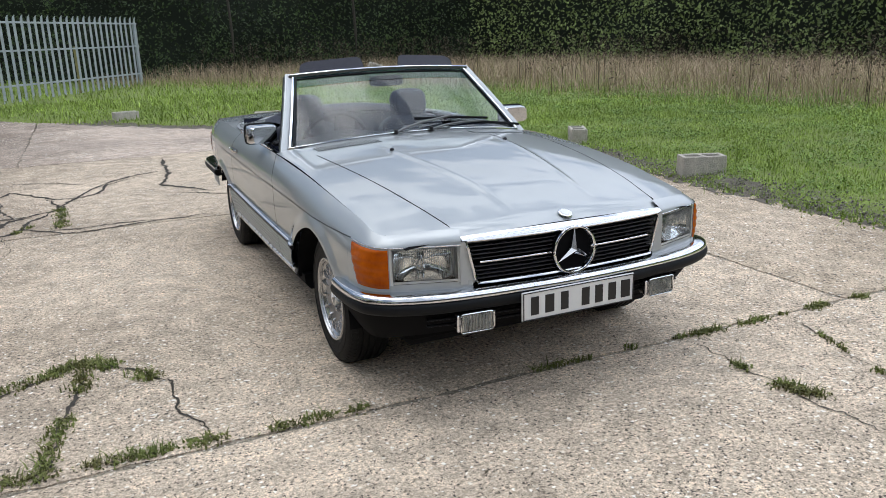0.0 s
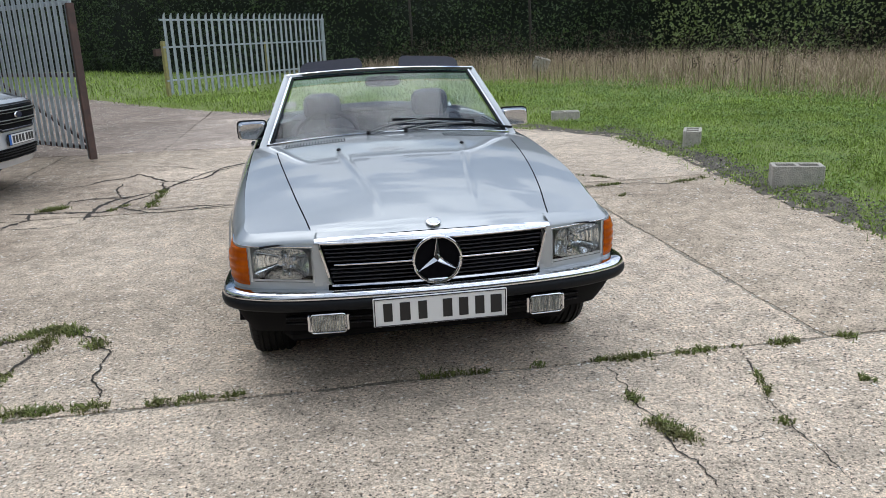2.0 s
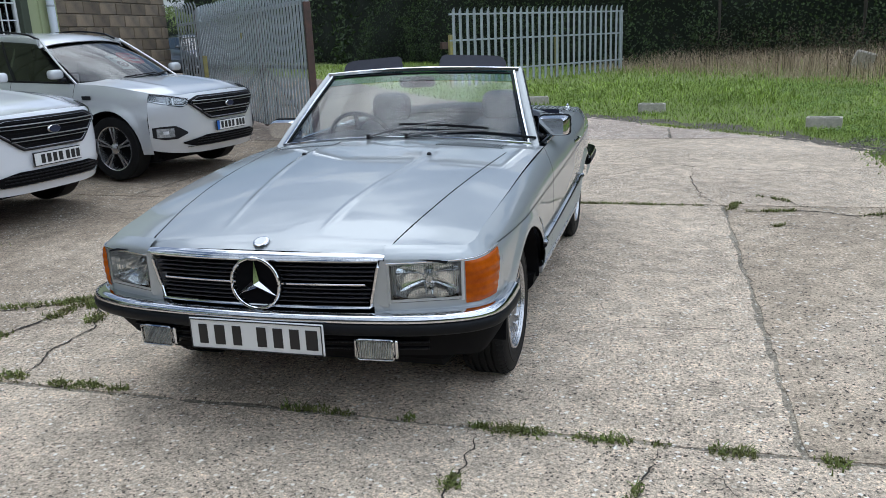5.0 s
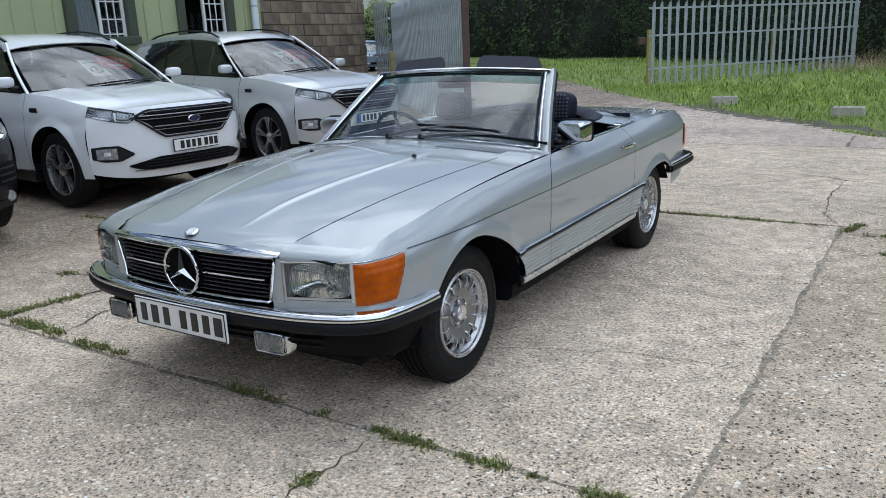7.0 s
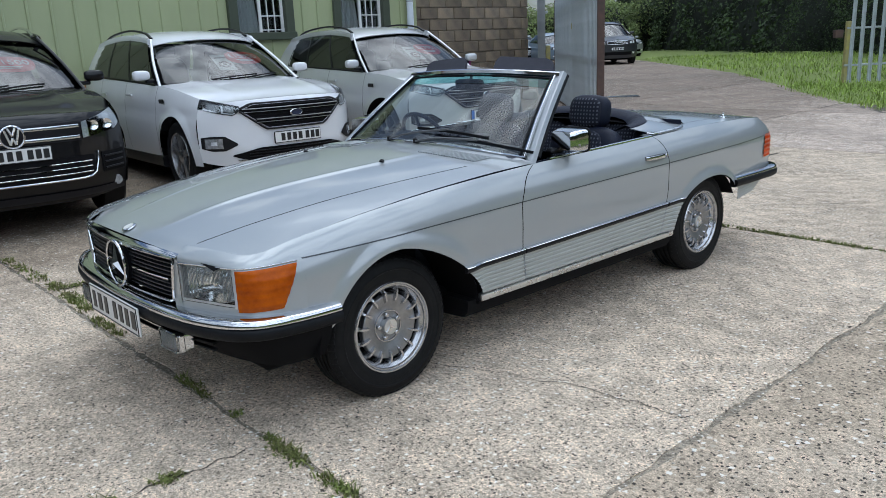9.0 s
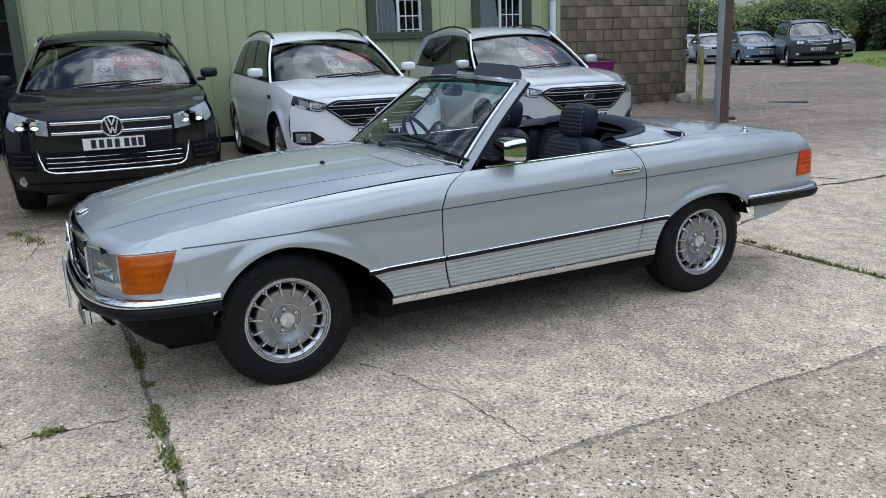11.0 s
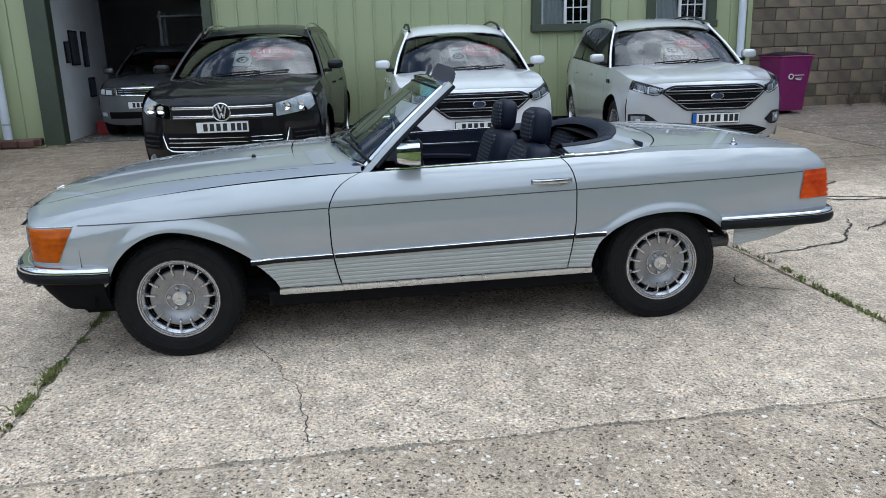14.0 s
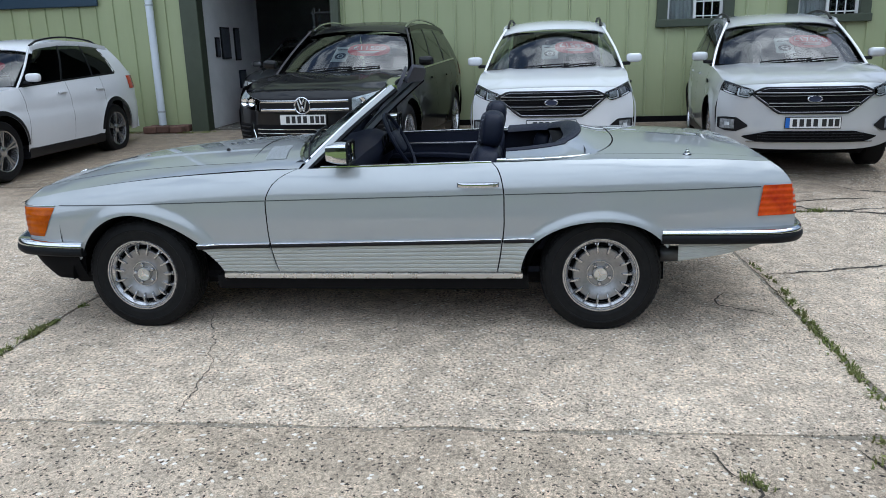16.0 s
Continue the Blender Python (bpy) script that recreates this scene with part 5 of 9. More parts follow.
# ---- more materials ----
def concrete_material(name, base, light, dark, stones, bump):
    m = bpy.data.materials.new(name)
    m.use_nodes = True
    n, l = m.node_tree.nodes, m.node_tree.links
    p = n["Principled BSDF"]
    p.inputs["Roughness"].default_value, p.inputs["Specular IOR Level"].default_value = 0.92, 0.25
    geo = n.new("ShaderNodeNewGeometry")
    def noise(scale, detail=6, rough=0.6):
        t = n.new("ShaderNodeTexNoise")
        t.inputs["Scale"].default_value, t.inputs["Detail"].default_value, t.inputs["Roughness"].default_value = scale, detail, rough
        l.new(geo.outputs["Position"], t.inputs["Vector"])
        return t.outputs["Fac"]
    def ramp(fac, *stops):
        r = n.new("ShaderNodeValToRGB")
        e = r.color_ramp.elements
        while len(e) < len(stops):
            e.new(0.5)
        for el, (pos, c) in zip(e, stops):
            el.position, el.color = pos, (*c, 1)
        l.new(fac, r.inputs["Fac"])
        return r.outputs["Color"]
    def mix(fac, a, b, mode="MIX"):
        x = n.new("ShaderNodeMix")
        x.data_type, x.blend_type = "RGBA", mode
        if isinstance(fac, float):
            x.inputs["Factor"].default_value = fac
        else:
            l.new(fac, x.inputs["Factor"])
        l.new(a, x.inputs["A"])
        l.new(b, x.inputs["B"])
        return x.outputs["Result"]
    tone = ramp(noise(0.55), (0.35, dark), (0.52, base), (0.68, light))
    mid = ramp(noise(7.0), (0.3, (0.66, 0.66, 0.66)), (0.7, (1.18, 1.17, 1.16)))
    col = mix(1.0, tone, mid, "MULTIPLY")
    # tyre dirt and old oil where cars stand, with the shade there painted in
    xyz = n.new("ShaderNodeSeparateXYZ")
    l.new(geo.outputs["Position"], xyz.inputs["Vector"])
    row = n.new("ShaderNodeMapRange")
    row.interpolation_type = "SMOOTHSTEP"
    for key, val in (("From Min", -1.2), ("From Max", -3.9), ("To Min", 0.0), ("To Max", 0.9)):
        row.inputs[key].default_value = val
    wander = n.new("ShaderNodeMath")
    wander.operation = "MULTIPLY_ADD"
    wander.inputs[1].default_value = 4.0
    l.new(noise(0.8), wander.inputs[0])
    l.new(xyz.outputs["X"], wander.inputs[2])
    shift = n.new("ShaderNodeMath")
    shift.operation = "SUBTRACT"
    shift.inputs[1].default_value = 2.0
    l.new(wander.outputs[0], shift.inputs[0])
    l.new(shift.outputs[0], row.inputs["Value"])
    grime_shade = n.new("ShaderNodeRGB")
    grime_shade.outputs[0].default_value = (0.45, 0.43, 0.41, 1)
    col = mix(row.outputs["Result"], col, mix(1.0, col, grime_shade.outputs[0], "MULTIPLY"))
    grit = ramp(noise(60, 4, 0.7), (0.33, (0.50, 0.49, 0.47)), (0.48, (0.98, 0.98, 0.98)), (0.64, (1.45, 1.43, 1.40)))
    col = mix(1.0, col, grit, "MULTIPLY")
    sand = ramp(noise(170, 3, 0.75), (0.34, (0.48, 0.475, 0.46)), (0.50, (1.0, 1.0, 1.0)), (0.64, (1.46, 1.45, 1.42)))
    col = mix(1.0, col, sand, "MULTIPLY")
    wob = n.new("ShaderNodeTexNoise")
    wob.inputs["Scale"].default_value = 95
    l.new(geo.outputs["Position"], wob.inputs["Vector"])
    push = n.new("ShaderNodeVectorMath")
    push.operation = "MULTIPLY_ADD"
    push.inputs[1].default_value = (0.022, 0.022, 0.0)
    l.new(wob.outputs["Color"], push.inputs[0])
    l.new(geo.outputs["Position"], push.inputs[2])
    pit = n.new("ShaderNodeTexVoronoi")
    pit.inputs["Scale"].default_value = stones * 1.55
    l.new(push.outputs["Vector"], pit.inputs["Vector"])
    psep = n.new("ShaderNodeSeparateColor")
    l.new(pit.outputs["Color"], psep.inputs["Color"])
    def test(op, sock, val):
        t = n.new("ShaderNodeMath")
        t.operation = op
        t.inputs[1].default_value = val
        l.new(sock, t.inputs[0])
        return t.outputs[0]
    hole = n.new("ShaderNodeMath")
    hole.operation = "MULTIPLY"
    size = test("MULTIPLY", psep.outputs["Red"], 0.50)
    small = n.new("ShaderNodeMath")
    small.operation = "LESS_THAN"
    l.new(pit.outputs["Distance"], small.inputs[0])
    l.new(size, small.inputs[1])
    l.new(small.outputs[0], hole.inputs[0])
    l.new(test("GREATER_THAN", psep.outputs["Blue"], 0.66), hole.inputs[1])
    dark_rgb = n.new("ShaderNodeRGB")
    dark_rgb.outputs[0].default_value = (0.055, 0.046, 0.038, 1)
    col = mix(hole.outputs[0], col, dark_rgb.outputs[0])
    v = n.new("ShaderNodeTexVoronoi")
    v.inputs["Scale"].default_value = stones
    l.new(push.outputs["Vector"], v.inputs["Vector"])
    sep = n.new("ShaderNodeSeparateColor")
    l.new(v.outputs["Color"], sep.inputs["Color"])
    stone = ramp(sep.outputs["Red"], (0.0, (0.13, 0.105, 0.08)), (0.35, (0.36, 0.29, 0.21)), (0.60, (0.68, 0.61, 0.50)), (0.85, (0.88, 0.85, 0.78)))
    near = n.new("ShaderNodeMath")
    near.operation = "LESS_THAN"
    l.new(v.outputs["Distance"], near.inputs[0])
    l.new(test("MULTIPLY", sep.outputs["Blue"], 0.50), near.inputs[1])
    pick = n.new("ShaderNodeMath")
    pick.operation = "GREATER_THAN"
    pick.inputs[1].default_value = 0.45
    l.new(sep.outputs["Green"], pick.inputs[0])
    both = n.new("ShaderNodeMath")
    both.operation = "MULTIPLY"
    l.new(near.outputs[0], both.inputs[0])
    l.new(pick.outputs[0], both.inputs[1])
    amt = n.new("ShaderNodeMath")
    amt.operation = "MULTIPLY"
    amt.inputs[1].default_value = 0.8
    l.new(both.outputs[0], amt.inputs[0])
    col = mix(amt.outputs[0], col, stone)
    info = n.new("ShaderNodeObjectInfo")
    mr = n.new("ShaderNodeMapRange")
    mr.inputs["To Min"].default_value, mr.inputs["To Max"].default_value = 0.90, 1.08
    l.new(info.outputs["Random"], mr.inputs["Value"])
    hsv = n.new("ShaderNodeHueSaturation")
    l.new(mr.outputs["Result"], hsv.inputs["Value"])
    l.new(col, hsv.inputs["Color"])
    l.new(hsv.outputs["Color"], p.inputs["Base Color"])
    add = n.new("ShaderNodeMath")
    add.operation = "ADD"
    l.new(noise(60, 4, 0.7), add.inputs[0])
    l.new(both.outputs[0], add.inputs[1])
    b = n.new("ShaderNodeBump")
    b.inputs["Strength"].default_value, b.inputs["Distance"].default_value = bump, 0.007
    sub = n.new("ShaderNodeMath")
    sub.operation = "SUBTRACT"
    l.new(add.outputs[0], sub.inputs[0])
    l.new(hole.outputs[0], sub.inputs[1])
    l.new(sub.outputs[0], b.inputs["Height"])
    l.new(b.outputs["Normal"], p.inputs["Normal"])
    return m


CONCRETE = concrete_material("worn_concrete", (0.56, 0.465, 0.36), (0.64, 0.535, 0.418), (0.46, 0.382, 0.297), 64.0, 1.0)
COARSE = concrete_material("coarse_old_concrete", (0.47, 0.385, 0.29), (0.56, 0.465, 0.36), (0.36, 0.295, 0.225), 46.0, 1.0)
DRIVE = concrete_material("reddish_concrete", (0.47, 0.39, 0.325), (0.54, 0.45, 0.38), (0.38, 0.32, 0.27), 40.0, 0.5)
JOINT = concrete_material("joint_grit", (0.27, 0.235, 0.185), (0.34, 0.30, 0.24), (0.17, 0.15, 0.12), 80.0, 1.0)
CRACK = material("crack_dark", (0.055, 0.046, 0.036), rough=1.0, var=0.4, scale=14)
TURF = material("turf", (0.175, 0.235, 0.042), rough=1.0, var=0.6, scale=5, color2=(0.135, 0.155, 0.05), bump=1.0, bscale=45)
EARTH = material("bare_earth_gravel", (0.065, 0.056, 0.043), rough=1.0, var=0.6, scale=45, color2=(0.17, 0.148, 0.115), bump=1.0, bscale=60)
GREEN = material("pale_green_cladding", (0.37, 0.405, 0.225), rough=0.42, var=0.12, scale=1.2, color2=(0.32, 0.355, 0.195), bump=0.08, bscale=7, stretch=(1, 1, 0.25))
DKGREEN = material("dark_green_trim", (0.055, 0.068, 0.042), rough=0.5, var=0.2, scale=4)
GALV = material("galvanised_steel", (0.50, 0.54, 0.56), rough=0.5, metal=0.4, var=0.25, scale=5, color2=(0.34, 0.37, 0.39))
RUST = material("rusty_brown_steel", (0.10, 0.055, 0.04), rough=0.75, var=0.5, scale=9, color2=(0.05, 0.035, 0.03), bump=0.3)
YELLOW = material("faded_yellow_paint", (0.42, 0.36, 0.10), rough=0.7, var=0.5, scale=10, color2=(0.25, 0.23, 0.12), bump=0.3)
BLOCKM = material("stained_brown_block", (0.245, 0.190, 0.125), rough=0.95, var=0.6, scale=2.2, color2=(0.095, 0.080, 0.066), bump=1.0, bscale=40, island=-0.3)
MORTAR = material("mortar", (0.46, 0.41, 0.33), rough=1.0, var=0.4, scale=8, bump=0.5)
WHITEWALL = material("off_white_plaster", (0.78, 0.78, 0.76), rough=0.85, var=0.15, scale=2)
PIPE = material("pale_grey_plastic_pipe", (0.68, 0.73, 0.78), rough=0.4, var=0.12, scale=4)
CINDER = material("grey_cinder_block", (0.58, 0.535, 0.46), rough=0.95, var=0.4, scale=14, bump=1.0, bscale=90)
BRICK = material("red_brick", (0.16, 0.085, 0.062), rough=0.9, var=0.4, scale=12, bump=0.5, island=-0.2)
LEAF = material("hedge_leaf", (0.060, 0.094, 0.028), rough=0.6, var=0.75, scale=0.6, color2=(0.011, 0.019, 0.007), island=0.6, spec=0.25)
LEAFLIGHT = material("light_leaf", (0.27, 0.34, 0.105), rough=0.6, var=0.6, scale=0.8, color2=(0.07, 0.10, 0.028), island=0.45, spec=0.35)
GRASS = material("grass_blade", (0.30, 0.40, 0.062), rough=0.7, var=0.5, scale=0.7, color2=(0.18, 0.255, 0.042), island=0.45)
GRIT = material("loose_stones", (0.26, 0.235, 0.20), rough=0.95, var=0.5, scale=20, color2=(0.10, 0.09, 0.075), island=0.5, bump=0.4)
STRAW = material("dry_grass", (0.55, 0.42, 0.285), rough=0.85, var=0.55, scale=0.5, color2=(0.30, 0.225, 0.145), island=0.35)
SEEDY = material("brown_seed_heads", (0.11, 0.085, 0.055), rough=0.9, var=0.4, scale=2, island=0.4)
MOSS = material("joint_moss", (0.15, 0.20, 0.04), rough=0.9, var=0.6, scale=6, color2=(0.15, 0.13, 0.05), island=0.4)

# ---- ground sheet out to the horizon ----
def far_axis(c, near, n):
    t = np.linspace(-1, 1, n)
    return [c + near * (a + 11 * a ** 5) for a in t]


gx_, gy_ = far_axis(-2, 30, 91), far_axis(8, 34, 101)
g = Geo()
g.grid(lambda u, v: (lambda x, y: (x, y, ground_z(x, y) - 0.045))(gx_[round(u * 90)], gy_[round(v * 100)]), 91, 101)
setting("ground", g, EARTH, "bare earth and gravel under yard and grass", 60)

# grass verge: its edge wanders along the concrete
def verge_edge(t):
    """Edge of the concrete from near the camera's start round to the far drive."""
    pts = ((3.52, -16), (3.50, -6), (3.52, -0.9), (3.50, 0.8), (3.64, 2.5), (3.82, 4.2), (3.68, 5.4), (2.8, 6.75), (1.15, 8.3), (-0.2, 9.65), (-3.3, 13.0), (-6.9, 17.4), (-14, 24.6), (-24, 34.5))
    t *= len(pts) - 1
    i = min(int(t), len(pts) - 2)
    k = t - i
    a, b = pts[i], pts[i + 1]
    w = 0.07 * noise.noise(Vector((t * 3.1, 0.3, 0))) + 0.04 * noise.noise(Vector((t * 13.0, 4.3, 0)))
    return a[0] + (b[0] - a[0]) * k + w, a[1] + (b[1] - a[1]) * k + w


def outer_edge(t):
    a = radians(-82 + 200 * t)
    return 6 + 90 * math.cos(a), 4 + 90 * math.sin(a)


def verge(u, v):
    (x0, y0), (x1, y1) = verge_edge(u), outer_edge(u)
    k = v ** 3.0
    x, y = x0 + (x1 - x0) * k, y0 + (y1 - y0) * k
    lump = 0.03 * noise.noise(Vector((x * 0.9, y * 0.9, 0))) + 0.015 * noise.noise(Vector((x * 4, y * 4, 1)))
    d = k * 85
    return x, y, ground_z(x, y) - 0.015 + 0.055 * sstep(0.0, 0.5, d) + 0.05 * sstep(0.5, 4, d) + lump * sstep(0.0, 0.6, d)


g = Geo()
g.grid(verge, 260, 46)
setting("grass_verge", g, TURF, "rough green turf beside the concrete", 60)
# strip of gravel and earth where turf meets concrete
g = Geo()
def earth_strip(u, v):
    ex, ey = verge_edge(0.12 + 0.62 * u)
    d = -0.12 + (0.26 + 0.50 * abs(noise.noise(Vector((ex * 1.3, ey * 1.3, 2))))) * v
    x, y = ex + d * 0.85, ey + d * 0.5
    return x, y, ground_z(x, y) + 0.002 + 0.055 * sstep(0.0, 0.5, d) + 0.014 * noise.noise(Vector((x * 9, y * 9, 0))) - 0.03 * max(0.0, v - 0.85)


g.grid(earth_strip, 320, 14)
setting("earth_edge", g, EARTH, "crumbling earth and grit along the verge", 60)

# ---- palisade fence, gate posts and the open gate ----
def pale(g, x, h, w=0.075, z0=0.0):
    """A ridged steel pale with a split, pointed head, standing at x along a fence that runs along x."""
    a = w / 2
    prof = ((-a, 0.012), (-a * 0.6, -0.004), (-a * 0.25, 0.010), (a * 0.25, 0.010), (a * 0.6, -0.004), (a, 0.012))
    o = len(g.v)
    for z, k, b in ((z0, 1, 0), (h - 0.12, 1, 0), (h - 0.05, 0.75, 0.012), (h, 0.12, 0.035)):
        for px, py in prof:
            g.v.append((x + px * k, py - b, z))
    n = len(prof)
    for i in range(3):
        for j in range(n - 1):
            g.f.append((o + i * n + j, o + i * n + j + 1, o + (i + 1) * n + j + 1, o + (i + 1) * n + j))


def fence_run(name, a, b, count, h, label, rails, posts=()):
    """A fence from a to b on the ground."""
    a, b = Vector((*a, ground_z(*a))), Vector((*b, ground_z(*b)))
    d = b - a
    L = d.length
    ob = thing(name, label, "fence", at=tuple(a), turn=math.degrees(math.atan2(d.y, d.x)))
    slope = (b.z - a.z) / L
    g0 = Geo()
    pale(g0, 0, h, 0.105, 0.06)
    me = g0.mesh("pale", GALV, 30)
    for i in range(count):
        x = L * (i + 0.5) / count
        p = new("pale", me)
        p.parent = ob
        p.matrix_basis = pose(x, 0, slope * x + random.uniform(-0.012, 0.012), 0, random.uniform(-0.6, 0.6), 0)
    for z in rails:
        part("rail", Geo().box((L / 2, 0.035, z + slope * L / 2), (L, 0.05, 0.045), 0.005), GALV, ob)
    for x, mat, hh in posts:
        part("post", Geo().box((x, 0.07, hh / 2), (0.10, 0.09, hh), 0.008), mat, ob)
    return ob


f1 = fence_run("palisade_fence", (-4.08, 16.1), (0.10, 22.1), 29, 2.13, "galvanised steel palisade fence standing in the grass", (0.45, 1.28, 1.95), ((0.05, YELLOW, 1.45), (4.2, YELLOW, 1.35), (7.25, GALV, 2.0)))
part("lock_box", Geo().box((-0.22, 0.02, 1.18), (0.20, 0.10, 0.18), 0.01), RUST, f1, "rusty lock box")
f2 = fence_run("palisade_fence", (-8.75, 10.75), (-7.25, 9.25), 8, 2.2, "short galvanised palisade fence beside the block wall", (0.45, 1.8), ((1.95, YELLOW, 1.12),))
HINGE, FREE = Vector((-8.40, 10.95, 0)), Vector((-3.41, 5.86, 0))
d = FREE - HINGE
GL = d.length
gate = thing("palisade_gate", "open galvanised palisade gate leaf with a rusty end post", "gate", at=(HINGE.x, HINGE.y, ground_z(FREE.x, FREE.y) + 0.02), turn=math.degrees(math.atan2(d.y, d.x)))
g0 = Geo()
pale(g0, 0, 2.30, 0.085, 0.14)
me = g0.mesh("pale", GALV, 30)
NP = 47
for i in range(NP):
    p = new("pale", me)
    p.parent = gate
    p.matrix_basis = pose(0.10 + (GL - 0.25) * i / (NP - 1), 0.0, random.uniform(-0.01, 0.01), 0, 0, 180)
for z, mat in ((0.16, RUST), (1.10, RUST), (2.0, GALV)):
    part("rail", Geo().box((GL / 2, 0.04, z), (GL, 0.055, 0.055), 0.006), mat, gate)
part("end_post", Geo().box((GL + 0.022, 0.02, 1.0), (0.040, 0.10, 1.98), 0.006), RUST, gate, "rusty brown end post")
part("post_web", Geo().box((GL - 0.022, 0.025, 1.0), (0.046, 0.085, 1.96), 0.004), material("dull_grey_steel", (0.17, 0.20, 0.22), rough=0.6, metal=0.3, var=0.5, scale=6, color2=(0.10, 0.085, 0.075)), gate, "dull grey steel web")
part("hinge_post", Geo().box((0.0, 0.03, 1.15), (0.09, 0.09, 2.2), 0.008), RUST, gate)
gb = Geo()
ribbon([(GL - 0.1, 0.075, 0.20), (GL * 0.65, 0.075, 1.05)], 0.045, 0.05, gb)
part("brace", gb, RUST, gate, "rusty diagonal brace")
gb = Geo()
ribbon([(GL * 0.30, 0.075, 0.22), (GL * 0.62, 0.075, 1.06)], 0.045, 0.05, gb)
part("brace", gb, RUST, gate)
part("middle_post", Geo().box((GL * 0.635, 0.05, 1.07), (0.05, 0.06, 1.95), 0.006), RUST, gate)
part("gate_plate", Geo().box((GL * 0.52, -0.02, 1.62), (0.10, 0.006, 0.10), 0.002), YELLOW, gate, "small yellow plate")
# drop bolt and red castor carried on a bracket behind the leaf
CX = GL - 2.15
part("castor_arm", Geo().box((CX, 0.14, 0.20), (0.05, 0.22, 0.05), 0.006), RUST, gate)
part("castor", Geo().lathe([(-0.022, 0.0), (-0.022, 0.060), (-0.016, 0.070), (0.016, 0.070), (0.022, 0.060), (0.022, 0.0)], 24, "y", (CX, 0.22, 0.052)), material("red_castor_rubber", (0.16, 0.035, 0.025), rough=0.6, var=0.3), gate, "dull red castor wheel")
for dy in (-0.035, 0.035):
    part("castor_fork", Geo().prism([(CX - 0.05, 0.22 + dy, 0.15), (CX + 0.06, 0.22 + dy, 0.15), (CX + 0.02, 0.22 + dy, 0.05), (CX - 0.02, 0.22 + dy, 0.05)], (0, 0.004, 0)), GALV, gate)
part("castor_plate", Geo().box((CX, 0.22, 0.155), (0.13, 0.10, 0.012), 0.003), GALV, gate)
part("drop_bolt", Geo().tube([(CX, 0.12, 0.10), (CX, 0.12, 0.62)], 0.016, 10), RUST, gate)
part("bolt_guide", Geo().box((CX, 0.10, 0.36), (0.05, 0.12, 0.04), 0.006), RUST, gate)

# ---- building: ribbed metal front with a workshop door and two windows ----
WX = -8.40
Z0, Z1 = 0.09, 4.6


def cladding(g, y0, y1, z0, z1):
    """Sheet with small raised ribs, facing +x."""
    pts = [(0.0, y0)]
    k = math.ceil((y0 + 20.05) / 0.305)
    y = -20.05 + 0.305 * k
    while y < y1 - 0.05:
        if y > y0 + 0.03:
            pts += [(0.0, y - 0.022), (0.026, y - 0.012), (0.026, y + 0.012), (0.0, y + 0.022)]
        y += 0.305
    pts.append((0.0, y1))
    o = len(g.v)
    for x, yy in pts:
        g.v += [(WX + x, yy, z0), (WX + x, yy, z1)]
    for i in range(len(pts) - 1):
        g.f.append((o + 2 * i, o + 2 * i + 2, o + 2 * i + 3, o + 2 * i + 1))
    g.box((WX - 0.06, (y0 + y1) / 2, (z0 + z1) / 2), (0.10, y1 - y0, z1 - z0))


W1, W2 = (3.04, 4.08), (5.02, 6.12)
g = Geo()
for y0, y1, za, zb in ((-16, -4.80, Z0, Z1), (-2.12, W1[0], Z0 + 0.12, Z1), (W1[1], W2[0], Z0 + 0.12, Z1), (W2[1], 6.88, Z0 + 0.12, Z1), (W1[0], W1[1], Z0 + 0.12, 1.70), (W2[0], W2[1], Z0 + 0.12, 1.70), (W1[0], W1[1], 2.75, Z1), (W2[0], W2[1], 2.75, Z1), (-4.80, -2.12, 3.35, Z1)):
    cladding(g, y0, y1, za, zb)
setting("wall_front", g, GREEN, "pale green ribbed metal building front", fix=False)
g = Geo()
g.box((WX - 0.05, 2.4, Z0 + 0.06), (0.16, 9.0, 0.20))
setting("plinth", g, BLACK, "dark base course under the metal front")
g = Geo()
g.box((WX - 6, -4.6, 4.75), (12.4, 23.4, 0.12))
setting("roof", g, GALV, "grey metal roof")
g = Geo()
g.box((WX - 12, -4.6, 2.4), (0.2, 23, 4.8))
g.box((WX - 6, -16.0, 2.4), (12, 0.2, 4.8))
g.box((WX - 6, 6.85, 2.4), (11.9, 0.06, 4.8))
setting("wall_back", g, WHITEWALL, "plain inner walls of the workshop")
g = Geo()
g.box((WX - 6, -4.6, 0.10), (11.8, 22.6, 0.12))
setting("floor", g, concrete_material("workshop_floor", (0.28, 0.27, 0.25), (0.34, 0.32, 0.30), (0.22, 0.21, 0.19), 30.0, 0.2), "dark workshop floor")
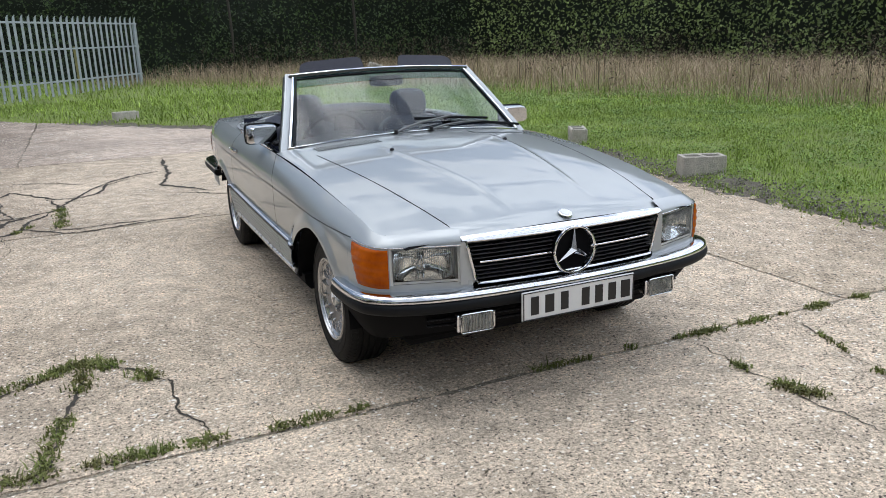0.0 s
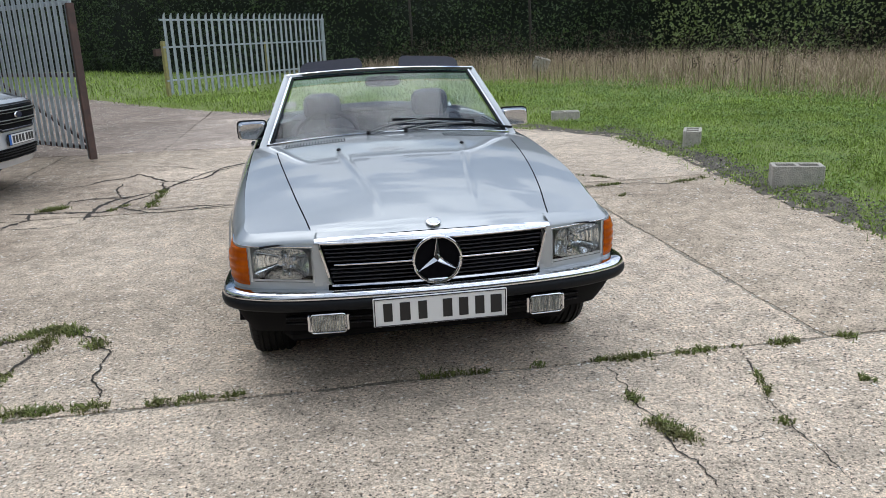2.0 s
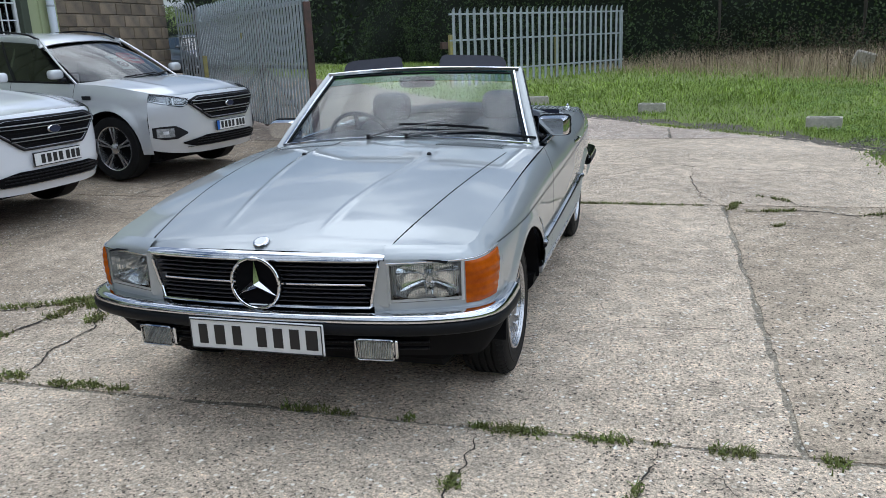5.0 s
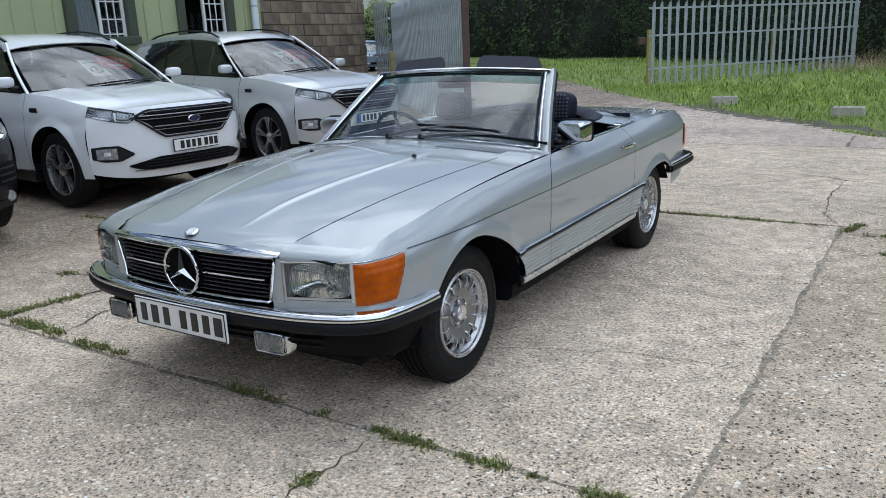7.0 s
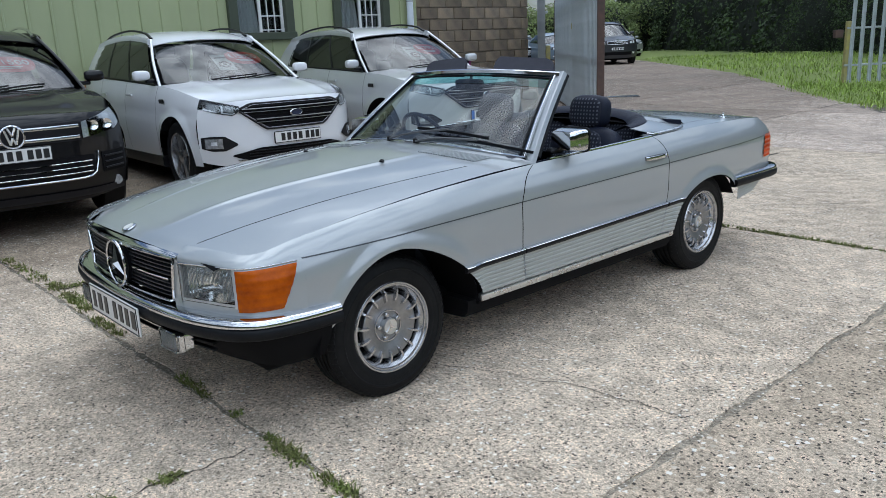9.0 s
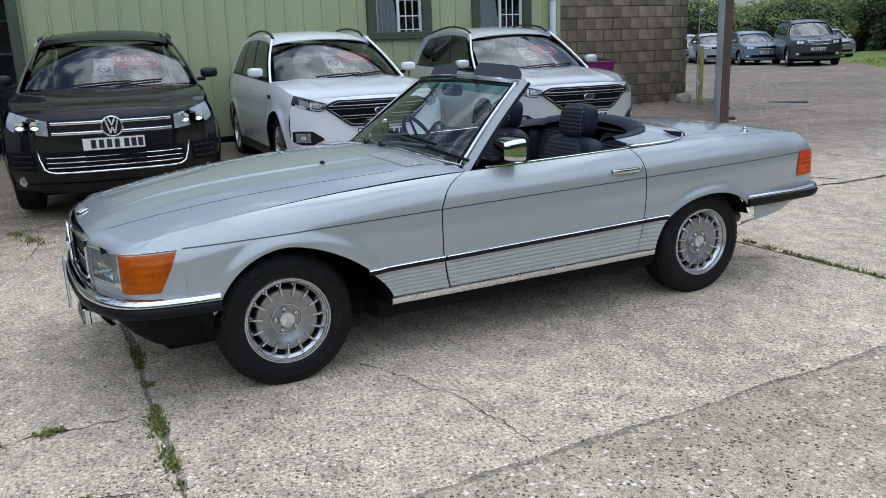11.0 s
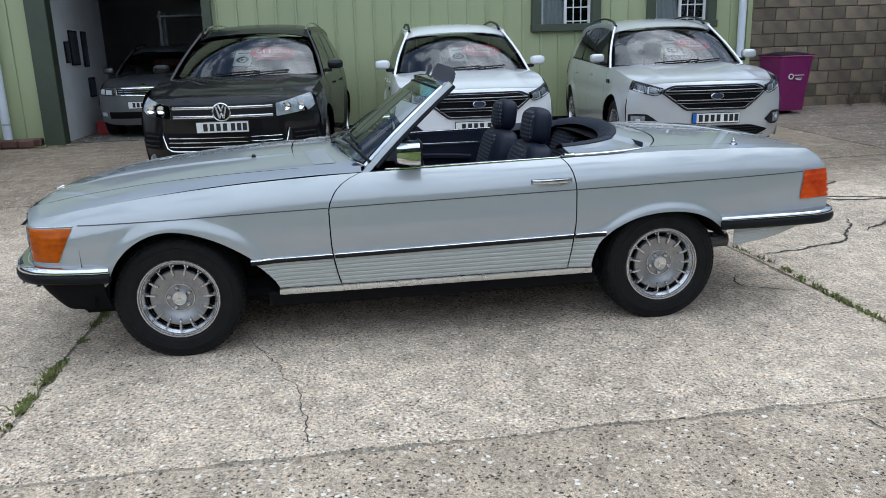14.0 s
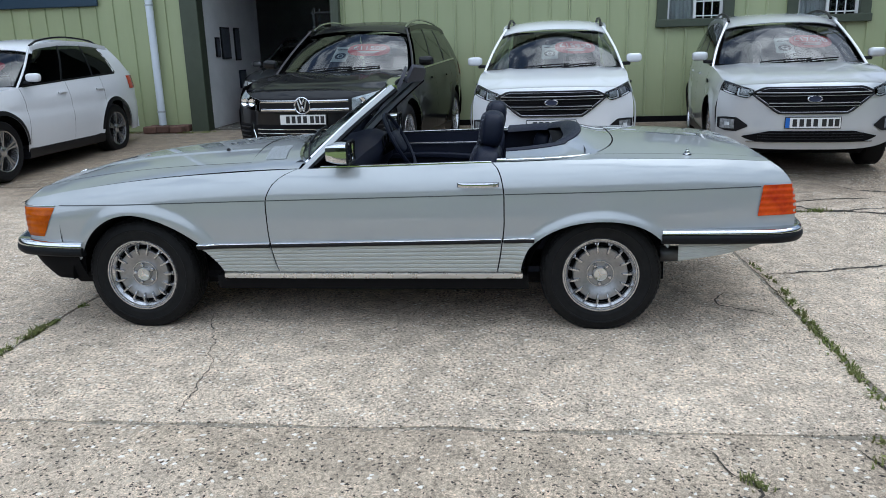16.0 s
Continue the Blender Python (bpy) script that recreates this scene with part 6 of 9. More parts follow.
# door surround
g = Geo()
for y, w in ((-4.65, 0.30), (-2.19, 0.14)):
    g.box((WX + 0.0, y, (Z0 + 3.35) / 2), (0.26, w, 3.35 - Z0), 0.008)
g.box((WX + 0.0, -3.4, 3.42), (0.262, 2.8, 0.14), 0.008)
setting("door_surround", g, DKGREEN, "dark green steel door surround")
g = Geo().box((WX - 1.6, -4.62, 1.75), (3.0, 0.12, 3.3))
setting("wall_inner", g, WHITEWALL, "white inner wall beside the workshop door")
for x, z, w, h, m in ((WX - 0.75, 1.55, 0.18, 0.34, TRIM), (WX - 1.15, 1.62, 0.42, 0.56, TRIM), (WX - 1.75, 1.60, 0.26, 0.60, TRIM), (WX - 1.9, 0.95, 0.34, 0.34, NAVY)):
    b = thing("picture_frame", "dark framed notice on the white inner wall", "picture", group="notices in the workshop", at=(x, -4.545, z))
    part("frame", Geo().box((0, 0, 0), (w, 0.03, h), 0.006), m, b)
    part("sheet", Geo().box((0, 0.0165, 0), (w - 0.05, 0.004, h - 0.05)), material("dark_print", (0.10, 0.11, 0.13), rough=0.4, var=0.5, scale=12) if "dark_print" not in bpy.data.materials else bpy.data.materials["dark_print"], b)
b = thing("tool_box", "red tool box on the workshop floor", "tool box", at=(WX - 1.5, -4.3, 0.16))
part("box", Geo().box((0, 0, 0.11), (0.40, 0.22, 0.22), 0.015), material("red_box", (0.30, 0.02, 0.018), rough=0.4, var=0.2), b)
part("handle", Geo().tube([(-0.1, 0, 0.22), (-0.1, 0, 0.27), (0.1, 0, 0.27), (0.1, 0, 0.22)], 0.009, 8), TRIM, b)
# shelves deep in the workshop
b = thing("shelving", "dark steel shelving in the unlit workshop", "shelving", at=(WX - 5.0, -2.6, 0.16))
for y in (-1.2, 1.2):
    for x in (-0.25, 0.25):
        part("upright", Geo().box((x, y, 1.1), (0.05, 0.05, 2.2)), GALV, b)
for z in (0.3, 0.9, 1.5, 2.1):
    part("shelf", Geo().box((0, 0, z), (0.6, 2.5, 0.04), 0.005), GALV, b)
# switch boxes beside the door
b = thing("switch_box", "white switch box on the green wall", "switch box", at=(WX + 0.02, -1.93, 1.66))
part("case", Geo().box((0.02, 0, 0), (0.05, 0.10, 0.13), 0.008), PLATEWHITE, b)
part("button", Geo().lathe([(0.045, 0.018), (0.052, 0.017), (0.053, 0.0)], 14, "x"), PLATEBLUE, b)
b = thing("switch_box", "grey round socket on the green wall", "switch box", at=(WX + 0.02, -1.92, 1.48))
part("case", Geo().lathe([(0.0, 0.05), (0.04, 0.048), (0.045, 0.0)], 16, "x"), PIPE, b)
# windows
for i, (y0, y1) in enumerate((W1, W2)):
    w = tagged(new("window_%d" % (i + 1)), "dark green framed window with white panes and net curtain", "window", kind="structure")
    g = Geo()
    g.box((WX + 0.02, (y0 + y1) / 2, 1.70), (0.18, y1 - y0 + 0.16, 0.12), 0.008)
    part("window_sill", g, DKGREEN, w)
    for y in (y0 + 0.01, y1 - 0.01):
        part("window_frame", Geo().box((WX + 0.005, y, 2.24), (0.14, 0.16, 1.0), 0.008), DKGREEN, w)
    part("window_frame", Geo().box((WX + 0.005, (y0 + y1) / 2, 2.75), (0.14, y1 - y0, 0.12), 0.008), DKGREEN, w)
    ym = (y0 + y1) / 2
    for y in (y0 + 0.11, ym, y1 - 0.11):
        part("sash_bar", Geo().box((WX - 0.03, y, 2.23), (0.04, 0.045, 0.94), 0.005), PLATEWHITE, w)
    for y in (ym + 0.14, ym + 0.27):
        part("glazing_bar", Geo().box((WX - 0.03, y, 2.23), (0.02, 0.016, 0.94), 0.003), PLATEWHITE, w)
    for z in (1.80, 2.02, 2.28, 2.52):
        part("glazing_bar", Geo().box((WX - 0.03, (ym + y1) / 2 - 0.05, z), (0.022, (y1 - y0) / 2 - 0.12, 0.018), 0.003), PLATEWHITE, w)
    p = part("pane", Geo().box((WX - 0.045, ym, 2.23), (0.006, y1 - y0 - 0.2, 0.95)), LENS, w)
    g = Geo()
    def curtain(u, v):
        return WX - 0.10 - 0.015 * math.sin(u * 40), y0 + 0.12 + (ym - y0 - 0.10) * u * (0.75 + 0.25 * (1 - v)), 1.76 + 0.95 * v
    g.grid(curtain, 40, 6)
    part("net_curtain", g, material("net_curtain", (0.55, 0.57, 0.58), rough=0.95) if i == 0 else bpy.data.materials["net_curtain"], w)
    # black board stands in for the shade of the room behind the panes
    part("dark_room", Geo().box((WX - 0.55, ym, 2.23), (0.02, y1 - y0 + 0.6, 1.2)), BLACK, w)
# downpipes with brackets, and the brick footing
for y, zb, m in ((-5.33, 0.27, PIPE), (6.64, 0.18, PIPE)):
    dpipe = thing("downpipe", "pale grey plastic downpipe on the green wall", "downpipe", group="downpipes", at=(WX + 0.10, y, 0))
    part("pipe", Geo().lathe([(zb, 0.062), (4.5, 0.062)], 24, "z"), m, dpipe)
    for z in (0.5, 2.25):
        part("bracket", Geo().lathe([(z - 0.015, 0.062), (z - 0.015, 0.070), (z + 0.015, 0.070), (z + 0.015, 0.062)], 24, "z"), GALV, dpipe)
foot = thing("brick_footing", "low red brick footing under the downpipe", "footing", at=(WX + 0.16, -5.25, ground_z(WX + 0.16, -5.25) - 0.02))
for i in range(3):
    for k in range(2):
        part("brick", Geo().box((0.085 - 0.17 * k, (i - 1) * 0.235 + 0.05 * k, 0.075 + 0.006 * ((i + k) % 2)), (0.155, 0.225, 0.11), 0.012), BRICK, foot)
# dark sign board at the head of the wall
sb = thing("sign_board", "dark blue sign board on the green wall", "sign", at=(WX + 0.05, -7.6, 2.72))
part("board", Geo().box((0, 0, 0), (0.05, 2.7, 0.9), 0.01), material("dark_blue_board", (0.02, 0.045, 0.075), rough=0.35, var=0.1), sb)
# unseen plain dark wall, added to cut light and darken reflections from the south
setting("wall_south", Geo().box((6.0, -13.2, 2.1), (28.0, 0.22, 4.4)), material("unseen_wall_dark", (0.085, 0.085, 0.075), rough=0.9, var=0.3, scale=1.5, bump=0.3), "unseen plain dark wall added across the south end to block light")
# block wall beside the building
bw = tagged(new("wall_block"), "stained brown concrete block wall", kind="structure")
part("wall_core", Geo().box((-8.92, 8.66, 1.60), (0.20, 3.56, 3.08)), MORTAR, bw)

# ---- parked cars ----
PAINTS = {
    "white": paint("white_car_paint", (0.72, 0.73, 0.75), rough=0.3),
    "silverwhite": paint("pale_silver_car_paint", (0.56, 0.57, 0.58), metal=0.35, rough=0.34),
    "black": paint("black_car_paint", (0.003, 0.003, 0.004), rough=0.5, coat=0.6),
    "grey": paint("dark_grey_car_paint", (0.17, 0.175, 0.18), metal=0.5, rough=0.35),
    "blue": paint("steel_blue_car_paint", (0.16, 0.22, 0.28), metal=0.5, rough=0.35),
    "darkgrey": paint("graphite_car_paint", (0.045, 0.047, 0.05), metal=0.4, rough=0.35),
    "silver": paint("plain_silver_car_paint", (0.42, 0.43, 0.44), metal=0.6, rough=0.35),
}
CARGLASS = glass("car_glass", (0.46, 0.51, 0.50), 1.9)
CABIN = material("dark_cabin", (0.012, 0.012, 0.013), rough=0.8)
DASHPALE = material("pale_sunshade", (0.45, 0.46, 0.47), rough=0.7, var=0.15, scale=5)
DARKLAMP = material("lamp_inner_dark", (0.17, 0.175, 0.18), rough=0.22, metal=0.8, var=0.6, scale=25)
CLEARLAMP = material("clear_lamp_inner", (0.55, 0.57, 0.59), rough=0.25, metal=0.5, var=0.8, scale=20, color2=(0.14, 0.145, 0.15))
BRIGHTLAMP = material("bright_lamp_inner", (0.86, 0.89, 0.93), rough=0.2, metal=0.3, var=0.5, scale=16, color2=(0.50, 0.52, 0.55))
BAREDGE = material("dull_bright_bar", (0.42, 0.42, 0.43), rough=0.3, metal=0.9)
SMOKED = material("smoked_chrome", (0.30, 0.30, 0.31), rough=0.2, metal=0.9)
REDCARD = material("red_card", (0.72, 0.03, 0.04), rough=0.45, var=0.1)
WHITECARD = material("white_card", (0.62, 0.66, 0.66), rough=0.5)
DIAMOND = material("machined_alloy", (0.58, 0.58, 0.59), rough=0.26, metal=0.9)


def text_mesh(body, size, mat, parent, m, name="lettering"):
    """Flat lettering with Blender's own font, turned into a mesh."""
    cu = bpy.data.curves.new(name, "FONT")
    cu.body, cu.size, cu.align_x, cu.align_y, cu.extrude = body, size, "CENTER", "CENTER", 0.0008
    tmp = bpy.data.objects.new("tmp", cu)
    scene.collection.objects.link(tmp)
    me = bpy.data.meshes.new_from_object(tmp.evaluated_get(bpy.context.evaluated_depsgraph_get()))
    bpy.data.objects.remove(tmp)
    bpy.data.curves.remove(cu)
    me.materials.clear()
    me.materials.append(mat)
    ob = new(name, me)
    ob.parent = parent
    ob.matrix_basis = m
    return ob


def road_wheel(parent, at, side, R, spokes, mat, twin=False):
    """A plain tyre with a spoked rim; the outer face looks along +x times side."""
    w = new("wheel")
    w.parent = parent
    w.matrix_basis = pose(*at, 0, 0, 0 if side > 0 else 180)
    r = R * 0.70
    part("tyre", Geo().lathe([(-0.09, r * 0.95), (-0.11, r * 1.08), (-0.105, R * 0.95), (-0.085, R), (0.085, R), (0.105, R * 0.95), (0.112, r * 1.1), (0.10, r)], 40, "x"), TYRE, w)
    rim = part("rim", Geo().lathe([(0.095, r), (0.105, r * 0.985), (0.10, r * 0.95), (0.06, r * 0.92), (0.02, r * 0.90)], 40, "x"), mat, w)
    part("rim_backing", Geo().lathe([(0.01, 0.0), (0.01, r * 0.93)], 30, "x"), BLACK, rim)
    for k in range(spokes):
        g = Geo()
        a = 360 * k / spokes
        for da in ((-7, 7) if twin else (0,)):
            m = pose(0, 0, 0, a + da, 0, 0)
            wd = 0.013 if twin else 0.030
            ring = [(0.085, -wd * 0.7, 0.03), (0.092, -wd * 0.7, r * 0.5), (0.098, -wd, r * 0.95), (0.098, wd, r * 0.95), (0.092, wd * 0.7, r * 0.5), (0.085, wd * 0.7, 0.03)]
            n0 = len(g.v)
            g.prism(ring, (-0.04, 0, 0))
            g.v[n0:] = [tuple(m @ Vector(p)) for p in g.v[n0:]]
        part("spoke", g, mat, rim, smooth=0)
    part("hub", Geo().lathe([(0.05, 0.065), (0.085, 0.062), (0.096, 0.04), (0.098, 0.0)], 20, "x"), mat, rim)


def parked_car(name, label, at, turn, style, body, L, W, H, wb, fo, R, plate_blue=False, price=None, group="parked cars", detail=True, dark_lower=True, sold=False):
    hw = W / 2
    mat = PAINTS[body]
    ob = thing(name, label, "car", group, at, turn)
    k = H / 1.69
    yn = -L / 2
    half = sp((yn + 0.28, hw * 0.955), (yn + 0.55, hw * 0.985), (yn + 1.1, hw), (0, hw), (L / 2 - 0.8, hw * 0.99), (L / 2 - 0.25, hw * 0.94), (L / 2, hw * 0.86))
    hood = {"hatchback": 0.945, "touareg": 0.950}.get(style, 0.925) * k
    kk = k * (1.075 if style == "touareg" else 1.0)
    belt = sp((yn + 0.05, hood - 0.05), (yn + 0.6, hood + 0.055), (yn + 1.1, 1.065 * k), (0, 1.12 * k), (L / 2 - 0.9, 1.17 * k), (L / 2, 1.20 * k))
    yf, yr = yn + fo, yn + fo + wb
    RA = R + 0.065

    def low(y):
        z = 0.30 * k
        for yc in (yf, yr):
            if abs(y - yc) < RA:
                z = max(z, R + math.sqrt(RA * RA - (y - yc) ** 2))
        return z

    def sx(y, z):
        b = belt(y)
        x = half(y) - 0.075 * max(0, (z - 0.62 * k) / (b - 0.62 * k)) ** 2.6 - 0.05 * max(0, (0.62 * k - z) / 0.4) ** 1.5
        x -= 0.012 * math.exp(-((z - 0.80 * k) / 0.05) ** 2)
        for yc in (yf, yr):
            dd = math.hypot(y - yc, z - R) - RA
            x += 0.022 * (1 - sstep(0.0, 0.10, dd))
        return x

    def wrap(x, z):
        """Draws the corners of the face in towards the bonnet, as the flanks lean."""
        t = 0.075 * max(0.0, (z - 0.62 * k) / (0.36 * k)) ** 2.6
        return math.copysign(abs(x) - min(t, 0.085) * sstep(0.55 * hw, 0.97 * hw, abs(x)), x)

    # flanks with lower cladding
    for s in (1, -1):
        cols = sorted(set([round(v, 4) for v in np.linspace(yn + 0.398, L / 2 - 0.02, 60)] + [round(yc + RA * math.cos(a), 4) for yc in (yf, yr) for a in np.linspace(0, math.pi, 25)]))
        n = len(cols) - 1
        g = Geo()
        g.grid(lambda u, v: (s * sx(cols[round(u * n)], low(cols[round(u * n)]) + (belt(cols[round(u * n)]) - low(cols[round(u * n)])) * v), cols[round(u * n)], low(cols[round(u * n)]) + (belt(cols[round(u * n)]) - low(cols[round(u * n)])) * v), n + 1, 16)
        part("flank", g, mat, ob)
        g = Geo()
        pts = [(s * (sx(y, 0.31 * k) - 0.01), y, 0.27 * k, s, 0.0) for y in np.linspace(yf + RA + 0.01, yr - RA - 0.01, 10)]
        g.sweep(pts, ((-0.25, -0.06), (0.0, -0.06), (0.02, -0.02), (0.02, 0.055), (0.0, 0.07), (-0.25, 0.07)))
        part("sill", g, TRIM if dark_lower else mat, ob)
        for yc in (yf, yr):
            g = Geo()
            g.grid(lambda u, v: (s * (sx(yc, 0.9) - 0.05 - 0.30 * v), yc + (RA - 0.004) * math.cos(math.pi * u), R + (RA - 0.004) * math.sin(math.pi * u)), 20, 2)
            g.grid(lambda u, v: (s * (hw - 0.34), yc + RA * (2 * u - 1), 0.2 + (RA + R - 0.2) * v), 2, 2)
            part("arch_liner", g, BLACK, ob)
            road_wheel(ob, (s * (hw - 0.135), yc, R), s, R, 5, DIAMOND, twin=True)
        if style == "plain" and dark_lower:
            for yc in (yf, yr):
                g = Geo().grid(lambda u, v: (lambda y, z: (s * (sx(y, z) + 0.006), y, z))(yc + (RA + 0.055 * v) * math.cos(math.pi * (0.02 + 0.96 * u)), R + (RA + 0.055 * v) * math.sin(math.pi * (0.02 + 0.96 * u))), 26, 3)
                part("arch_trim", g, TRIM, ob, "black plastic arch trim")
        # door gaps, handles and side repeater
        for y0 in ((yn + 1.42), (yn + 2.42), (yr - 0.28)):
            g = Geo()
            g.grid(lambda u, v: (s * (sx(y0, 0.36 * k + (belt(y0) - 0.36 * k) * u) + 0.0015), y0 + 0.006 * (v - 0.5) + 0.02 * math.sin(u * 3), 0.36 * k + (belt(y0) - 0.36 * k) * u), 12, 2)
            part("door_gap", g, GAP, ob)
        for y0 in (yn + 2.25, yn + 3.2):
            z = 0.98 * k
            g = Geo()
            ribbon([(s * (sx(y, z) + 0.018), y, z + 0.006 * (y - y0)) for y in np.linspace(y0 - 0.09, y0 + 0.09, 5)], 0.02, 0.026, g)
            part("door_handle", g, mat, ob)
        # mirror
        g = Geo()
        pad(g, 0.185, 0.105, 0.108, 0.6, (10, 8)).move(Matrix.Translation((s * (hw + 0.050), yn + 1.56, 1.20 * k)))
        mir = part("door_mirror", g, mat, ob)
        part("mirror_arm", Geo().box((s * (hw - 0.04), yn + 1.57, 1.135 * k), (0.10, 0.05, 0.04), 0.01), TRIM, mir)

    # front face
    def F(x, z):
        a = min(abs(x) / hw, 1.0)
        y = yn + 0.46 * a ** 3.2
        zz = z / k
        if zz > 0.84:
            y += 0.11 * ((zz - 0.84) / 0.14) ** 2
        if zz < 0.46:
            y += 0.07 * ((0.46 - zz) / 0.2)
        return y

    g = Geo()
    zb = lambda u: ((0.275 if style == "hatchback" else 0.235) + 0.075 * abs(2 * u - 1) ** 5) * k
    zt = lambda x: (hood - 0.035 * (abs(x) / hw) ** 2)

    def face(u, v):
        x = (2 * u - 1) * hw * 0.957
        z = zb(u) + (zt(x) - zb(u)) * v
        return wrap(x, z), F(x, z), z
    g.grid(face, 41, 20)
    part("front_panel", g, mat, ob)
    # bonnet
    yc0 = yn + 1.12
    g = Geo()

    def bon(u, v):
        a = 2 * v - 1
        y0 = F(a * hw * 0.955, zt(a * hw * 0.955))
        y1 = yc0 + 0.33 * a * a
        y = y0 + (y1 - y0) * u
        xm = sx(max(y, yn + 0.398), belt(max(y, yn + 0.398))) if y > yn + 0.41 else hw * 0.957 - 0.05 * u
        x = a * (hw * 0.957 + (xm - hw * 0.957) * min(1, u * 4))
        e = belt(y) if u > 0 else zt(x)
        z0 = zt(x)
        x = x + (wrap(x, z0) - x) * (1 - sstep(0.0, 0.25, u))
        z = z0 + (belt(y) - z0) * sstep(0, 0.3, u) + 0.045 * (1 - abs(a) ** 2.5) * sstep(0.0, 0.35, u) + 0.012 * sstep(0.0, 0.2, u) * math.exp(-((abs(a) - 0.62) / 0.07) ** 2)
        return x, y, z
    g.grid(bon, 24, 41)
    part("bonnet", g, mat, ob)

    # upper body
    yw0, yw1 = yn + 1.10, yn + 1.92
    roof_z, roof_x = H - 0.13, hw * 0.70
    ye = L / 2 - (0.45 if style != "saloon" else 1.0)

    def ws(u, v):
        a = 2 * u - 1
        xb, xt = a * (hw - 0.16), a * roof_x * 0.96
        yb, yt = yw0 + 0.36 * a * a, yw1 + 0.20 * a * a
        zb, zt2 = 1.105 * k, roof_z - 0.010 - 0.045 * a * a
        return xb + (xt - xb) * v, yb + (yt - yb) * v, zb + (zt2 - zb) * v + 0.03 * math.sin(math.pi * v)
    g = Geo().grid(ws, 25, 10)
    scr = part("windscreen", g, CARGLASS, ob)
    scr.visible_shadow = False
    rz = sp((yw1, roof_z), (yw1 + 0.16, H - 0.075), (yw1 + 0.5, H - 0.025), (yw1 + 0.95, H), (ye - 0.6, H - 0.02), (ye, H - 0.09))
    g = Geo().grid(lambda u, v: ((2 * v - 1) * roof_x, yw1 - 0.015 + (ye - yw1 + 0.03) * u + 0.20 * (2 * v - 1) ** 2 * (1 - u), rz(yw1 + (ye - yw1) * u) - 0.04 * (2 * v - 1) ** 2 - 0.03 * abs(2 * v - 1) ** 8), 24, 25)
    part("roof", g, mat, ob, thick=0.01)

    def side(u, v, s=1):
        """Side glass from the belt to the roof edge; u runs from screen pillar to tail."""
        yb = yw0 + 0.38 + (L / 2 - 0.12 - yw0 - 0.38) * u
        yt = yw1 + 0.22 + (ye - yw1 - 0.22) * u
        xb, zb = sx(min(yb, L / 2 - 0.05), belt(yb)) - 0.004, belt(yb) - 0.004
        xt, zt2 = roof_x * 0.985, rz(yt) - 0.055
        return s * (xb + (xt - xb) * v + 0.02 * math.sin(math.pi * v)), yb + (yt - yb) * v, zb + (zt2 - zb) * v
    for s in (1, -1):
        g = Geo().grid(lambda u, v: side(0.02 + 0.80 * u, 0.04 + 0.88 * v, s), 24, 6)
        sg = part("side_glass", g, DARKGLASS, ob)
        g = Geo().grid(lambda u, v: side(0.80 + 0.20 * u, v, s), 8, 6)
        part("rear_pillar", g, mat, ob)
        for u0 in (0.30, 0.58):
            g = Geo().grid(lambda u, v: tuple(Vector(side(u0 + 0.018 * (u - 0.5), 0.02 + 0.94 * v, s)) + Vector((s * 0.004, 0, 0))), 2, 6)
            part("door_pillar", g, TRIM, ob)
        g = Geo()
        ribbon([Vector(side(-0.012, v, s)) + Vector((-s * 0.01, -0.03, 0)) for v in np.linspace(-0.02, 1.03, 10)], 0.020, 0.026, g, up=(s, 0, 0.3))
        part("screen_pillar", g, mat, ob)
        g = Geo()
        ribbon([side(u, 0.975, s) for u in np.linspace(0.0, 0.95, 14)], 0.03, 0.07, g)
        part("roof_edge", g, mat, ob)
        g = Geo()
        ribbon([tuple(Vector(side(u, 0.02, s)) + Vector((s * 0.006, 0, 0))) for u in np.linspace(0.0, 0.8, 14)], 0.014, 0.022, g)
        part("waist_trim", g, TRIM if body != "black" else CHROME, ob)
        if style != "saloon":
            g = Geo()
            pts = [Vector((s * (roof_x - 0.055), y, rz(y) - 0.035 + 0.055 * math.sin(math.pi * min(1, max(0, t))) ** 0.35)) for t, y in ((i / 12, yw1 + 0.25 + (ye - yw1 - 0.45) * i / 12) for i in range(13))]
            ribbon(pts, 0.03, 0.022, g)
            part("roof_rail", g, CHROME if body == "black" else TRIM, ob)
        # tail lamp
        g = Geo().grid(lambda u, v: (s * (sx(L / 2 - 0.34 + 0.30 * u, 0.93 * k + 0.20 * k * v) + 0.006), L / 2 - 0.34 + 0.30 * u, 0.93 * k + 0.20 * k * v), 6, 4)
        part("tail_lamp", g, REDLENS, ob)
    # tail
    g = Geo().grid(lambda u, v: ((2 * u - 1) * (half(L / 2) * (1 - v) + roof_x * 0.985 * v if v > 0.55 else half(L / 2) - 0.03 * v), (L / 2 - 0.02) + ((ye - L / 2 + 0.02) * max(0, (v - 0.55) / 0.45)), 0.30 * k + (roof_z - 0.30 * k) * v), 12, 12)
    part("tailgate", g, mat, ob)
    g = Geo().box((0, 0.1, 0.25), (W - 0.5, L - 0.9, 0.16), 0.04)
    part("underbody", g, BLACK, ob)
    # dark cabin with pale dashboard cover, seats
    g = Geo().box((0, (yw0 + ye) / 2 + 0.35, 0.78 * k), (W - 0.34, ye - yw0 - 0.5, 0.5 * k), 0.05)
    cab = part("cabin", g, CABIN, ob)
    g = Geo().grid(lambda u, v: ((2 * u - 1) * (hw - 0.2), yw0 + 0.10 + 0.50 * v + 0.12 * (2 * u - 1) ** 2, 1.06 * k + 0.02 * math.sin(3 * v)), 8, 5)
    part("dashboard", g, DASHPALE if style == "touareg" else CABIN, ob)
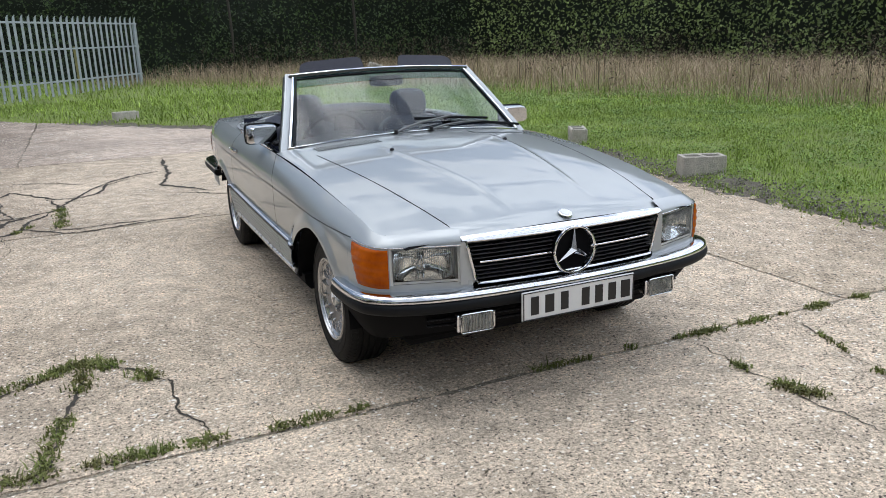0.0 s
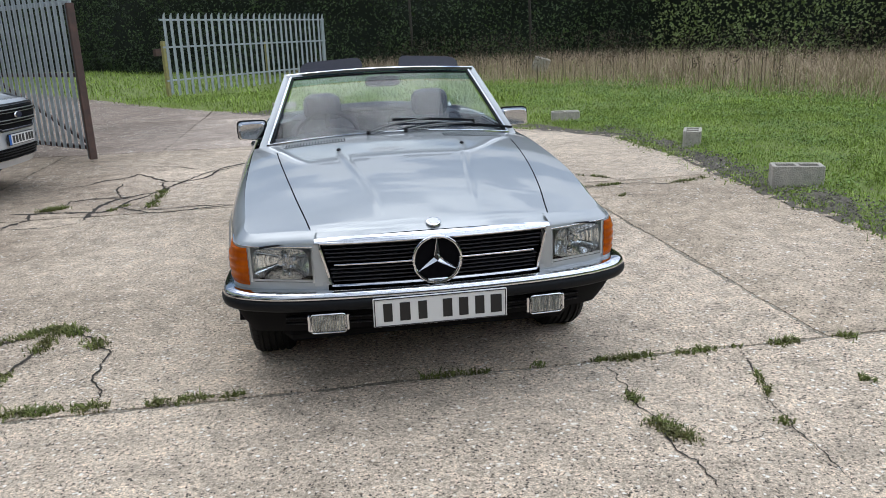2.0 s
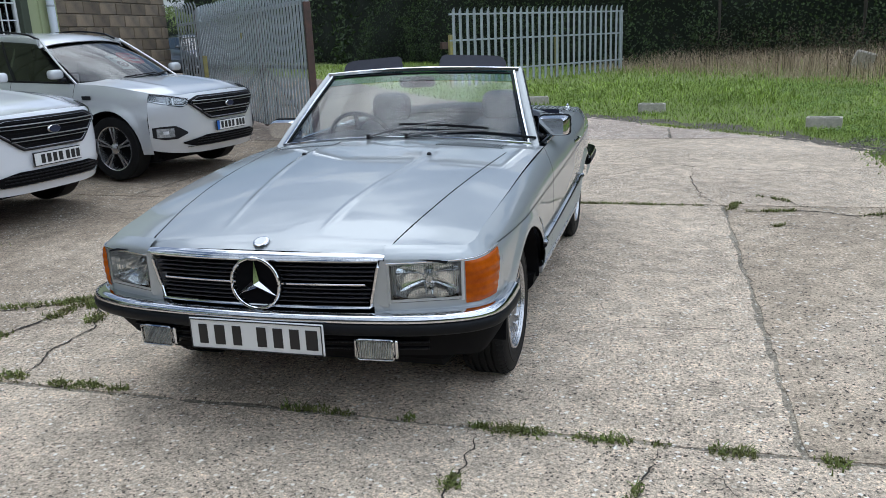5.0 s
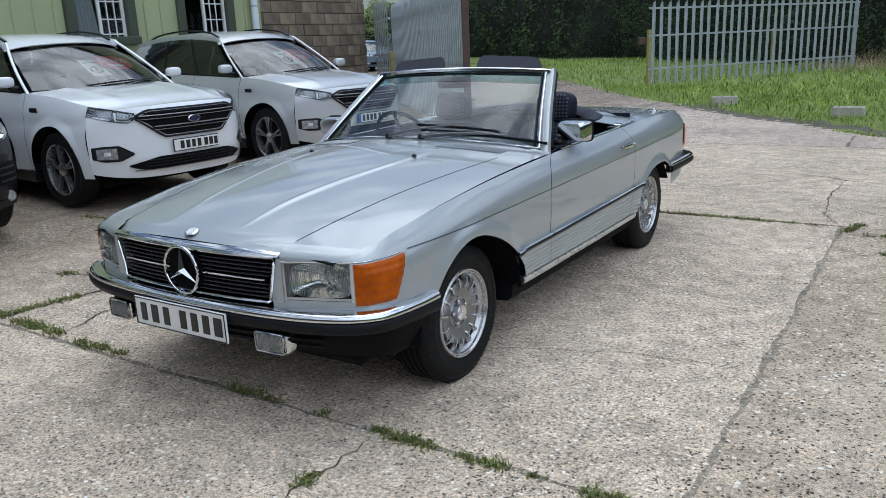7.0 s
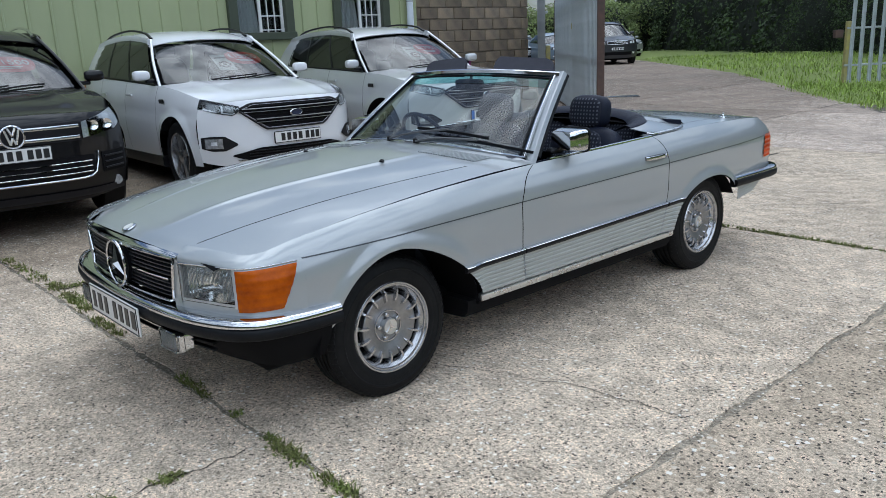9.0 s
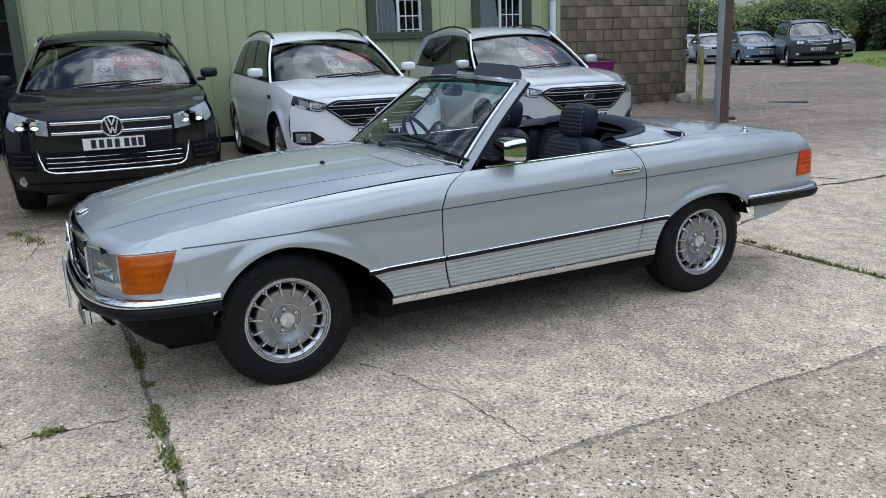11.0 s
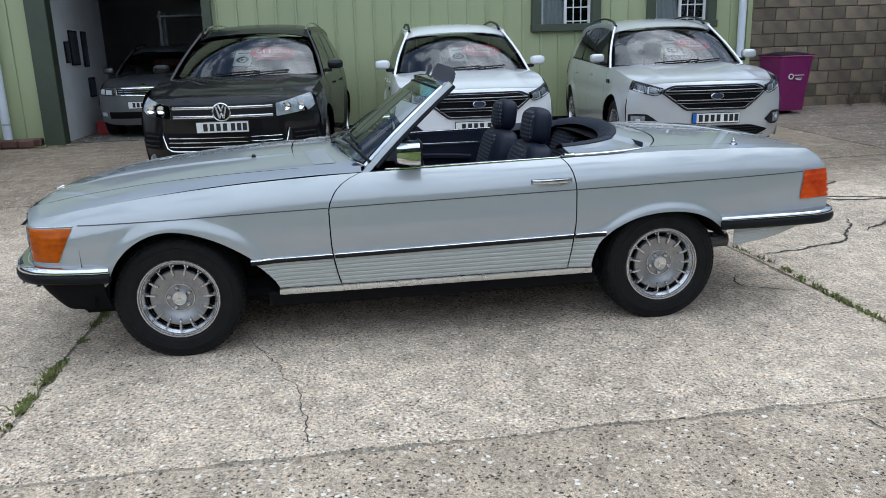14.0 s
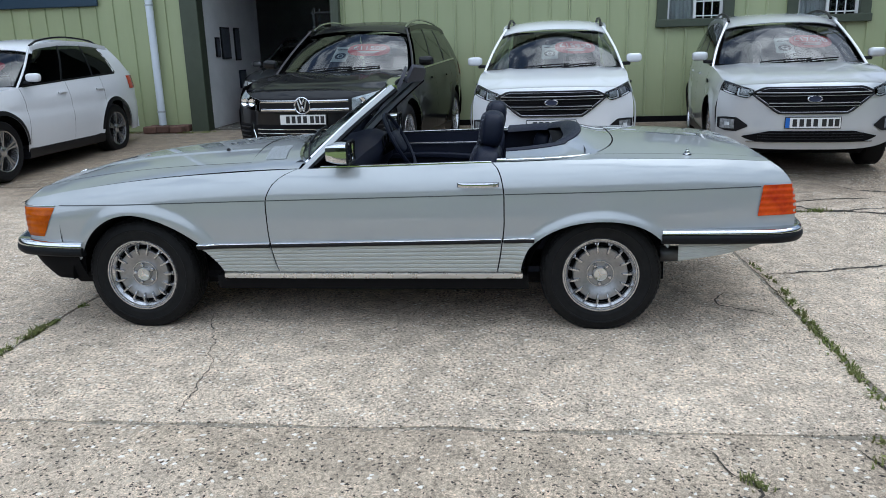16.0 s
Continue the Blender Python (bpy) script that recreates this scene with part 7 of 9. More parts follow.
    for s in (1, -1):
        g = Geo()
        pad(g, 0.48, 0.16, 0.66, 0.5, (10, 8)).move(Matrix.Translation((s * 0.37, yw1 + 0.45, 1.05 * k)))
        part("seat_back", g, CABIN, ob)
        g = Geo()
        pad(g, 0.26, 0.10, 0.18, 0.5, (8, 6)).move(Matrix.Translation((s * 0.37, yw1 + 0.48, 1.45 * k)))
        part("seat_head", g, CABIN, ob)
    if detail:
        g = Geo()
        pad(g, 0.22, 0.03, 0.07, 0.5, (8, 6)).move(Matrix.Translation((0, yw1 - 0.06, roof_z - 0.16)))
        part("inner_mirror", g, CABIN, ob)
        for x0, x1 in ((-0.42, 0.24), (0.06, 0.62)):
            g = Geo()
            ribbon([tuple(Vector(ws(0.5 + (x0 + (x1 - x0) * t) / (2 * hw), 0.02 + 0.075 * t * (1.25 - 0.5 * t))) + Vector((0, -0.014, 0.010))) for t in np.linspace(0, 1, 10)], 0.015, 0.015, g)
            part("wiper", g, TRIM, ob)

    # face details: bands over the front surface
    def fband(name, mat2, x0, x1, zlo, zhi, out=0.006, n=14, rows=4, label="", parent=ob):
        g = Geo().grid(lambda u, v: (lambda x, z: (wrap(x, z), F(x, z) - out, z))(x0 + (x1 - x0) * u, zlo(x0 + (x1 - x0) * u) * kk + (zhi(x0 + (x1 - x0) * u) - zlo(x0 + (x1 - x0) * u)) * kk * v), n, rows)
        return part(name, g, mat2, parent, label, thick=-0.004)

    def fbar(name, mat2, x0, x1, z, h=0.016, out=0.016, parent=ob, bend=0.0):
        g = Geo()
        ribbon([(x, F(x, z * kk + bend * abs(x)) - out, z * kk + bend * abs(x)) for x in np.linspace(x0, x1, 15)], 0.016, h, g)
        return part(name, g, mat2, parent)

    if style == "hatchback":
        hexlo = lambda x: 0.650 + 0.180 * min(1, max(0, (abs(x) - 0.33) / 0.23))
        hexhi = lambda x: 0.902 - 0.045 * min(1, max(0, (abs(x) - 0.46) / 0.10))
        gr = fband("front_grille", BLACK, -0.56, 0.56, hexlo, hexhi, 0.008, 41, 6)
        rim = [(x, hexhi(x)) for x in np.linspace(-0.56, 0.56, 29)] + [(x, hexlo(x)) for x in np.linspace(0.56, -0.56, 29)]
        part("grille_surround", Geo().tube([(x, F(x, z) - 0.014, z) for x, z in rim], 0.012, 6, closed=True), TRIM, gr)
        part("grille_bead", Geo().tube([(x * 0.965, F(x * 0.965, z) - 0.020, 0.775 + (z - 0.775) * 0.92) for x, z in rim], 0.004, 6, closed=True), SMOKED, gr)
        for z, w in ((0.735, 0.42), (0.838, 0.53)):
            fbar("grille_bar", BLACK, -w, w, z, 0.034, 0.020, gr)
            fbar("bar_edge", BAREDGE, -w, w, z + 0.015, 0.009, 0.028, gr)
            fbar("bar_edge", BAREDGE, -w, w, z - 0.015, 0.007, 0.028, gr)
        for z, w in ((0.69, 0.36), (0.785, 0.48), (0.873, 0.50)):
            fbar("grille_slat", BLACK, -w, w, z, 0.012, 0.012, gr)
        g = Geo().lathe([(0, 0.0), (-0.012, 0.05), (-0.006, 0.058), (0.0, 0.06)], 28, "y")
        g.v = [(x * 1.25, y + F(0, 0.79) - 0.030, z * 0.60 + 0.792) for x, y, z in g.v]
        bd = part("oval_badge", g, CHROME, gr, "plain dark blue oval badge with a bright rim")
        g = Geo().lathe([(0, 0.0), (-0.003, 0.046)], 28, "y")
        g.v = [(x * 1.25, y + F(0, 0.79) - 0.043, z * 0.60 + 0.792) for x, y, z in g.v]
        part("badge_field", g, material("badge_blue", (0.010, 0.016, 0.045), rough=0.45) if "badge_blue" not in bpy.data.materials else bpy.data.materials["badge_blue"], bd)
        it = fband("lower_intake", BLACK, -0.64, 0.64, lambda x: 0.352 + 0.045 * max(0, (abs(x) - 0.45) / 0.19) ** 2, lambda x: 0.470 - 0.062 * max(0, (abs(x) - 0.40) / 0.24), 0.008, 31, 5)
        for z in (0.385, 0.415, 0.442):
            fbar("intake_slat", TRIM, -0.50, 0.50, z, 0.010, 0.014, it)
        fbar("intake_lip", SMOKED, -0.60, 0.60, 0.352, 0.008, 0.018, it)
        for s in (1, -1):
            fg = fband("fog_recess", TRIM, s * 0.60, s * 0.868, lambda x: 0.452 + 0.055 * max(0, (0.70 - abs(x)) / 0.10) + 0.03 * max(0, (abs(x) - 0.80) / 0.07), lambda x: 0.598 - 0.075 * max(0, (0.70 - abs(x)) / 0.10) - 0.01 * max(0, (abs(x) - 0.80) / 0.07), 0.010, 15, 4)
            fband("fog_lamp", CLEARLAMP, s * 0.72, s * 0.845, lambda x: 0.478, lambda x: 0.575, 0.018, 9, 4, "round clear fog lamp", fg)
            fband("fog_bulb", BRIGHTLAMP, s * 0.765, s * 0.805, lambda x: 0.512, lambda x: 0.545, 0.024, 5, 3, "", fg)
            lo = lambda x: 0.797 + 0.075 * max(0, (abs(x) - 0.62) / 0.27) ** 1.4 + 0.035 * max(0, (0.62 - abs(x)) / 0.06)
            hi = lambda x: 0.885 + 0.085 * (abs(x) - 0.56) / 0.33
            hl = fband("headlamp", DARKLAMP, s * 0.56, s * 0.890, lo, hi, 0.006, 25, 6, "clear swept-back headlamp with pale light tubes")
            fband("light_tube", BRIGHTLAMP, s * 0.60, s * 0.71, lambda x: lo(x) + 0.008, lambda x: lo(x) + 0.020, 0.014, 11, 3, "", hl)
            fband("light_tube", BRIGHTLAMP, s * 0.75, s * 0.85, lambda x: lo(x) + 0.006, lambda x: lo(x) + 0.018, 0.014, 11, 3, "", hl)
            fband("light_tube", BRIGHTLAMP, s * 0.702, s * 0.716, lambda x: lo(x) + 0.010, lambda x: hi(x) - 0.030, 0.014, 4, 3, "", hl)
            fband("lamp_bowl", CLEARLAMP, s * 0.61, s * 0.69, lambda x: lo(x) + 0.028, lambda x: hi(x) - 0.020, 0.012, 9, 4, "", hl)
            fband("lamp_bowl", CLEARLAMP, s * 0.74, s * 0.82, lambda x: lo(x) + 0.026, lambda x: hi(x) - 0.026, 0.012, 9, 4, "", hl)
            fband("lamp_brow", TRIM, s * 0.56, s * 0.890, lambda x: hi(x) - 0.016, hi, 0.013, 25, 3, "", hl)
            c = fband("lamp_cover", LENS, s * 0.56, s * 0.892, lo, hi, 0.015, 25, 5, "", hl)
            c.visible_shadow = False
            g = Geo().box((s * (hw * 0.988), yn + 1.22, 0.93 * k), (0.014, 0.13, 0.045), 0.006)
            part("side_vent", g, TRIM, ob)
    elif style == "touareg":
        gr = fband("front_grille", TRIM, -0.52, 0.52, lambda x: 0.675, lambda x: 0.815, 0.006, 25, 5)
        for z in (0.705, 0.785):
            fbar("grille_bar", CHROME, -0.50, 0.50, z, 0.026, 0.014, gr)
        g = Geo().lathe([(0.02, 0.094), (-0.012, 0.094), (-0.018, 0.086), (-0.012, 0.078), (-0.008, 0.076)], 36, "y", (0, F(0, 0.745 * kk) - 0.014, 0.745 * kk))
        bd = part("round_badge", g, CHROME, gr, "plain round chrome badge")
        g = Geo().lathe([(-0.010, 0.078), (-0.014, 0.0)], 36, "y", (0, F(0, 0.745 * kk) - 0.014, 0.745 * kk))
        part("badge_field", g, TRIM, bd)
        for pts in (((-0.05, 0.055), (-0.02, -0.06)), ((-0.02, -0.06), (0.0, -0.005)), ((0.0, -0.005), (0.02, -0.06)), ((0.02, -0.06), (0.05, 0.055)), ((-0.026, 0.07), (0.0, 0.01)), ((0.0, 0.01), (0.026, 0.07))):
            g = Geo().tube([(x, F(0, 0.745 * kk) - 0.032, 0.745 * kk + z) for x, z in pts], 0.009, 6)
            part("badge_stroke", g, POLISHED, bd)
        it = fband("lower_intake", BLACK, -0.60, 0.60, lambda x: 0.40, lambda x: 0.560, 0.006, 25, 5)
        for z in (0.435, 0.475, 0.515):
            fbar("intake_slat", CHROME, -0.57, 0.57, z, 0.010, 0.012, it)
        g = Geo()
        path = [(-0.64, 0.580), (-0.63, 0.510), (-0.60, 0.425), (-0.56, 0.400)] + [(x, 0.392) for x in np.linspace(-0.5, 0.5, 11)] + [(0.56, 0.400), (0.60, 0.425), (0.63, 0.510), (0.64, 0.580)]
        g.tube([(x, F(x, z * kk) - 0.016, z * kk) for x, z in path], 0.009, 6)
        part("intake_surround", g, CHROME, it)
        for s in (1, -1):
            sv = fband("side_intake", BLACK, s * 0.67, s * 0.90, lambda x: 0.41, lambda x: 0.565, 0.006, 9, 4)
            for z in (0.44, 0.485, 0.53):
                fbar("side_slat", TRIM, s * 0.69, s * 0.88, z, 0.014, 0.014, sv)
            g = Geo().lathe([(0.01, 0.045), (-0.016, 0.043), (-0.018, 0.0)], 18, "y", (s * 0.80, F(0.80, 0.345 * k), 0.345 * k))
            part("fog_lamp", g, CLEARLAMP, ob)
            lo = lambda x: 0.690 + 0.045 * (abs(x) - 0.53) / 0.37 + 0.03 * max(0, (abs(x) - 0.82) / 0.08) ** 2
            hi = lambda x: 0.806 + 0.074 * (abs(x) - 0.53) / 0.37
            hl = fband("headlamp", BRIGHTLAMP, s * 0.53, s * 0.905, lo, hi, 0.006, 21, 5, "large clear headlamp")
            for xc in (0.63, 0.76):
                g = Geo().lathe([(0.01, 0.042), (-0.012, 0.040), (-0.006, 0.028), (0.0, 0.0)], 20, "y", (s * xc, F(xc, 0.775 * kk) - 0.012, 0.775 * kk))
                part("lamp_bowl", g, BRIGHTBOWL, hl)
            c = fband("lamp_cover", LENS, s * 0.53, s * 0.907, lo, hi, 0.012, 21, 5, "", hl)
            c.visible_shadow = False
        fband("lower_lip", TRIM, -0.88, 0.88, lambda x: 0.250, lambda x: 0.30, 0.014, 31, 3)
    else:
        gr = fband("front_grille", TRIM, -0.42, 0.42, lambda x: 0.76 + 0.05 * abs(x), lambda x: 0.90, 0.008, 21, 4)
        for z in (0.79, 0.83, 0.87):
            fbar("grille_bar", BLACK if style == "saloon" else CHROME, -0.40, 0.40, z, 0.010, 0.014, gr)
        g = Geo()
        rim = [(x, 0.90) for x in np.linspace(-0.43, 0.43, 13)] + [(x, 0.76 + 0.05 * abs(x)) for x in np.linspace(0.43, -0.43, 13)]
        g.tube([(x, F(x, z * k) - 0.014, z * k) for x, z in rim], 0.010, 6, closed=True)
        part("grille_surround", g, CHROME, gr)
        g = Geo().lathe([(0.0, 0.05), (-0.014, 0.046), (-0.016, 0.0)], 20, "y", (0, F(0, 0.93 * k) - 0.006, 0.935 * k))
        part("round_badge", g, CHROME, gr)
        fband("lower_intake", BLACK, -0.60, 0.60, lambda x: 0.36, lambda x: 0.48, 0.008, 21, 4)
        for s in (1, -1):
            lo = lambda x: 0.765 + 0.05 * (abs(x) - 0.45)
            hi = lambda x: 0.885 + 0.10 * (abs(x) - 0.45)
            hl = fband("headlamp", DARKLAMP, s * 0.47, s * 0.93 * hw, lo, hi, 0.006, 15, 4, "clear headlamp")
            fband("lamp_bowl", REFLECTOR, s * 0.52, s * 0.64, lambda x: lo(x) + 0.02, lambda x: hi(x) - 0.02, 0.012, 9, 3, "", hl)
            fband("lamp_bowl", REFLECTOR, s * 0.67, s * 0.76, lambda x: lo(x) + 0.02, lambda x: hi(x) - 0.02, 0.012, 9, 3, "", hl)
            fband("fog_lamp", REFLECTOR, s * 0.66, s * 0.76, lambda x: 0.40, lambda x: 0.47, 0.012, 7, 3)
    # plate with dark bars
    pz = {"hatchback": 0.555, "touareg": 0.612}.get(style, 0.60) * kk
    py = min(F(0, pz), F(0.26, pz)) - 0.022
    pl = part("number_plate", Geo().box((0, py, pz), (0.53, 0.014, 0.118), 0.004), PLATEBLACK, ob, "white number plate with dark bars")
    part("plate_face", Geo().box((0.0 if not plate_blue else 0.02, py - 0.008, pz), (0.515 if not plate_blue else 0.475, 0.003, 0.102)), PLATEWHITE, pl)
    if plate_blue:
        part("plate_band", Geo().box((-0.237, py - 0.008, pz), (0.042, 0.003, 0.102)), PLATEBLUE, pl)
    for x0 in (-0.17, -0.105, -0.04, 0.025, 0.105, 0.165, 0.222):
        part("plate_bar", Geo().box((x0, py - 0.0105, pz), (0.042, 0.003, 0.074)), PLATEBLACK, pl)
    # cards behind the screen
    if price:
        def on_screen(u, v, d=0.05):
            p0, px, pv = Vector(ws(u, v)), Vector(ws(u + 0.02, v)), Vector(ws(u, v + 0.02))
            ex = (px - p0).normalized()
            ez = (pv - p0).normalized()
            n = ex.cross(ez).normalized()
            p = p0 - n * d
            return Matrix(((ex.x, ez.x, n.x, p.x), (ex.y, ez.y, n.y, p.y), (ex.z, ez.z, n.z, p.z), (0, 0, 0, 1)))
        tone = material("card_white_print", (0.75, 0.75, 0.75), rough=0.5) if "card_white_print" not in bpy.data.materials else bpy.data.materials["card_white_print"]
        mc = on_screen(0.70 if not sold else 0.62, 0.56)
        g = Geo()
        ring = [(0.26 * math.copysign(abs(math.cos(a)) ** 0.7, math.cos(a)), 0.15 * math.copysign(abs(math.sin(a)) ** 0.85, math.sin(a)), 0) for a in np.linspace(0, 2 * math.pi, 33)[:-1]]
        g.prism([tuple(mc @ Vector(p)) for p in ring], (0, 0, 0.004))
        cd = part("price_card", g, REDCARD, ob, "red oval price card behind the screen")
        text_mesh(price, 0.135, tone, cd, mc @ Matrix.Translation((0, 0.03, 0.008)))
        for dz, w in ((-0.055, 0.26), (-0.085, 0.20)):
            g = Geo().box((0, dz, 0.008), (w, 0.016, 0.002)).move(mc)
            part("card_bar", g, tone, cd)
        if not sold:
            mc = on_screen(0.47, 0.46)
            g = Geo().box((0, 0, 0), (0.20, 0.34, 0.004)).move(mc)
            cd = part("notice_card", g, WHITECARD, ob, "white notice card with a dark round mark")
            g = Geo().lathe([(0.004, 0.040), (0.004, 0.072)], 24, "z").move(mc @ Matrix.Translation((0, -0.05, 0)))
            part("round_mark", g, DARKLAMP, cd)
            g = Geo().lathe([(0.004, 0.0), (0.004, 0.025)], 24, "z").move(mc @ Matrix.Translation((0, -0.05, 0)))
            part("round_mark", g, DARKLAMP, cd)
            part("card_bar", Geo().box((0, 0.10, 0.004), (0.14, 0.02, 0.002)).move(mc), DARKLAMP, cd)
    return ob


def on_ground(x, y):
    return (x, y, ground_z(x, y))


parked_car("parked_suv", "white family SUV with a price card behind its screen", on_ground(-5.94, 1.265), 87, "hatchback", "white", 4.52, 1.84, 1.69, 2.69, 0.94, 0.36, price="£15950")
parked_car("parked_suv", "pale silver family SUV with a price card behind its screen", on_ground(-5.75, 4.02), 83, "hatchback", "silverwhite", 4.52, 1.84, 1.69, 2.69, 0.94, 0.36, plate_blue=True, price="£17950")
parked_car("parked_suv", "black large SUV with a price card behind its screen", on_ground(-3.56 - 2.39, -1.50 + 0.25), 84, "touareg", "black", 4.79, 1.94, 1.74, 2.90, 0.93, 0.38, price="£11500", dark_lower=False)
parked_car("parked_suv", "white compact SUV with black sills, red card behind its screen", on_ground(-3.05 - 2.24, -6.15), 90, "plain", "white", 4.49, 1.84, 1.67, 2.68, 0.92, 0.355, price="£18500")
parked_car("parked_hatchback", "dark grey hatchback with a red card, standing inside the workshop", (-8.75 - 2.1, -3.35, 0.16), 90, "plain", "grey", 4.2, 1.68, 1.50, 2.58, 0.86, 0.31, price="£ SOLD", sold=True, dark_lower=False)
far = dict(group="cars in the far yard", detail=False)
parked_car("parked_saloon", "steel blue saloon car in the far yard", on_ground(-21.9, 27.2), 58, "saloon", "blue", 4.6, 1.78, 1.46, 2.7, 0.95, 0.31, **far)
parked_car("parked_suv", "graphite grey SUV in the far yard", on_ground(-18.4, 26.4), 50, "plain", "darkgrey", 4.8, 1.93, 1.80, 2.9, 0.92, 0.37, **far)
parked_car("parked_saloon", "silver saloon car in the far yard", on_ground(-25.2, 28.2), 55, "saloon", "silver", 4.5, 1.78, 1.46, 2.7, 0.95, 0.31, **far)
parked_car("parked_saloon", "white saloon car in the far yard", on_ground(-29.0, 30.2), 55, "saloon", "white", 4.5, 1.78, 1.46, 2.7, 0.95, 0.31, **far)
parked_car("parked_saloon", "silver saloon car behind the first row in the far yard", on_ground(-22.5, 33.0), 55, "saloon", "silver", 4.5, 1.78, 1.46, 2.7, 0.95, 0.31, **far)

# ---- wheelie bin ----
MAGENTA = material("magenta_plastic", (0.19, 0.012, 0.11), rough=0.42, var=0.15, scale=6, bump=0.05)
bx, by = -8.10, 7.38
wb_ = thing("wheelie_bin", "magenta plastic wheelie bin with a black lid against the block wall", "bin", at=(bx, by, ground_z(bx, by)), turn=90)
def binbody(u, v):
    a = 2 * math.pi * (u + 0.125)
    c, s = math.cos(a), math.sin(a)
    e = 0.25
    w, d = 0.245 + 0.065 * v, 0.26 + 0.11 * v
    return w * math.copysign(abs(c) ** e, c), d * math.copysign(abs(s) ** e, s), 0.05 + 0.90 * v
part("body", Geo().grid(binbody, 40, 8, close_u=True), MAGENTA, wb_)
part("rim", Geo().tube([binbody(i / 40, 1.0) for i in range(40)], 0.018, 6, closed=True), MAGENTA, wb_)
g = Geo().grid(lambda u, v: (0.30 * (2 * u - 1), -0.36 + 0.76 * v, 0.975 + 0.05 * math.sin(math.pi * v) * (1 - (2 * u - 1) ** 4)), 11, 11)
part("lid", g, TRIM, wb_, "black plastic lid", thick=0.012)
part("handle", Geo().tube([(-0.25, 0.41, 0.93), (0.25, 0.41, 0.93)], 0.016, 8), MAGENTA, wb_)
for s in (1, -1):
    part("wheel", Geo().lathe([(-0.02, 0.0), (-0.02, 0.09), (0.02, 0.09), (0.02, 0.0)], 24, "x", (s * 0.25, 0.24, 0.095)), TRIM, wb_)
g = Geo().lathe([(0, 0.03), (0.003, 0.05)], 20, "y").move(Matrix.Translation((-0.09, -0.345, 0.62)) @ pose(0, 0, 0, 4, 0, 0))
part("round_mark", g, PLATEWHITE, wb_)
for dz, w in ((0.02, 0.17), (-0.03, 0.12), (-0.055, 0.10)):
    part("mark_bar", Geo().box((0.05, -0.348 - 0.11 * dz, 0.62 + dz), (w, 0.003, 0.014)), PLATEWHITE, wb_)

# ---- hollow concrete blocks along the verge ----
def cinder(at, turn, label, tilt=(0, 0)):
    b = thing("concrete_block", label, "concrete block", "blocks along the verge", at, turn)
    g = Geo()
    L, D, Hh, t = 0.44, 0.215, 0.215, 0.036
    for y in (-D / 2 + t / 2, D / 2 - t / 2):
        g.box((0, y, Hh / 2), (L, t, Hh), 0.008)
    for x in (-L / 2 + t / 2 + 0.001, 0, L / 2 - t / 2 - 0.001):
        g.box((x, 0, Hh / 2 - 0.001), (t, D - 2 * t + 0.004, Hh - 0.004), 0.002)
    g.v = [(x + 0.004 * noise.noise(Vector((x * 9, y * 9, z * 9))), y + 0.004 * noise.noise(Vector((y * 9, z * 9, x * 9 + 3))), z + 0.006 * noise.noise(Vector((z * 9, x * 9, y * 9 + 7)))) for x, y, z in g.v]
    body = part("block_body", g, CINDER, b)
    body.rotation_euler = (radians(tilt[0]), radians(tilt[1]), 0)
    part("core_fill", Geo().box((0, 0, 0.025), (L - 0.06, D - 0.06, 0.04)), EARTH, b)
    return b


for x, y, a, lab in ((3.86, 1.42, -22, "grey hollow concrete block, chipped at one corner, on the earth edge"), (4.20, 4.12, 62, "grey hollow concrete block on the earth edge"), (3.50, 7.05, -12, "grey hollow concrete block half sunk in the grass"), (-1.05, 11.35, 15, "weathered concrete block overgrown at the grass edge"), (1.22, 9.45, -8, "pale concrete block half hidden in the grass")):
    cinder((x, y, ground_z(x, y) + (0.0 if y < 5 else -0.02)), a, lab)
for x, y, z0, s in ((4.1, 12.8, 0.35, 0.26),):
    b = thing("stone_slab", "pale stone slab leaning in the dry grass", "stone", at=(6.2, 17.6, ground_z(6, 17) + 0.30), turn=20)
    g = Geo().box((0, 0, 0.1), (0.55, 0.10, 0.42), 0.03, pose(0, 0, 0, 20, 15, 0))
    part("stone", g, CINDER, b)
b = thing("stone_lump", "rough stone at the foot of the block wall", "stone", at=(-8.35, 10.0, ground_z(-8.3, 10)), turn=20)
g = Geo()
pad(g, 0.36, 0.24, 0.22, 0.7, (8, 7)).move(Matrix.Translation((0, 0, 0.08)))
g.v = [(x + 0.04 * noise.noise(Vector((x * 6, y * 6, z * 6))), y, z + 0.03 * noise.noise(Vector((z * 6, x * 6, 2)))) for x, y, z in g.v]
part("stone", g, CINDER, b, smooth=20)
# weathered stakes in the hedge
for x, y, h in ((6.9, 21.3, 3.0), (3.0, 22.4, 2.9)):
    b = thing("wooden_stake", "grey weathered wooden stake in the hedge", "stake", "stakes in the hedge", at=(x, y, ground_z(x, y)))
    part("stake", Geo().tube([(0, 0, 0), (0.03, 0, h * 0.5), (-0.02, 0.01, h)], lambda t: 0.055 - 0.015 * t, 8), material("weathered_wood", (0.06, 0.052, 0.04), rough=0.9, var=0.4, scale=8) if "weathered_wood" not in bpy.data.materials else bpy.data.materials["weathered_wood"], b)
# drain cover in the drive
b = thing("drain_cover", "dark iron drain cover let into the drive", "drain cover", at=(-7.05, 11.6, ground_z(-7.05, 11.6) + 0.006), turn=40)
part("cover", Geo().box((0, 0, 0), (0.75, 0.40, 0.012), 0.004), DARKLAMP, b)

# ---- plants: hedge, trees, grass ----
rng = np.random.default_rng(7)


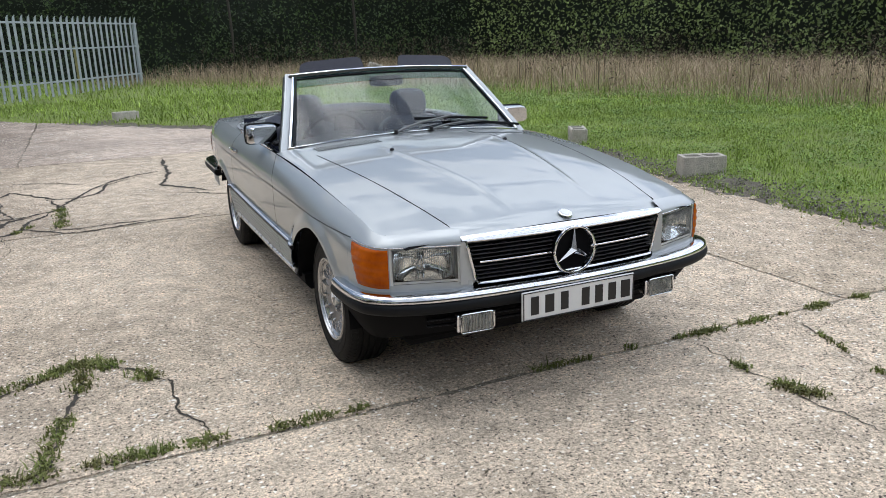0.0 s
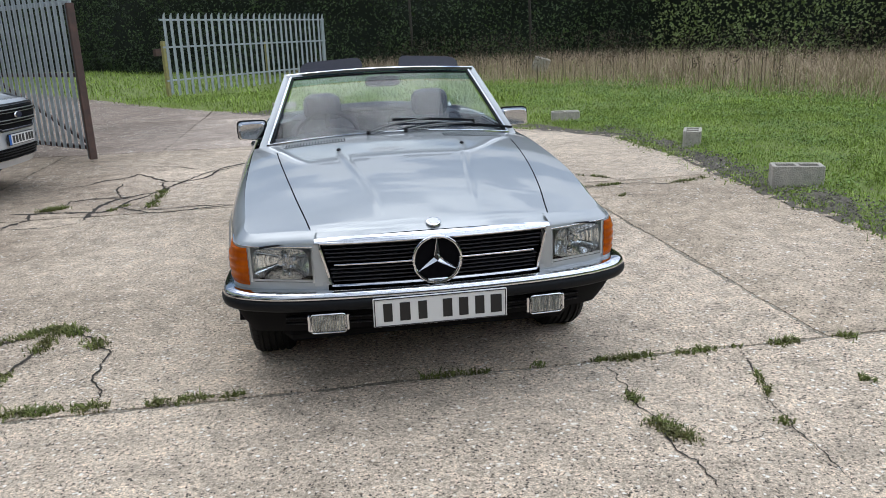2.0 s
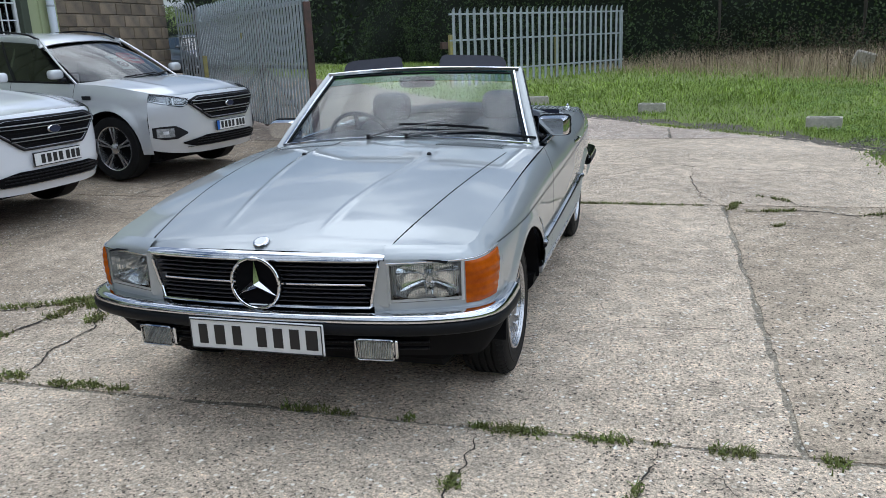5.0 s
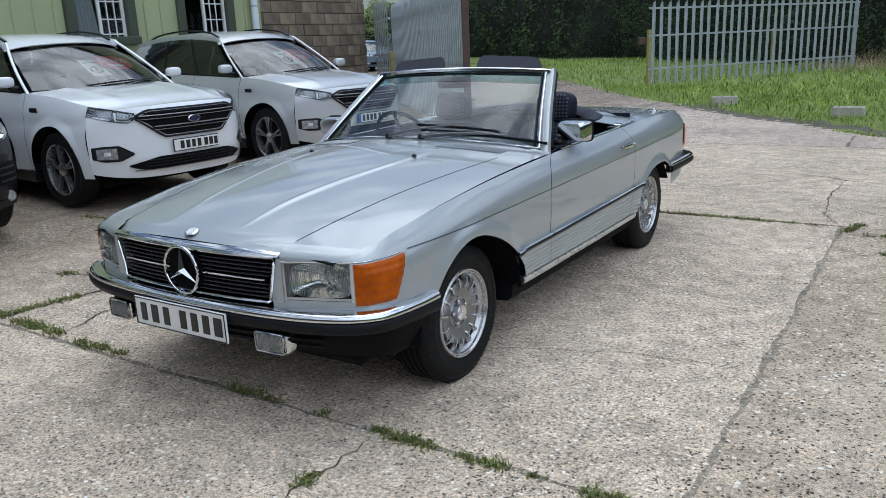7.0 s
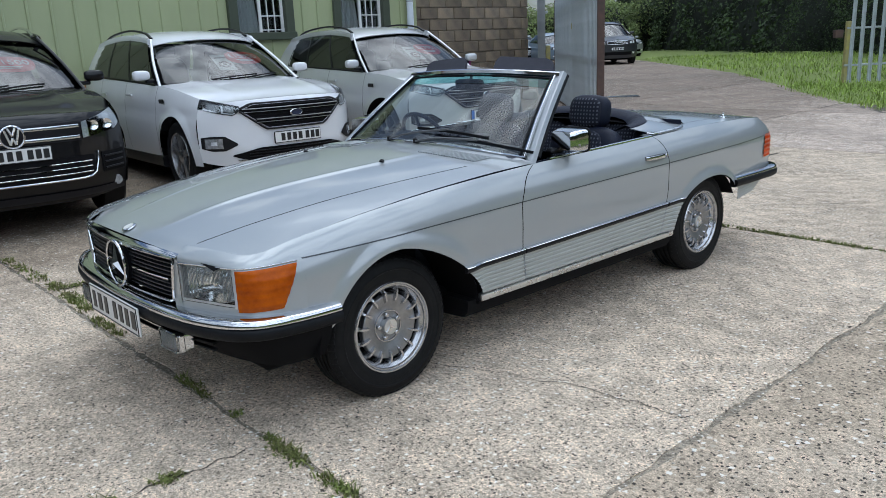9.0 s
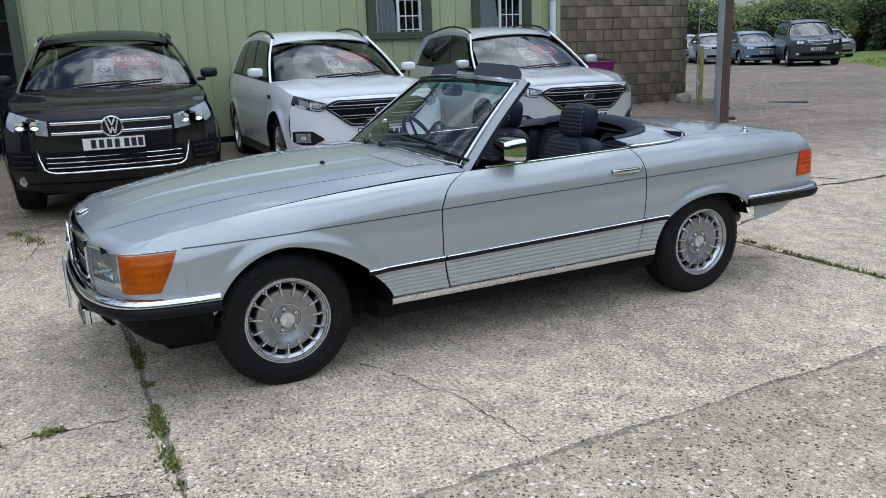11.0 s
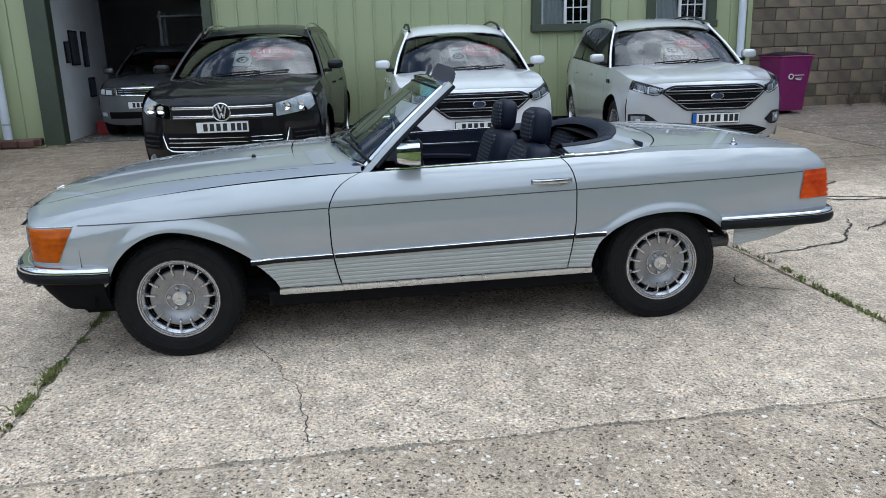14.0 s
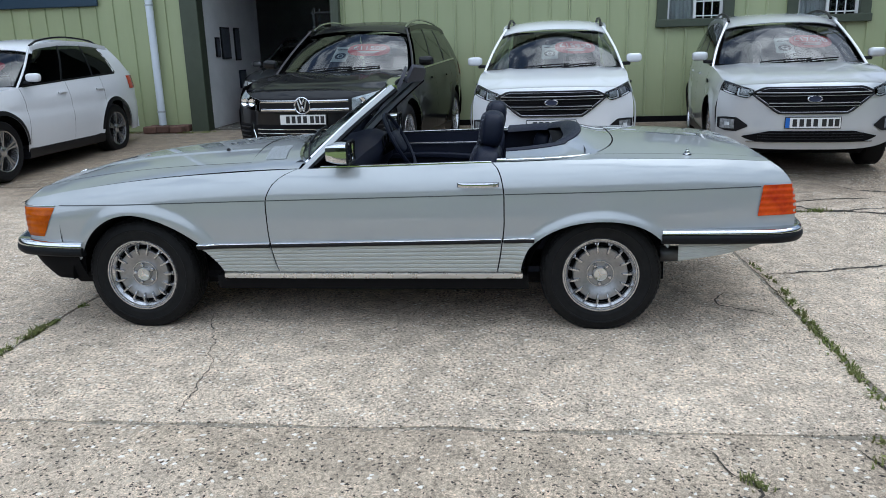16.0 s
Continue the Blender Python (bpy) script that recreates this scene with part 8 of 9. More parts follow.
def mesh_stuff(name, V, F, mat, label, category, kind="stuff", parent=None, smooth=False):
    me = bpy.data.meshes.new(name)
    me.from_pydata(V.tolist(), [], F.tolist())
    me.materials.append(mat)
    ob = new(name, me)
    ob.parent = parent
    if parent is None:
        tagged(ob, label, category, kind=kind)
    elif kind:
        tagged(ob, kind=kind)
    return ob


def leaves(P, N, size):
    """Folded diamond leaves at P, facing roughly N."""
    n = len(P)
    a = rng.normal(size=(n, 3)) * 0.75 + N
    a /= np.linalg.norm(a, axis=1)[:, None]
    t = rng.normal(size=(n, 3))
    t[:, 2] -= 0.5
    t -= a * np.sum(t * a, axis=1)[:, None]
    t /= np.linalg.norm(t, axis=1)[:, None]
    b = np.cross(a, t)
    s = size * rng.uniform(0.6, 1.35, n)[:, None]
    V = np.stack([P - t * s, P + b * s * 0.55 + a * s * 0.15, P + t * s, P - b * s * 0.55 + a * s * 0.15], 1).reshape(-1, 3)
    i = np.arange(n)[:, None] * 4
    F = np.concatenate([i + np.array([0, 1, 2]), i + np.array([0, 2, 3])])
    return V, F


def blades(P, h, w, lean, bend=0.4):
    """Tapering blades that stand at P; h is an array of heights."""
    n = len(P)
    ang = rng.uniform(0, 2 * math.pi, n)
    d = np.stack([np.cos(ang), np.sin(ang), np.zeros(n)], 1)
    sd = np.stack([-np.sin(ang), np.cos(ang), np.zeros(n)], 1)
    hz = np.array([0, 0, 1.0])
    ln = rng.normal(0, lean, n)[:, None]
    m = P + hz * (h * 0.55)[:, None] + d * ln * (h * 0.45)[:, None]
    t = P + hz * (h * rng.uniform(0.85, 1.0, n))[:, None] + d * (ln * (1 + bend * 2)) * h[:, None]
    ww = (w * rng.uniform(0.6, 1.3, n))[:, None]
    V = np.stack([P - sd * ww, P + sd * ww, m + sd * ww * 0.7, m - sd * ww * 0.7, t], 1).reshape(-1, 3)
    i = np.arange(n)[:, None] * 5
    F = np.concatenate([i + np.array([0, 1, 2]), i + np.array([0, 2, 3]), i + np.array([3, 2, 4])])
    return V, F


def gz(P):
    return np.array([ground_z(x, y) for x, y in P])


# from (18.6, 4) on the hedge is unseen, added to block low sky light
HEDGE_LINE = [(-34, 47), (-25, 41), (-16, 34.5), (-8, 28.5), (0, 23.6), (4, 22.8), (8, 22.4), (11.5, 20.6), (14, 17.5), (16, 13.5), (17.5, 10), (18.6, 4), (19, -4), (18, -13), (13, -21), (4, -25), (-7, -26)]
hd = tagged(new("hedge"), "tall dense dark green hedge and trees behind the grass", "hedge")
hp = []
for (xa, ya), (xb, yb) in zip(HEDGE_LINE[:-1], HEDGE_LINE[1:]):
    n = int(math.hypot(xb - xa, yb - ya) / 0.6)
    hp += [(xa + (xb - xa) * i / n, ya + (yb - ya) * i / n) for i in range(n)]
hp = np.array(hp + [HEDGE_LINE[-1]])
tan = np.array([hp[min(len(hp) - 1, i + 5)] - hp[max(0, i - 5)] for i in range(len(hp))])
tan /= np.linalg.norm(tan, axis=1)[:, None]
hn = np.column_stack([tan[:, 1], -tan[:, 0]])
HTOP = 6.5


def hedge_top(y):
    """The hedge is lower along the unseen stretch added behind to block light."""
    return HTOP * (0.55 + 0.45 * sstep(3, 10, y))



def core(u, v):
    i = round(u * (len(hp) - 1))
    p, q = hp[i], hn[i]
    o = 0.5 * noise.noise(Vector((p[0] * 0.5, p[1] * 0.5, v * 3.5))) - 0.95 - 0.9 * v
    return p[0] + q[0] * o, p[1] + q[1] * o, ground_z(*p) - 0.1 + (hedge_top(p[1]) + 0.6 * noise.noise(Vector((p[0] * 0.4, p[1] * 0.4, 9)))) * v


# near-black sheet stands in for the shade deep inside the hedge
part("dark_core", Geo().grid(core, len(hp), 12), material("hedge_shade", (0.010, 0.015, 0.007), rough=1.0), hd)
CH = 14
for c0 in range(0, len(hp) - 1, CH):
    c1 = min(c0 + CH, len(hp) - 1)
    mid = hp[(c0 + c1) // 2]
    dist = np.linalg.norm(mid)
    n = int((c1 - c0) * 0.6 * (120 if mid[1] < 6 else 1150 if dist < 33 else 260))
    t = rng.uniform(c0, c1, n)
    i0 = np.clip(t.astype(int), 0, len(hp) - 2)
    fr = (t - i0)[:, None]
    P2, Q2 = hp[i0] + (hp[i0 + 1] - hp[i0]) * fr, hn[i0]
    zz = rng.uniform(0, 1, n) ** 1.5 * hedge_top(mid[1])
    off = np.array([1.25 * noise.noise(Vector((p[0] * 0.5, p[1] * 0.5, z * 0.55))) + 0.45 * noise.noise(Vector((p[0] * 1.7, p[1] * 1.7, z * 1.7))) for p, z in zip(P2, zz)]) - 0.25 * zz / HTOP + rng.uniform(-0.45, 0.10, n)
    keep = off > -1.0
    P = np.column_stack([P2 + Q2 * off[:, None], np.array([ground_z(*p) for p in P2]) + zz])[keep]
    V, F = leaves(P, np.array([hn[(c0 + c1) // 2][0], hn[(c0 + c1) // 2][1], 0.5]), 0.058 if dist < 33 else 0.12)
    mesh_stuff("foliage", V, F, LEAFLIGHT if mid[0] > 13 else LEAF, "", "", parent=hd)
# far bushes behind the cars and a bank of trees across the far yard
fb = tagged(new("far_trees"), "green trees and bushes behind the far yard", "trees")
for cx, cy, r, hgt in ((-30, 40, 3.5, 3.4), (-35, 36, 4, 3.6), (-26, 46, 4, 4.6), (-40, 32, 4.5, 4.2), (-22, 50, 4.5, 5.0), (-46, 30, 5, 5.0)):
    n = 15000
    q = rng.normal(size=(n, 3))
    q /= np.linalg.norm(q, axis=1)[:, None]
    rad = np.array([1 + 0.35 * noise.noise(Vector((v[0] * 2.3 + cx, v[1] * 2.3 + cy, v[2] * 2.3))) for v in q]) * rng.uniform(0.82, 1.0, n)
    P = q * rad[:, None] * np.array([r, r, hgt * 0.62]) + np.array([cx, cy, ground_z(cx, cy) + hgt * 0.5])
    P = P[P[:, 2] > ground_z(cx, cy)]
    V, F = leaves(P, np.array([0.4, -0.4, 0.7]), 0.075)
    mesh_stuff("foliage", V, F, LEAFLIGHT, "", "", parent=fb)
    # near-black lump stands in for the shade within the crown
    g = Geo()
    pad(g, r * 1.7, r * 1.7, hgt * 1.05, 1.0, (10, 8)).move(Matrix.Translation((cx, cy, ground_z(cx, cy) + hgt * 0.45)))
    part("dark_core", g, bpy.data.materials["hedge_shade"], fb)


def verge_mask(P):
    """True where the turf lies: beyond the edge of the concrete."""
    x, y = P[:, 0], P[:, 1]
    edge_x = np.interp(y, [-16, -0.9, 0.8, 2.5, 4.2, 5.4, 6.75, 8.3, 9.65, 13.0, 17.4, 24.6, 34.5], [3.52, 3.52, 3.50, 3.64, 3.82, 3.68, 2.8, 1.15, -0.2, -3.3, -6.9, -14, -24])
    return x - edge_x


# short green grass, thickest near the yard
for count, x0, x1, y0, y1, hh, ww in ((170000, 3.2, 10.5, -1.5, 8, 0.040, 0.0035), (110000, -5, 12, 6, 16, 0.055, 0.006), (30000, -18, 4, 10, 30, 0.12, 0.012), (60000, 8, 16, -4, 15, 0.06, 0.008)):
    P = np.column_stack([rng.uniform(x0, x1, count), rng.uniform(y0, y1, count)])
    m = verge_mask(P)
    patch = np.array([noise.noise(Vector((p[0] * 0.8, p[1] * 0.8, 0))) for p in P])
    bare = np.array([noise.noise(Vector((p[0] * 2.2, p[1] * 2.2, 3))) for p in P])
    P = P[(m > -0.10 + 0.36 * rng.uniform(0, 1, count) + 0.30 * bare) & (rng.uniform(0, 1, count) < 0.75 + 0.6 * patch)]
    h = hh * rng.uniform(0.4, 1.5, len(P))
    lift = np.array([-0.015 + 0.055 * sstep(0.0, 0.5, d) + 0.05 * sstep(0.5, 4, d) for d in verge_mask(P)])
    V, F = blades(np.column_stack([P, gz(P) + lift]), h, np.full(len(P), ww), 0.55)
    mesh_stuff("short_grass", V, F, GRASS, "short uneven green grass on the verge", "grass")
# low broad-leaved clover and dock among the grass
n = 90000
P = np.column_stack([rng.uniform(3.4, 11, n), rng.uniform(-1.5, 14, n)])
m = verge_mask(P)
patch = np.array([noise.noise(Vector((p[0] * 1.6, p[1] * 1.6, 12))) for p in P])
P = P[(m > 0.15 + 0.4 * rng.uniform(0, 1, n)) & (patch > 0.02)]
lift = np.array([-0.005 + 0.055 * sstep(0.0, 0.5, d) + 0.05 * sstep(0.5, 4, d) for d in verge_mask(P)])
V, F = leaves(np.column_stack([P, gz(P) + lift + rng.uniform(0.01, 0.07, len(P))]), np.array([0, 0, 2.2]), 0.016)
mesh_stuff("clover", V, F, material("clover_leaf", (0.19, 0.30, 0.045), rough=0.65, var=0.5, scale=0.8, color2=(0.10, 0.17, 0.03), island=0.4), "low broad-leaved weeds spread through the grass", "weeds")
# tall dry grass in front of the hedge
def dry_edge(P):
    """Distance beyond the line where the long grass begins."""
    x, y = P[:, 0], P[:, 1]
    line = np.interp(x, [-2, 0.5, 4, 6.2, 8, 9.2, 10.5, 12], [22.5, 20, 15.5, 12.6, 8.0, 4.8, 0.5, -4])
    return (y - line) * np.where(x > 6, 0.45, 0.75)


for count, mat, hh, ww, lean, nm, lab in ((85000, STRAW, 0.50, 0.0042, 0.55, "dry_grass", "tall dry straw-coloured grass in front of the hedge"), (6000, GRASS, 0.36, 0.008, 0.3, "long_grass", "long green grass among the straw")):
    P = np.column_stack([rng.uniform(-1.5, 17, count), rng.uniform(-3, 23.5, count)])
    e = dry_edge(P)
    keep = (e > -1.2) & (rng.uniform(-1.2, 1.5, count) < e)
    P, e = P[keep], e[keep]
    h = hh * rng.uniform(0.45, 1.35, len(P)) * np.clip(0.55 + 0.25 * e, 0.5, 1.25)
    V, F = blades(np.column_stack([P, gz(P)]), h, np.full(len(P), ww), lean)
    mesh_stuff(nm, V, F, mat, lab, "grass")
# brown seed heads standing over the dry grass
P = np.column_stack([rng.uniform(-0.5, 16, 3600), rng.uniform(0, 23, 3600)])
e = dry_edge(P)
clump = np.array([noise.noise(Vector((p[0] * 0.45, p[1] * 0.45, 5))) for p in P])
P = P[(e > 0.6) & (clump > 0.05)]
h = rng.uniform(0.55, 1.30, len(P))
base = np.column_stack([P, gz(P)])
V, F = blades(base, h, np.full(len(P), 0.006), 0.10)
tips = base + np.column_stack([np.zeros((len(P), 2)), h * 0.93])
Q = np.repeat(tips, 14, axis=0) + rng.normal(size=(len(P) * 14, 3)) * np.array([0.05, 0.05, 0.11])
V2, F2 = leaves(Q, np.array([0, 0, 0.3]), 0.022)
mesh_stuff("seed_heads", np.concatenate([V, V2]), np.concatenate([F, F2 + len(V)]), SEEDY, "tall brown dock and sorrel seed heads over the grass", "weeds")


# single weeds by the blocks
def weed(x, y, h, lean, label, mat):
    w = thing("weed_plant", label, "weed", "weeds on the verge", at=(x, y, ground_z(x, y)))
    stems, lv = Geo(), []
    for k in range(5):
        a = 2 * math.pi * k / 5 + 0.3
        hh = h * (1 - 0.13 * k)
        pts = [Vector((0.02 * math.cos(a), 0.02 * math.sin(a), 0)), Vector((0.06 * math.cos(a) + lean * 0.3, 0.06 * math.sin(a), hh * 0.5)), Vector((0.13 * math.cos(a) + lean, 0.13 * math.sin(a), hh))]
        stems.tube(pts, lambda t: 0.004 - 0.002 * t, 5)
        for t in np.linspace(0.15, 1, 26):
            q = pts[0].lerp(pts[1], min(1, t * 2)) if t < 0.5 else pts[1].lerp(pts[2], t * 2 - 1)
            for _ in range(2):
                lv.append((q.x + random.gauss(0, 0.028), q.y + random.gauss(0, 0.028), q.z + random.gauss(0, 0.02)))
    part("stem", stems, mat, w)
    V, F = leaves(np.array(lv), np.array([0, 0, 0.6]), 0.014)
    mesh_stuff("leaf_spray", V, F, mat, "", "", parent=w)


weed(4.70, 1.75, 0.62, 0.05, "tall pale green weed standing behind the concrete block", GRASS)
weed(4.45, 1.05, 0.50, -0.04, "leafy green weed beside the concrete block", GRASS)
weed(6.2, 5.6, 0.5, -0.03, "pale green weed in the short grass", GRASS)
weed(-0.65, 11.35, 0.34, 0.03, "bushy weed beside the overgrown block", GRASS)
weed(-0.35, 11.15, 0.28, 0.03, "bushy weed at the grass edge", GRASS)
weed(-8.3, 9.5, 0.5, 0.02, "dry brown weed at the foot of the block wall", SEEDY)
weed(-8.4, 8.9, 0.35, 0.02, "dry brown weed at the foot of the block wall", SEEDY)

# ---- cracks and moss in the concrete ----
def jag(pts, step, amp, seed):
    """A wandering line through the points."""
    out = []
    for (x0, y0), (x1, y1) in zip(pts[:-1], pts[1:]):
        n = max(2, int(math.hypot(x1 - x0, y1 - y0) / step))
        for i in range(n):
            t = i / n
            out.append((x0 + (x1 - x0) * t, y0 + (y1 - y0) * t))
    out.append(pts[-1])
    return [(x + amp * noise.noise(Vector((x * 5 + seed, y * 5, seed))) + amp * 0.5 * noise.noise(Vector((x * 23, y * 23 + seed, seed))), y + amp * noise.noise(Vector((y * 5, x * 5 + seed, seed + 4))) + amp * 0.5 * noise.noise(Vector((y * 23 + seed, x * 23, seed)))) for x, y in out]


CRACKS = [
    ([(0.60, -0.93), (0.86, -0.84), (1.24, -0.69), (1.5, -0.63), (1.88, -0.61)], 0.011),
    ([(0.78, -1.82), (0.79, -2.1), (0.76, -2.3), (0.77, -2.6), (0.80, -2.95)], 0.016),
    ([(1.46, -1.83), (1.40, -2.05), (1.31, -2.32), (1.25, -2.56), (1.22, -3.0)], 0.013),
    ([(1.50, -1.92), (1.62, -1.98), (1.76, -2.27), (1.80, -2.5)], 0.006),
    ([(0.81, -2.56), (0.95, -2.63), (1.25, -2.58)], 0.008),
    ([(-2.9, -1.15), (-2.24, -0.94), (-2.07, -0.80), (-1.90, -0.68), (-1.78, -0.82), (-1.53, -1.13), (-1.54, -1.50), (-1.46, -1.66), (-1.44, -1.80)], 0.020),
    ([(-1.90, -0.68), (-1.92, -1.02), (-1.99, -1.33), (-2.02, -1.57), (-2.08, -1.80)], 0.022),
    ([(-1.33, 4.81), (-1.64, 4.52), (-1.72, 4.06), (-1.91, 3.9), (-2.13, 3.95), (-2.31, 4.23), (-2.56, 4.61), (-2.63, 4.39), (-2.87, 4.27), (-3.01, 4.0), (-3.29, 3.91)], 0.019),
    ([(-0.9, 6.18), (-0.96, 4.9), (-1.09, 4.18), (-0.83, 3.84), (-0.63, 3.51)], 0.022),
    ([(-0.99, 5.17), (-1.41, 4.92), (-1.71, 4.46), (-1.93, 3.92), (-2.1, 3.5)], 0.020),
    ([(-2.5, 2.46), (-2.34, 2.62), (-1.94, 2.26), (-1.55, 2.35), (-0.75, 2.44)], 0.013),
    ([(-2.22, 4.01), (-2.09, 3.6), (-2.12, 3.33), (-2.31, 3.21), (-2.48, 3.14), (-2.73, 3.2), (-2.89, 3.09), (-2.91, 2.9)], 0.016),
    ([(-2.3, 3.16), (-2.49, 3.05), (-2.55, 2.75), (-2.56, 2.42), (-2.53, 2.12)], 0.034),
    ([(-2.14, 3.3), (-2.3, 2.92), (-2.37, 2.63), (-2.44, 2.48), (-2.74, 2.53), (-3.01, 2.6), (-3.39, 2.61)], 0.020),
    ([(-2.07, 3.59), (-2.05, 3.05), (-2.06, 2.64), (-2.08, 2.48)], 0.018),
    ([(-1.27, 2.42), (-1.59, 2.45), (-1.85, 2.46), (-2.07, 2.45), (-2.34, 2.49)], 0.010),
    ([(-3.01, 2.6), (-3.12, 2.55), (-3.06, 2.33), (-3.16, 2.12), (-3.17, 1.99)], 0.022),
    ([(-2.63, 4.01), (-2.57, 3.56), (-2.44, 3.16)], 0.012),
    ([(-2.52, 2.1), (-2.76, 1.92), (-3.11, 1.97)], 0.007),
    ([(-2.67, 5.17), (-2.28, 5.06), (-1.79, 4.63)], 0.008),
    ([(2.03, 2.04), (2.5, 2.15), (2.85, 1.97), (3.35, 2.15)], 0.020),
    ([(1.95, 2.9), (2.18, 2.76), (2.41, 2.57), (2.57, 2.22)], 0.012),
    ([(1.10, 4.66), (1.72, 4.28), (2.2, 4.1), (3.3, 3.9)], 0.014),
    ([(1.72, 4.28), (1.70, 3.4), (1.76, 2.68), (1.9, 2.3)], 0.010),
    ([(0.2, 2.0), (0.41, 1.93), (0.6, 2.24)], 0.012),
    ([(-0.21, 2.33), (-0.25, 2.71), (-0.41, 3.18), (-1.1, 3.7)], 0.012),
    ([(1.98, 1.48), (2.2, 1.55), (2.28, 1.61), (2.7, 1.5)], 0.016),
    ([(0.10, 3.05), (0.61, 3.5), (0.99, 3.82), (1.4, 4.4)], 0.010),
    ([(-3.9, -2.5), (-3.0, -2.2), (-2.3, -2.35)], 0.010),
    ([(-3.3, 0.4), (-2.6, 0.8), (-2.4, 1.9), (-2.52, 2.69)], 0.008),
]
ck = tagged(new("cracks"), "dark hairline cracks wandering over the concrete", "crack", kind="structure")
for i, (pts, w) in enumerate(CRACKS):
    P = [(x + 0.008 * noise.noise(Vector((x * 70, y * 70, 1))), y + 0.008 * noise.noise(Vector((x * 70, y * 70, 9)))) for x, y in jag(pts, 0.018, 0.035, i * 3.7)]
    o = Geo()
    n = len(P) - 1
    for j, (x, y) in enumerate(P):
        a, b = P[max(0, j - 1)], P[min(n, j + 1)]
        dx, dy = b[0] - a[0], b[1] - a[1]
        k = math.hypot(dx, dy) or 1
        ww = w * (0.30 if pts[0][1] < 1.6 and pts[0][0] > 0 else 0.42 if pts[0][1] < 1.6 else 0.6 if pts[0][0] > 0 else 1.35) * (0.25 + 0.9 * abs(noise.noise(Vector((x * 9, y * 9, i)))) + 0.9 * abs(noise.noise(Vector((x * 45, y * 45, i))))) * min(1, 6 * min(j, n - j) / n + 0.15)
        z = ground_z(x, y) + 0.004
        o.v += [(x - dy / k * ww, y + dx / k * ww, z), (x + dy / k * ww, y - dx / k * ww, z)]
    o.f = [(2 * j, 2 * j + 1, 2 * j + 3, 2 * j + 2) for j in range(n)]
    part("crack", o, CRACK, ck, smooth=0, fix=False)

# moss and small weeds growing in joints and cracks
MOSS_RUNS = [
    ([(-3.2, -1.78), (-2.19, -1.74), (-1.73, -1.75), (-1.42, -1.76)], 900, 0.045), ([(-1.24, -1.78), (-0.84, -1.79)], 260, 0.035), ([(-0.55, -1.80), (-0.35, -1.80)], 90, 0.025), ([(-0.05, -1.81), (0.25, -1.81)], 110, 0.025), ([(0.45, -1.81), (0.6, -1.81)], 70, 0.025),
    ([(-2.6, -1.05), (-2.07, -0.80), (-1.90, -0.68), (-1.78, -0.82), (-1.60, -1.05)], 900, 0.050), ([(-1.90, -0.68), (-1.92, -1.02), (-1.99, -1.33), (-2.06, -1.72)], 600, 0.045),
    ([(0.75, -1.82), (1.05, -1.83)], 260, 0.032), ([(1.12, -1.83), (1.46, -1.83)], 160, 0.025), ([(1.62, -1.83), (2.05, -1.84)], 330, 0.035), ([(2.2, -1.85), (2.9, -1.85)], 220, 0.03),
    ([(0.76, -2.18), (0.77, -2.26)], 70, 0.03), ([(0.76, -2.42), (0.84, -2.58)], 260, 0.045), ([(1.38, -2.1), (1.31, -2.32)], 70, 0.022), ([(1.25, -2.52), (1.24, -2.66)], 110, 0.03), ([(1.76, -2.22), (1.79, -2.3)], 70, 0.03),
    ([(0.1, 2.36), (0.6, 2.32), (1.17, 2.30), (1.75, 2.27)], 620, 0.028), ([(-0.6, 2.34), (0.1, 2.36)], 120, 0.02), ([(1.95, 2.1), (2.03, 2.4)], 160, 0.04), ([(2.0, 1.45), (2.02, 1.54)], 90, 0.035), ([(2.22, 1.56), (2.30, 1.62)], 60, 0.03),
    ([(2.1, 2.06), (2.45, 2.14)], 160, 0.04), ([(2.9, 1.98), (3.35, 2.15)], 220, 0.05), ([(2.25, 2.70), (2.45, 2.5)], 100, 0.04), ([(-3.04, 2.68), (-2.89, 2.80)], 420, 0.06), ([(-2.07, 3.40), (-2.05, 3.05), (-2.06, 2.53)], 420, 0.055), ([(-2.3, 2.72), (-2.4, 2.48)], 120, 0.04),
    ([(-3.6, -2.4), (-3.0, -2.2)], 240, 0.08), ([(-4.4, -1.9), (-3.6, -1.85)], 200, 0.07), ([(-4.2, 0.2), (-3.6, 0.3)], 120, 0.06), ([(-8.1, -4.95), (-8.15, -4.3)], 260, 0.08), ([(-8.2, -6.4), (-8.2, -5.6)], 220, 0.08),
    ([(3.62, 0.4), (3.72, 2.4)], 420, 0.20), ([(3.55, -0.9), (3.6, 0.2)], 300, 0.20), ([(3.8, 3.2), (3.75, 5.2)], 420, 0.20), ([(2.9, 6.5), (1.2, 8.1)], 420, 0.10),
]


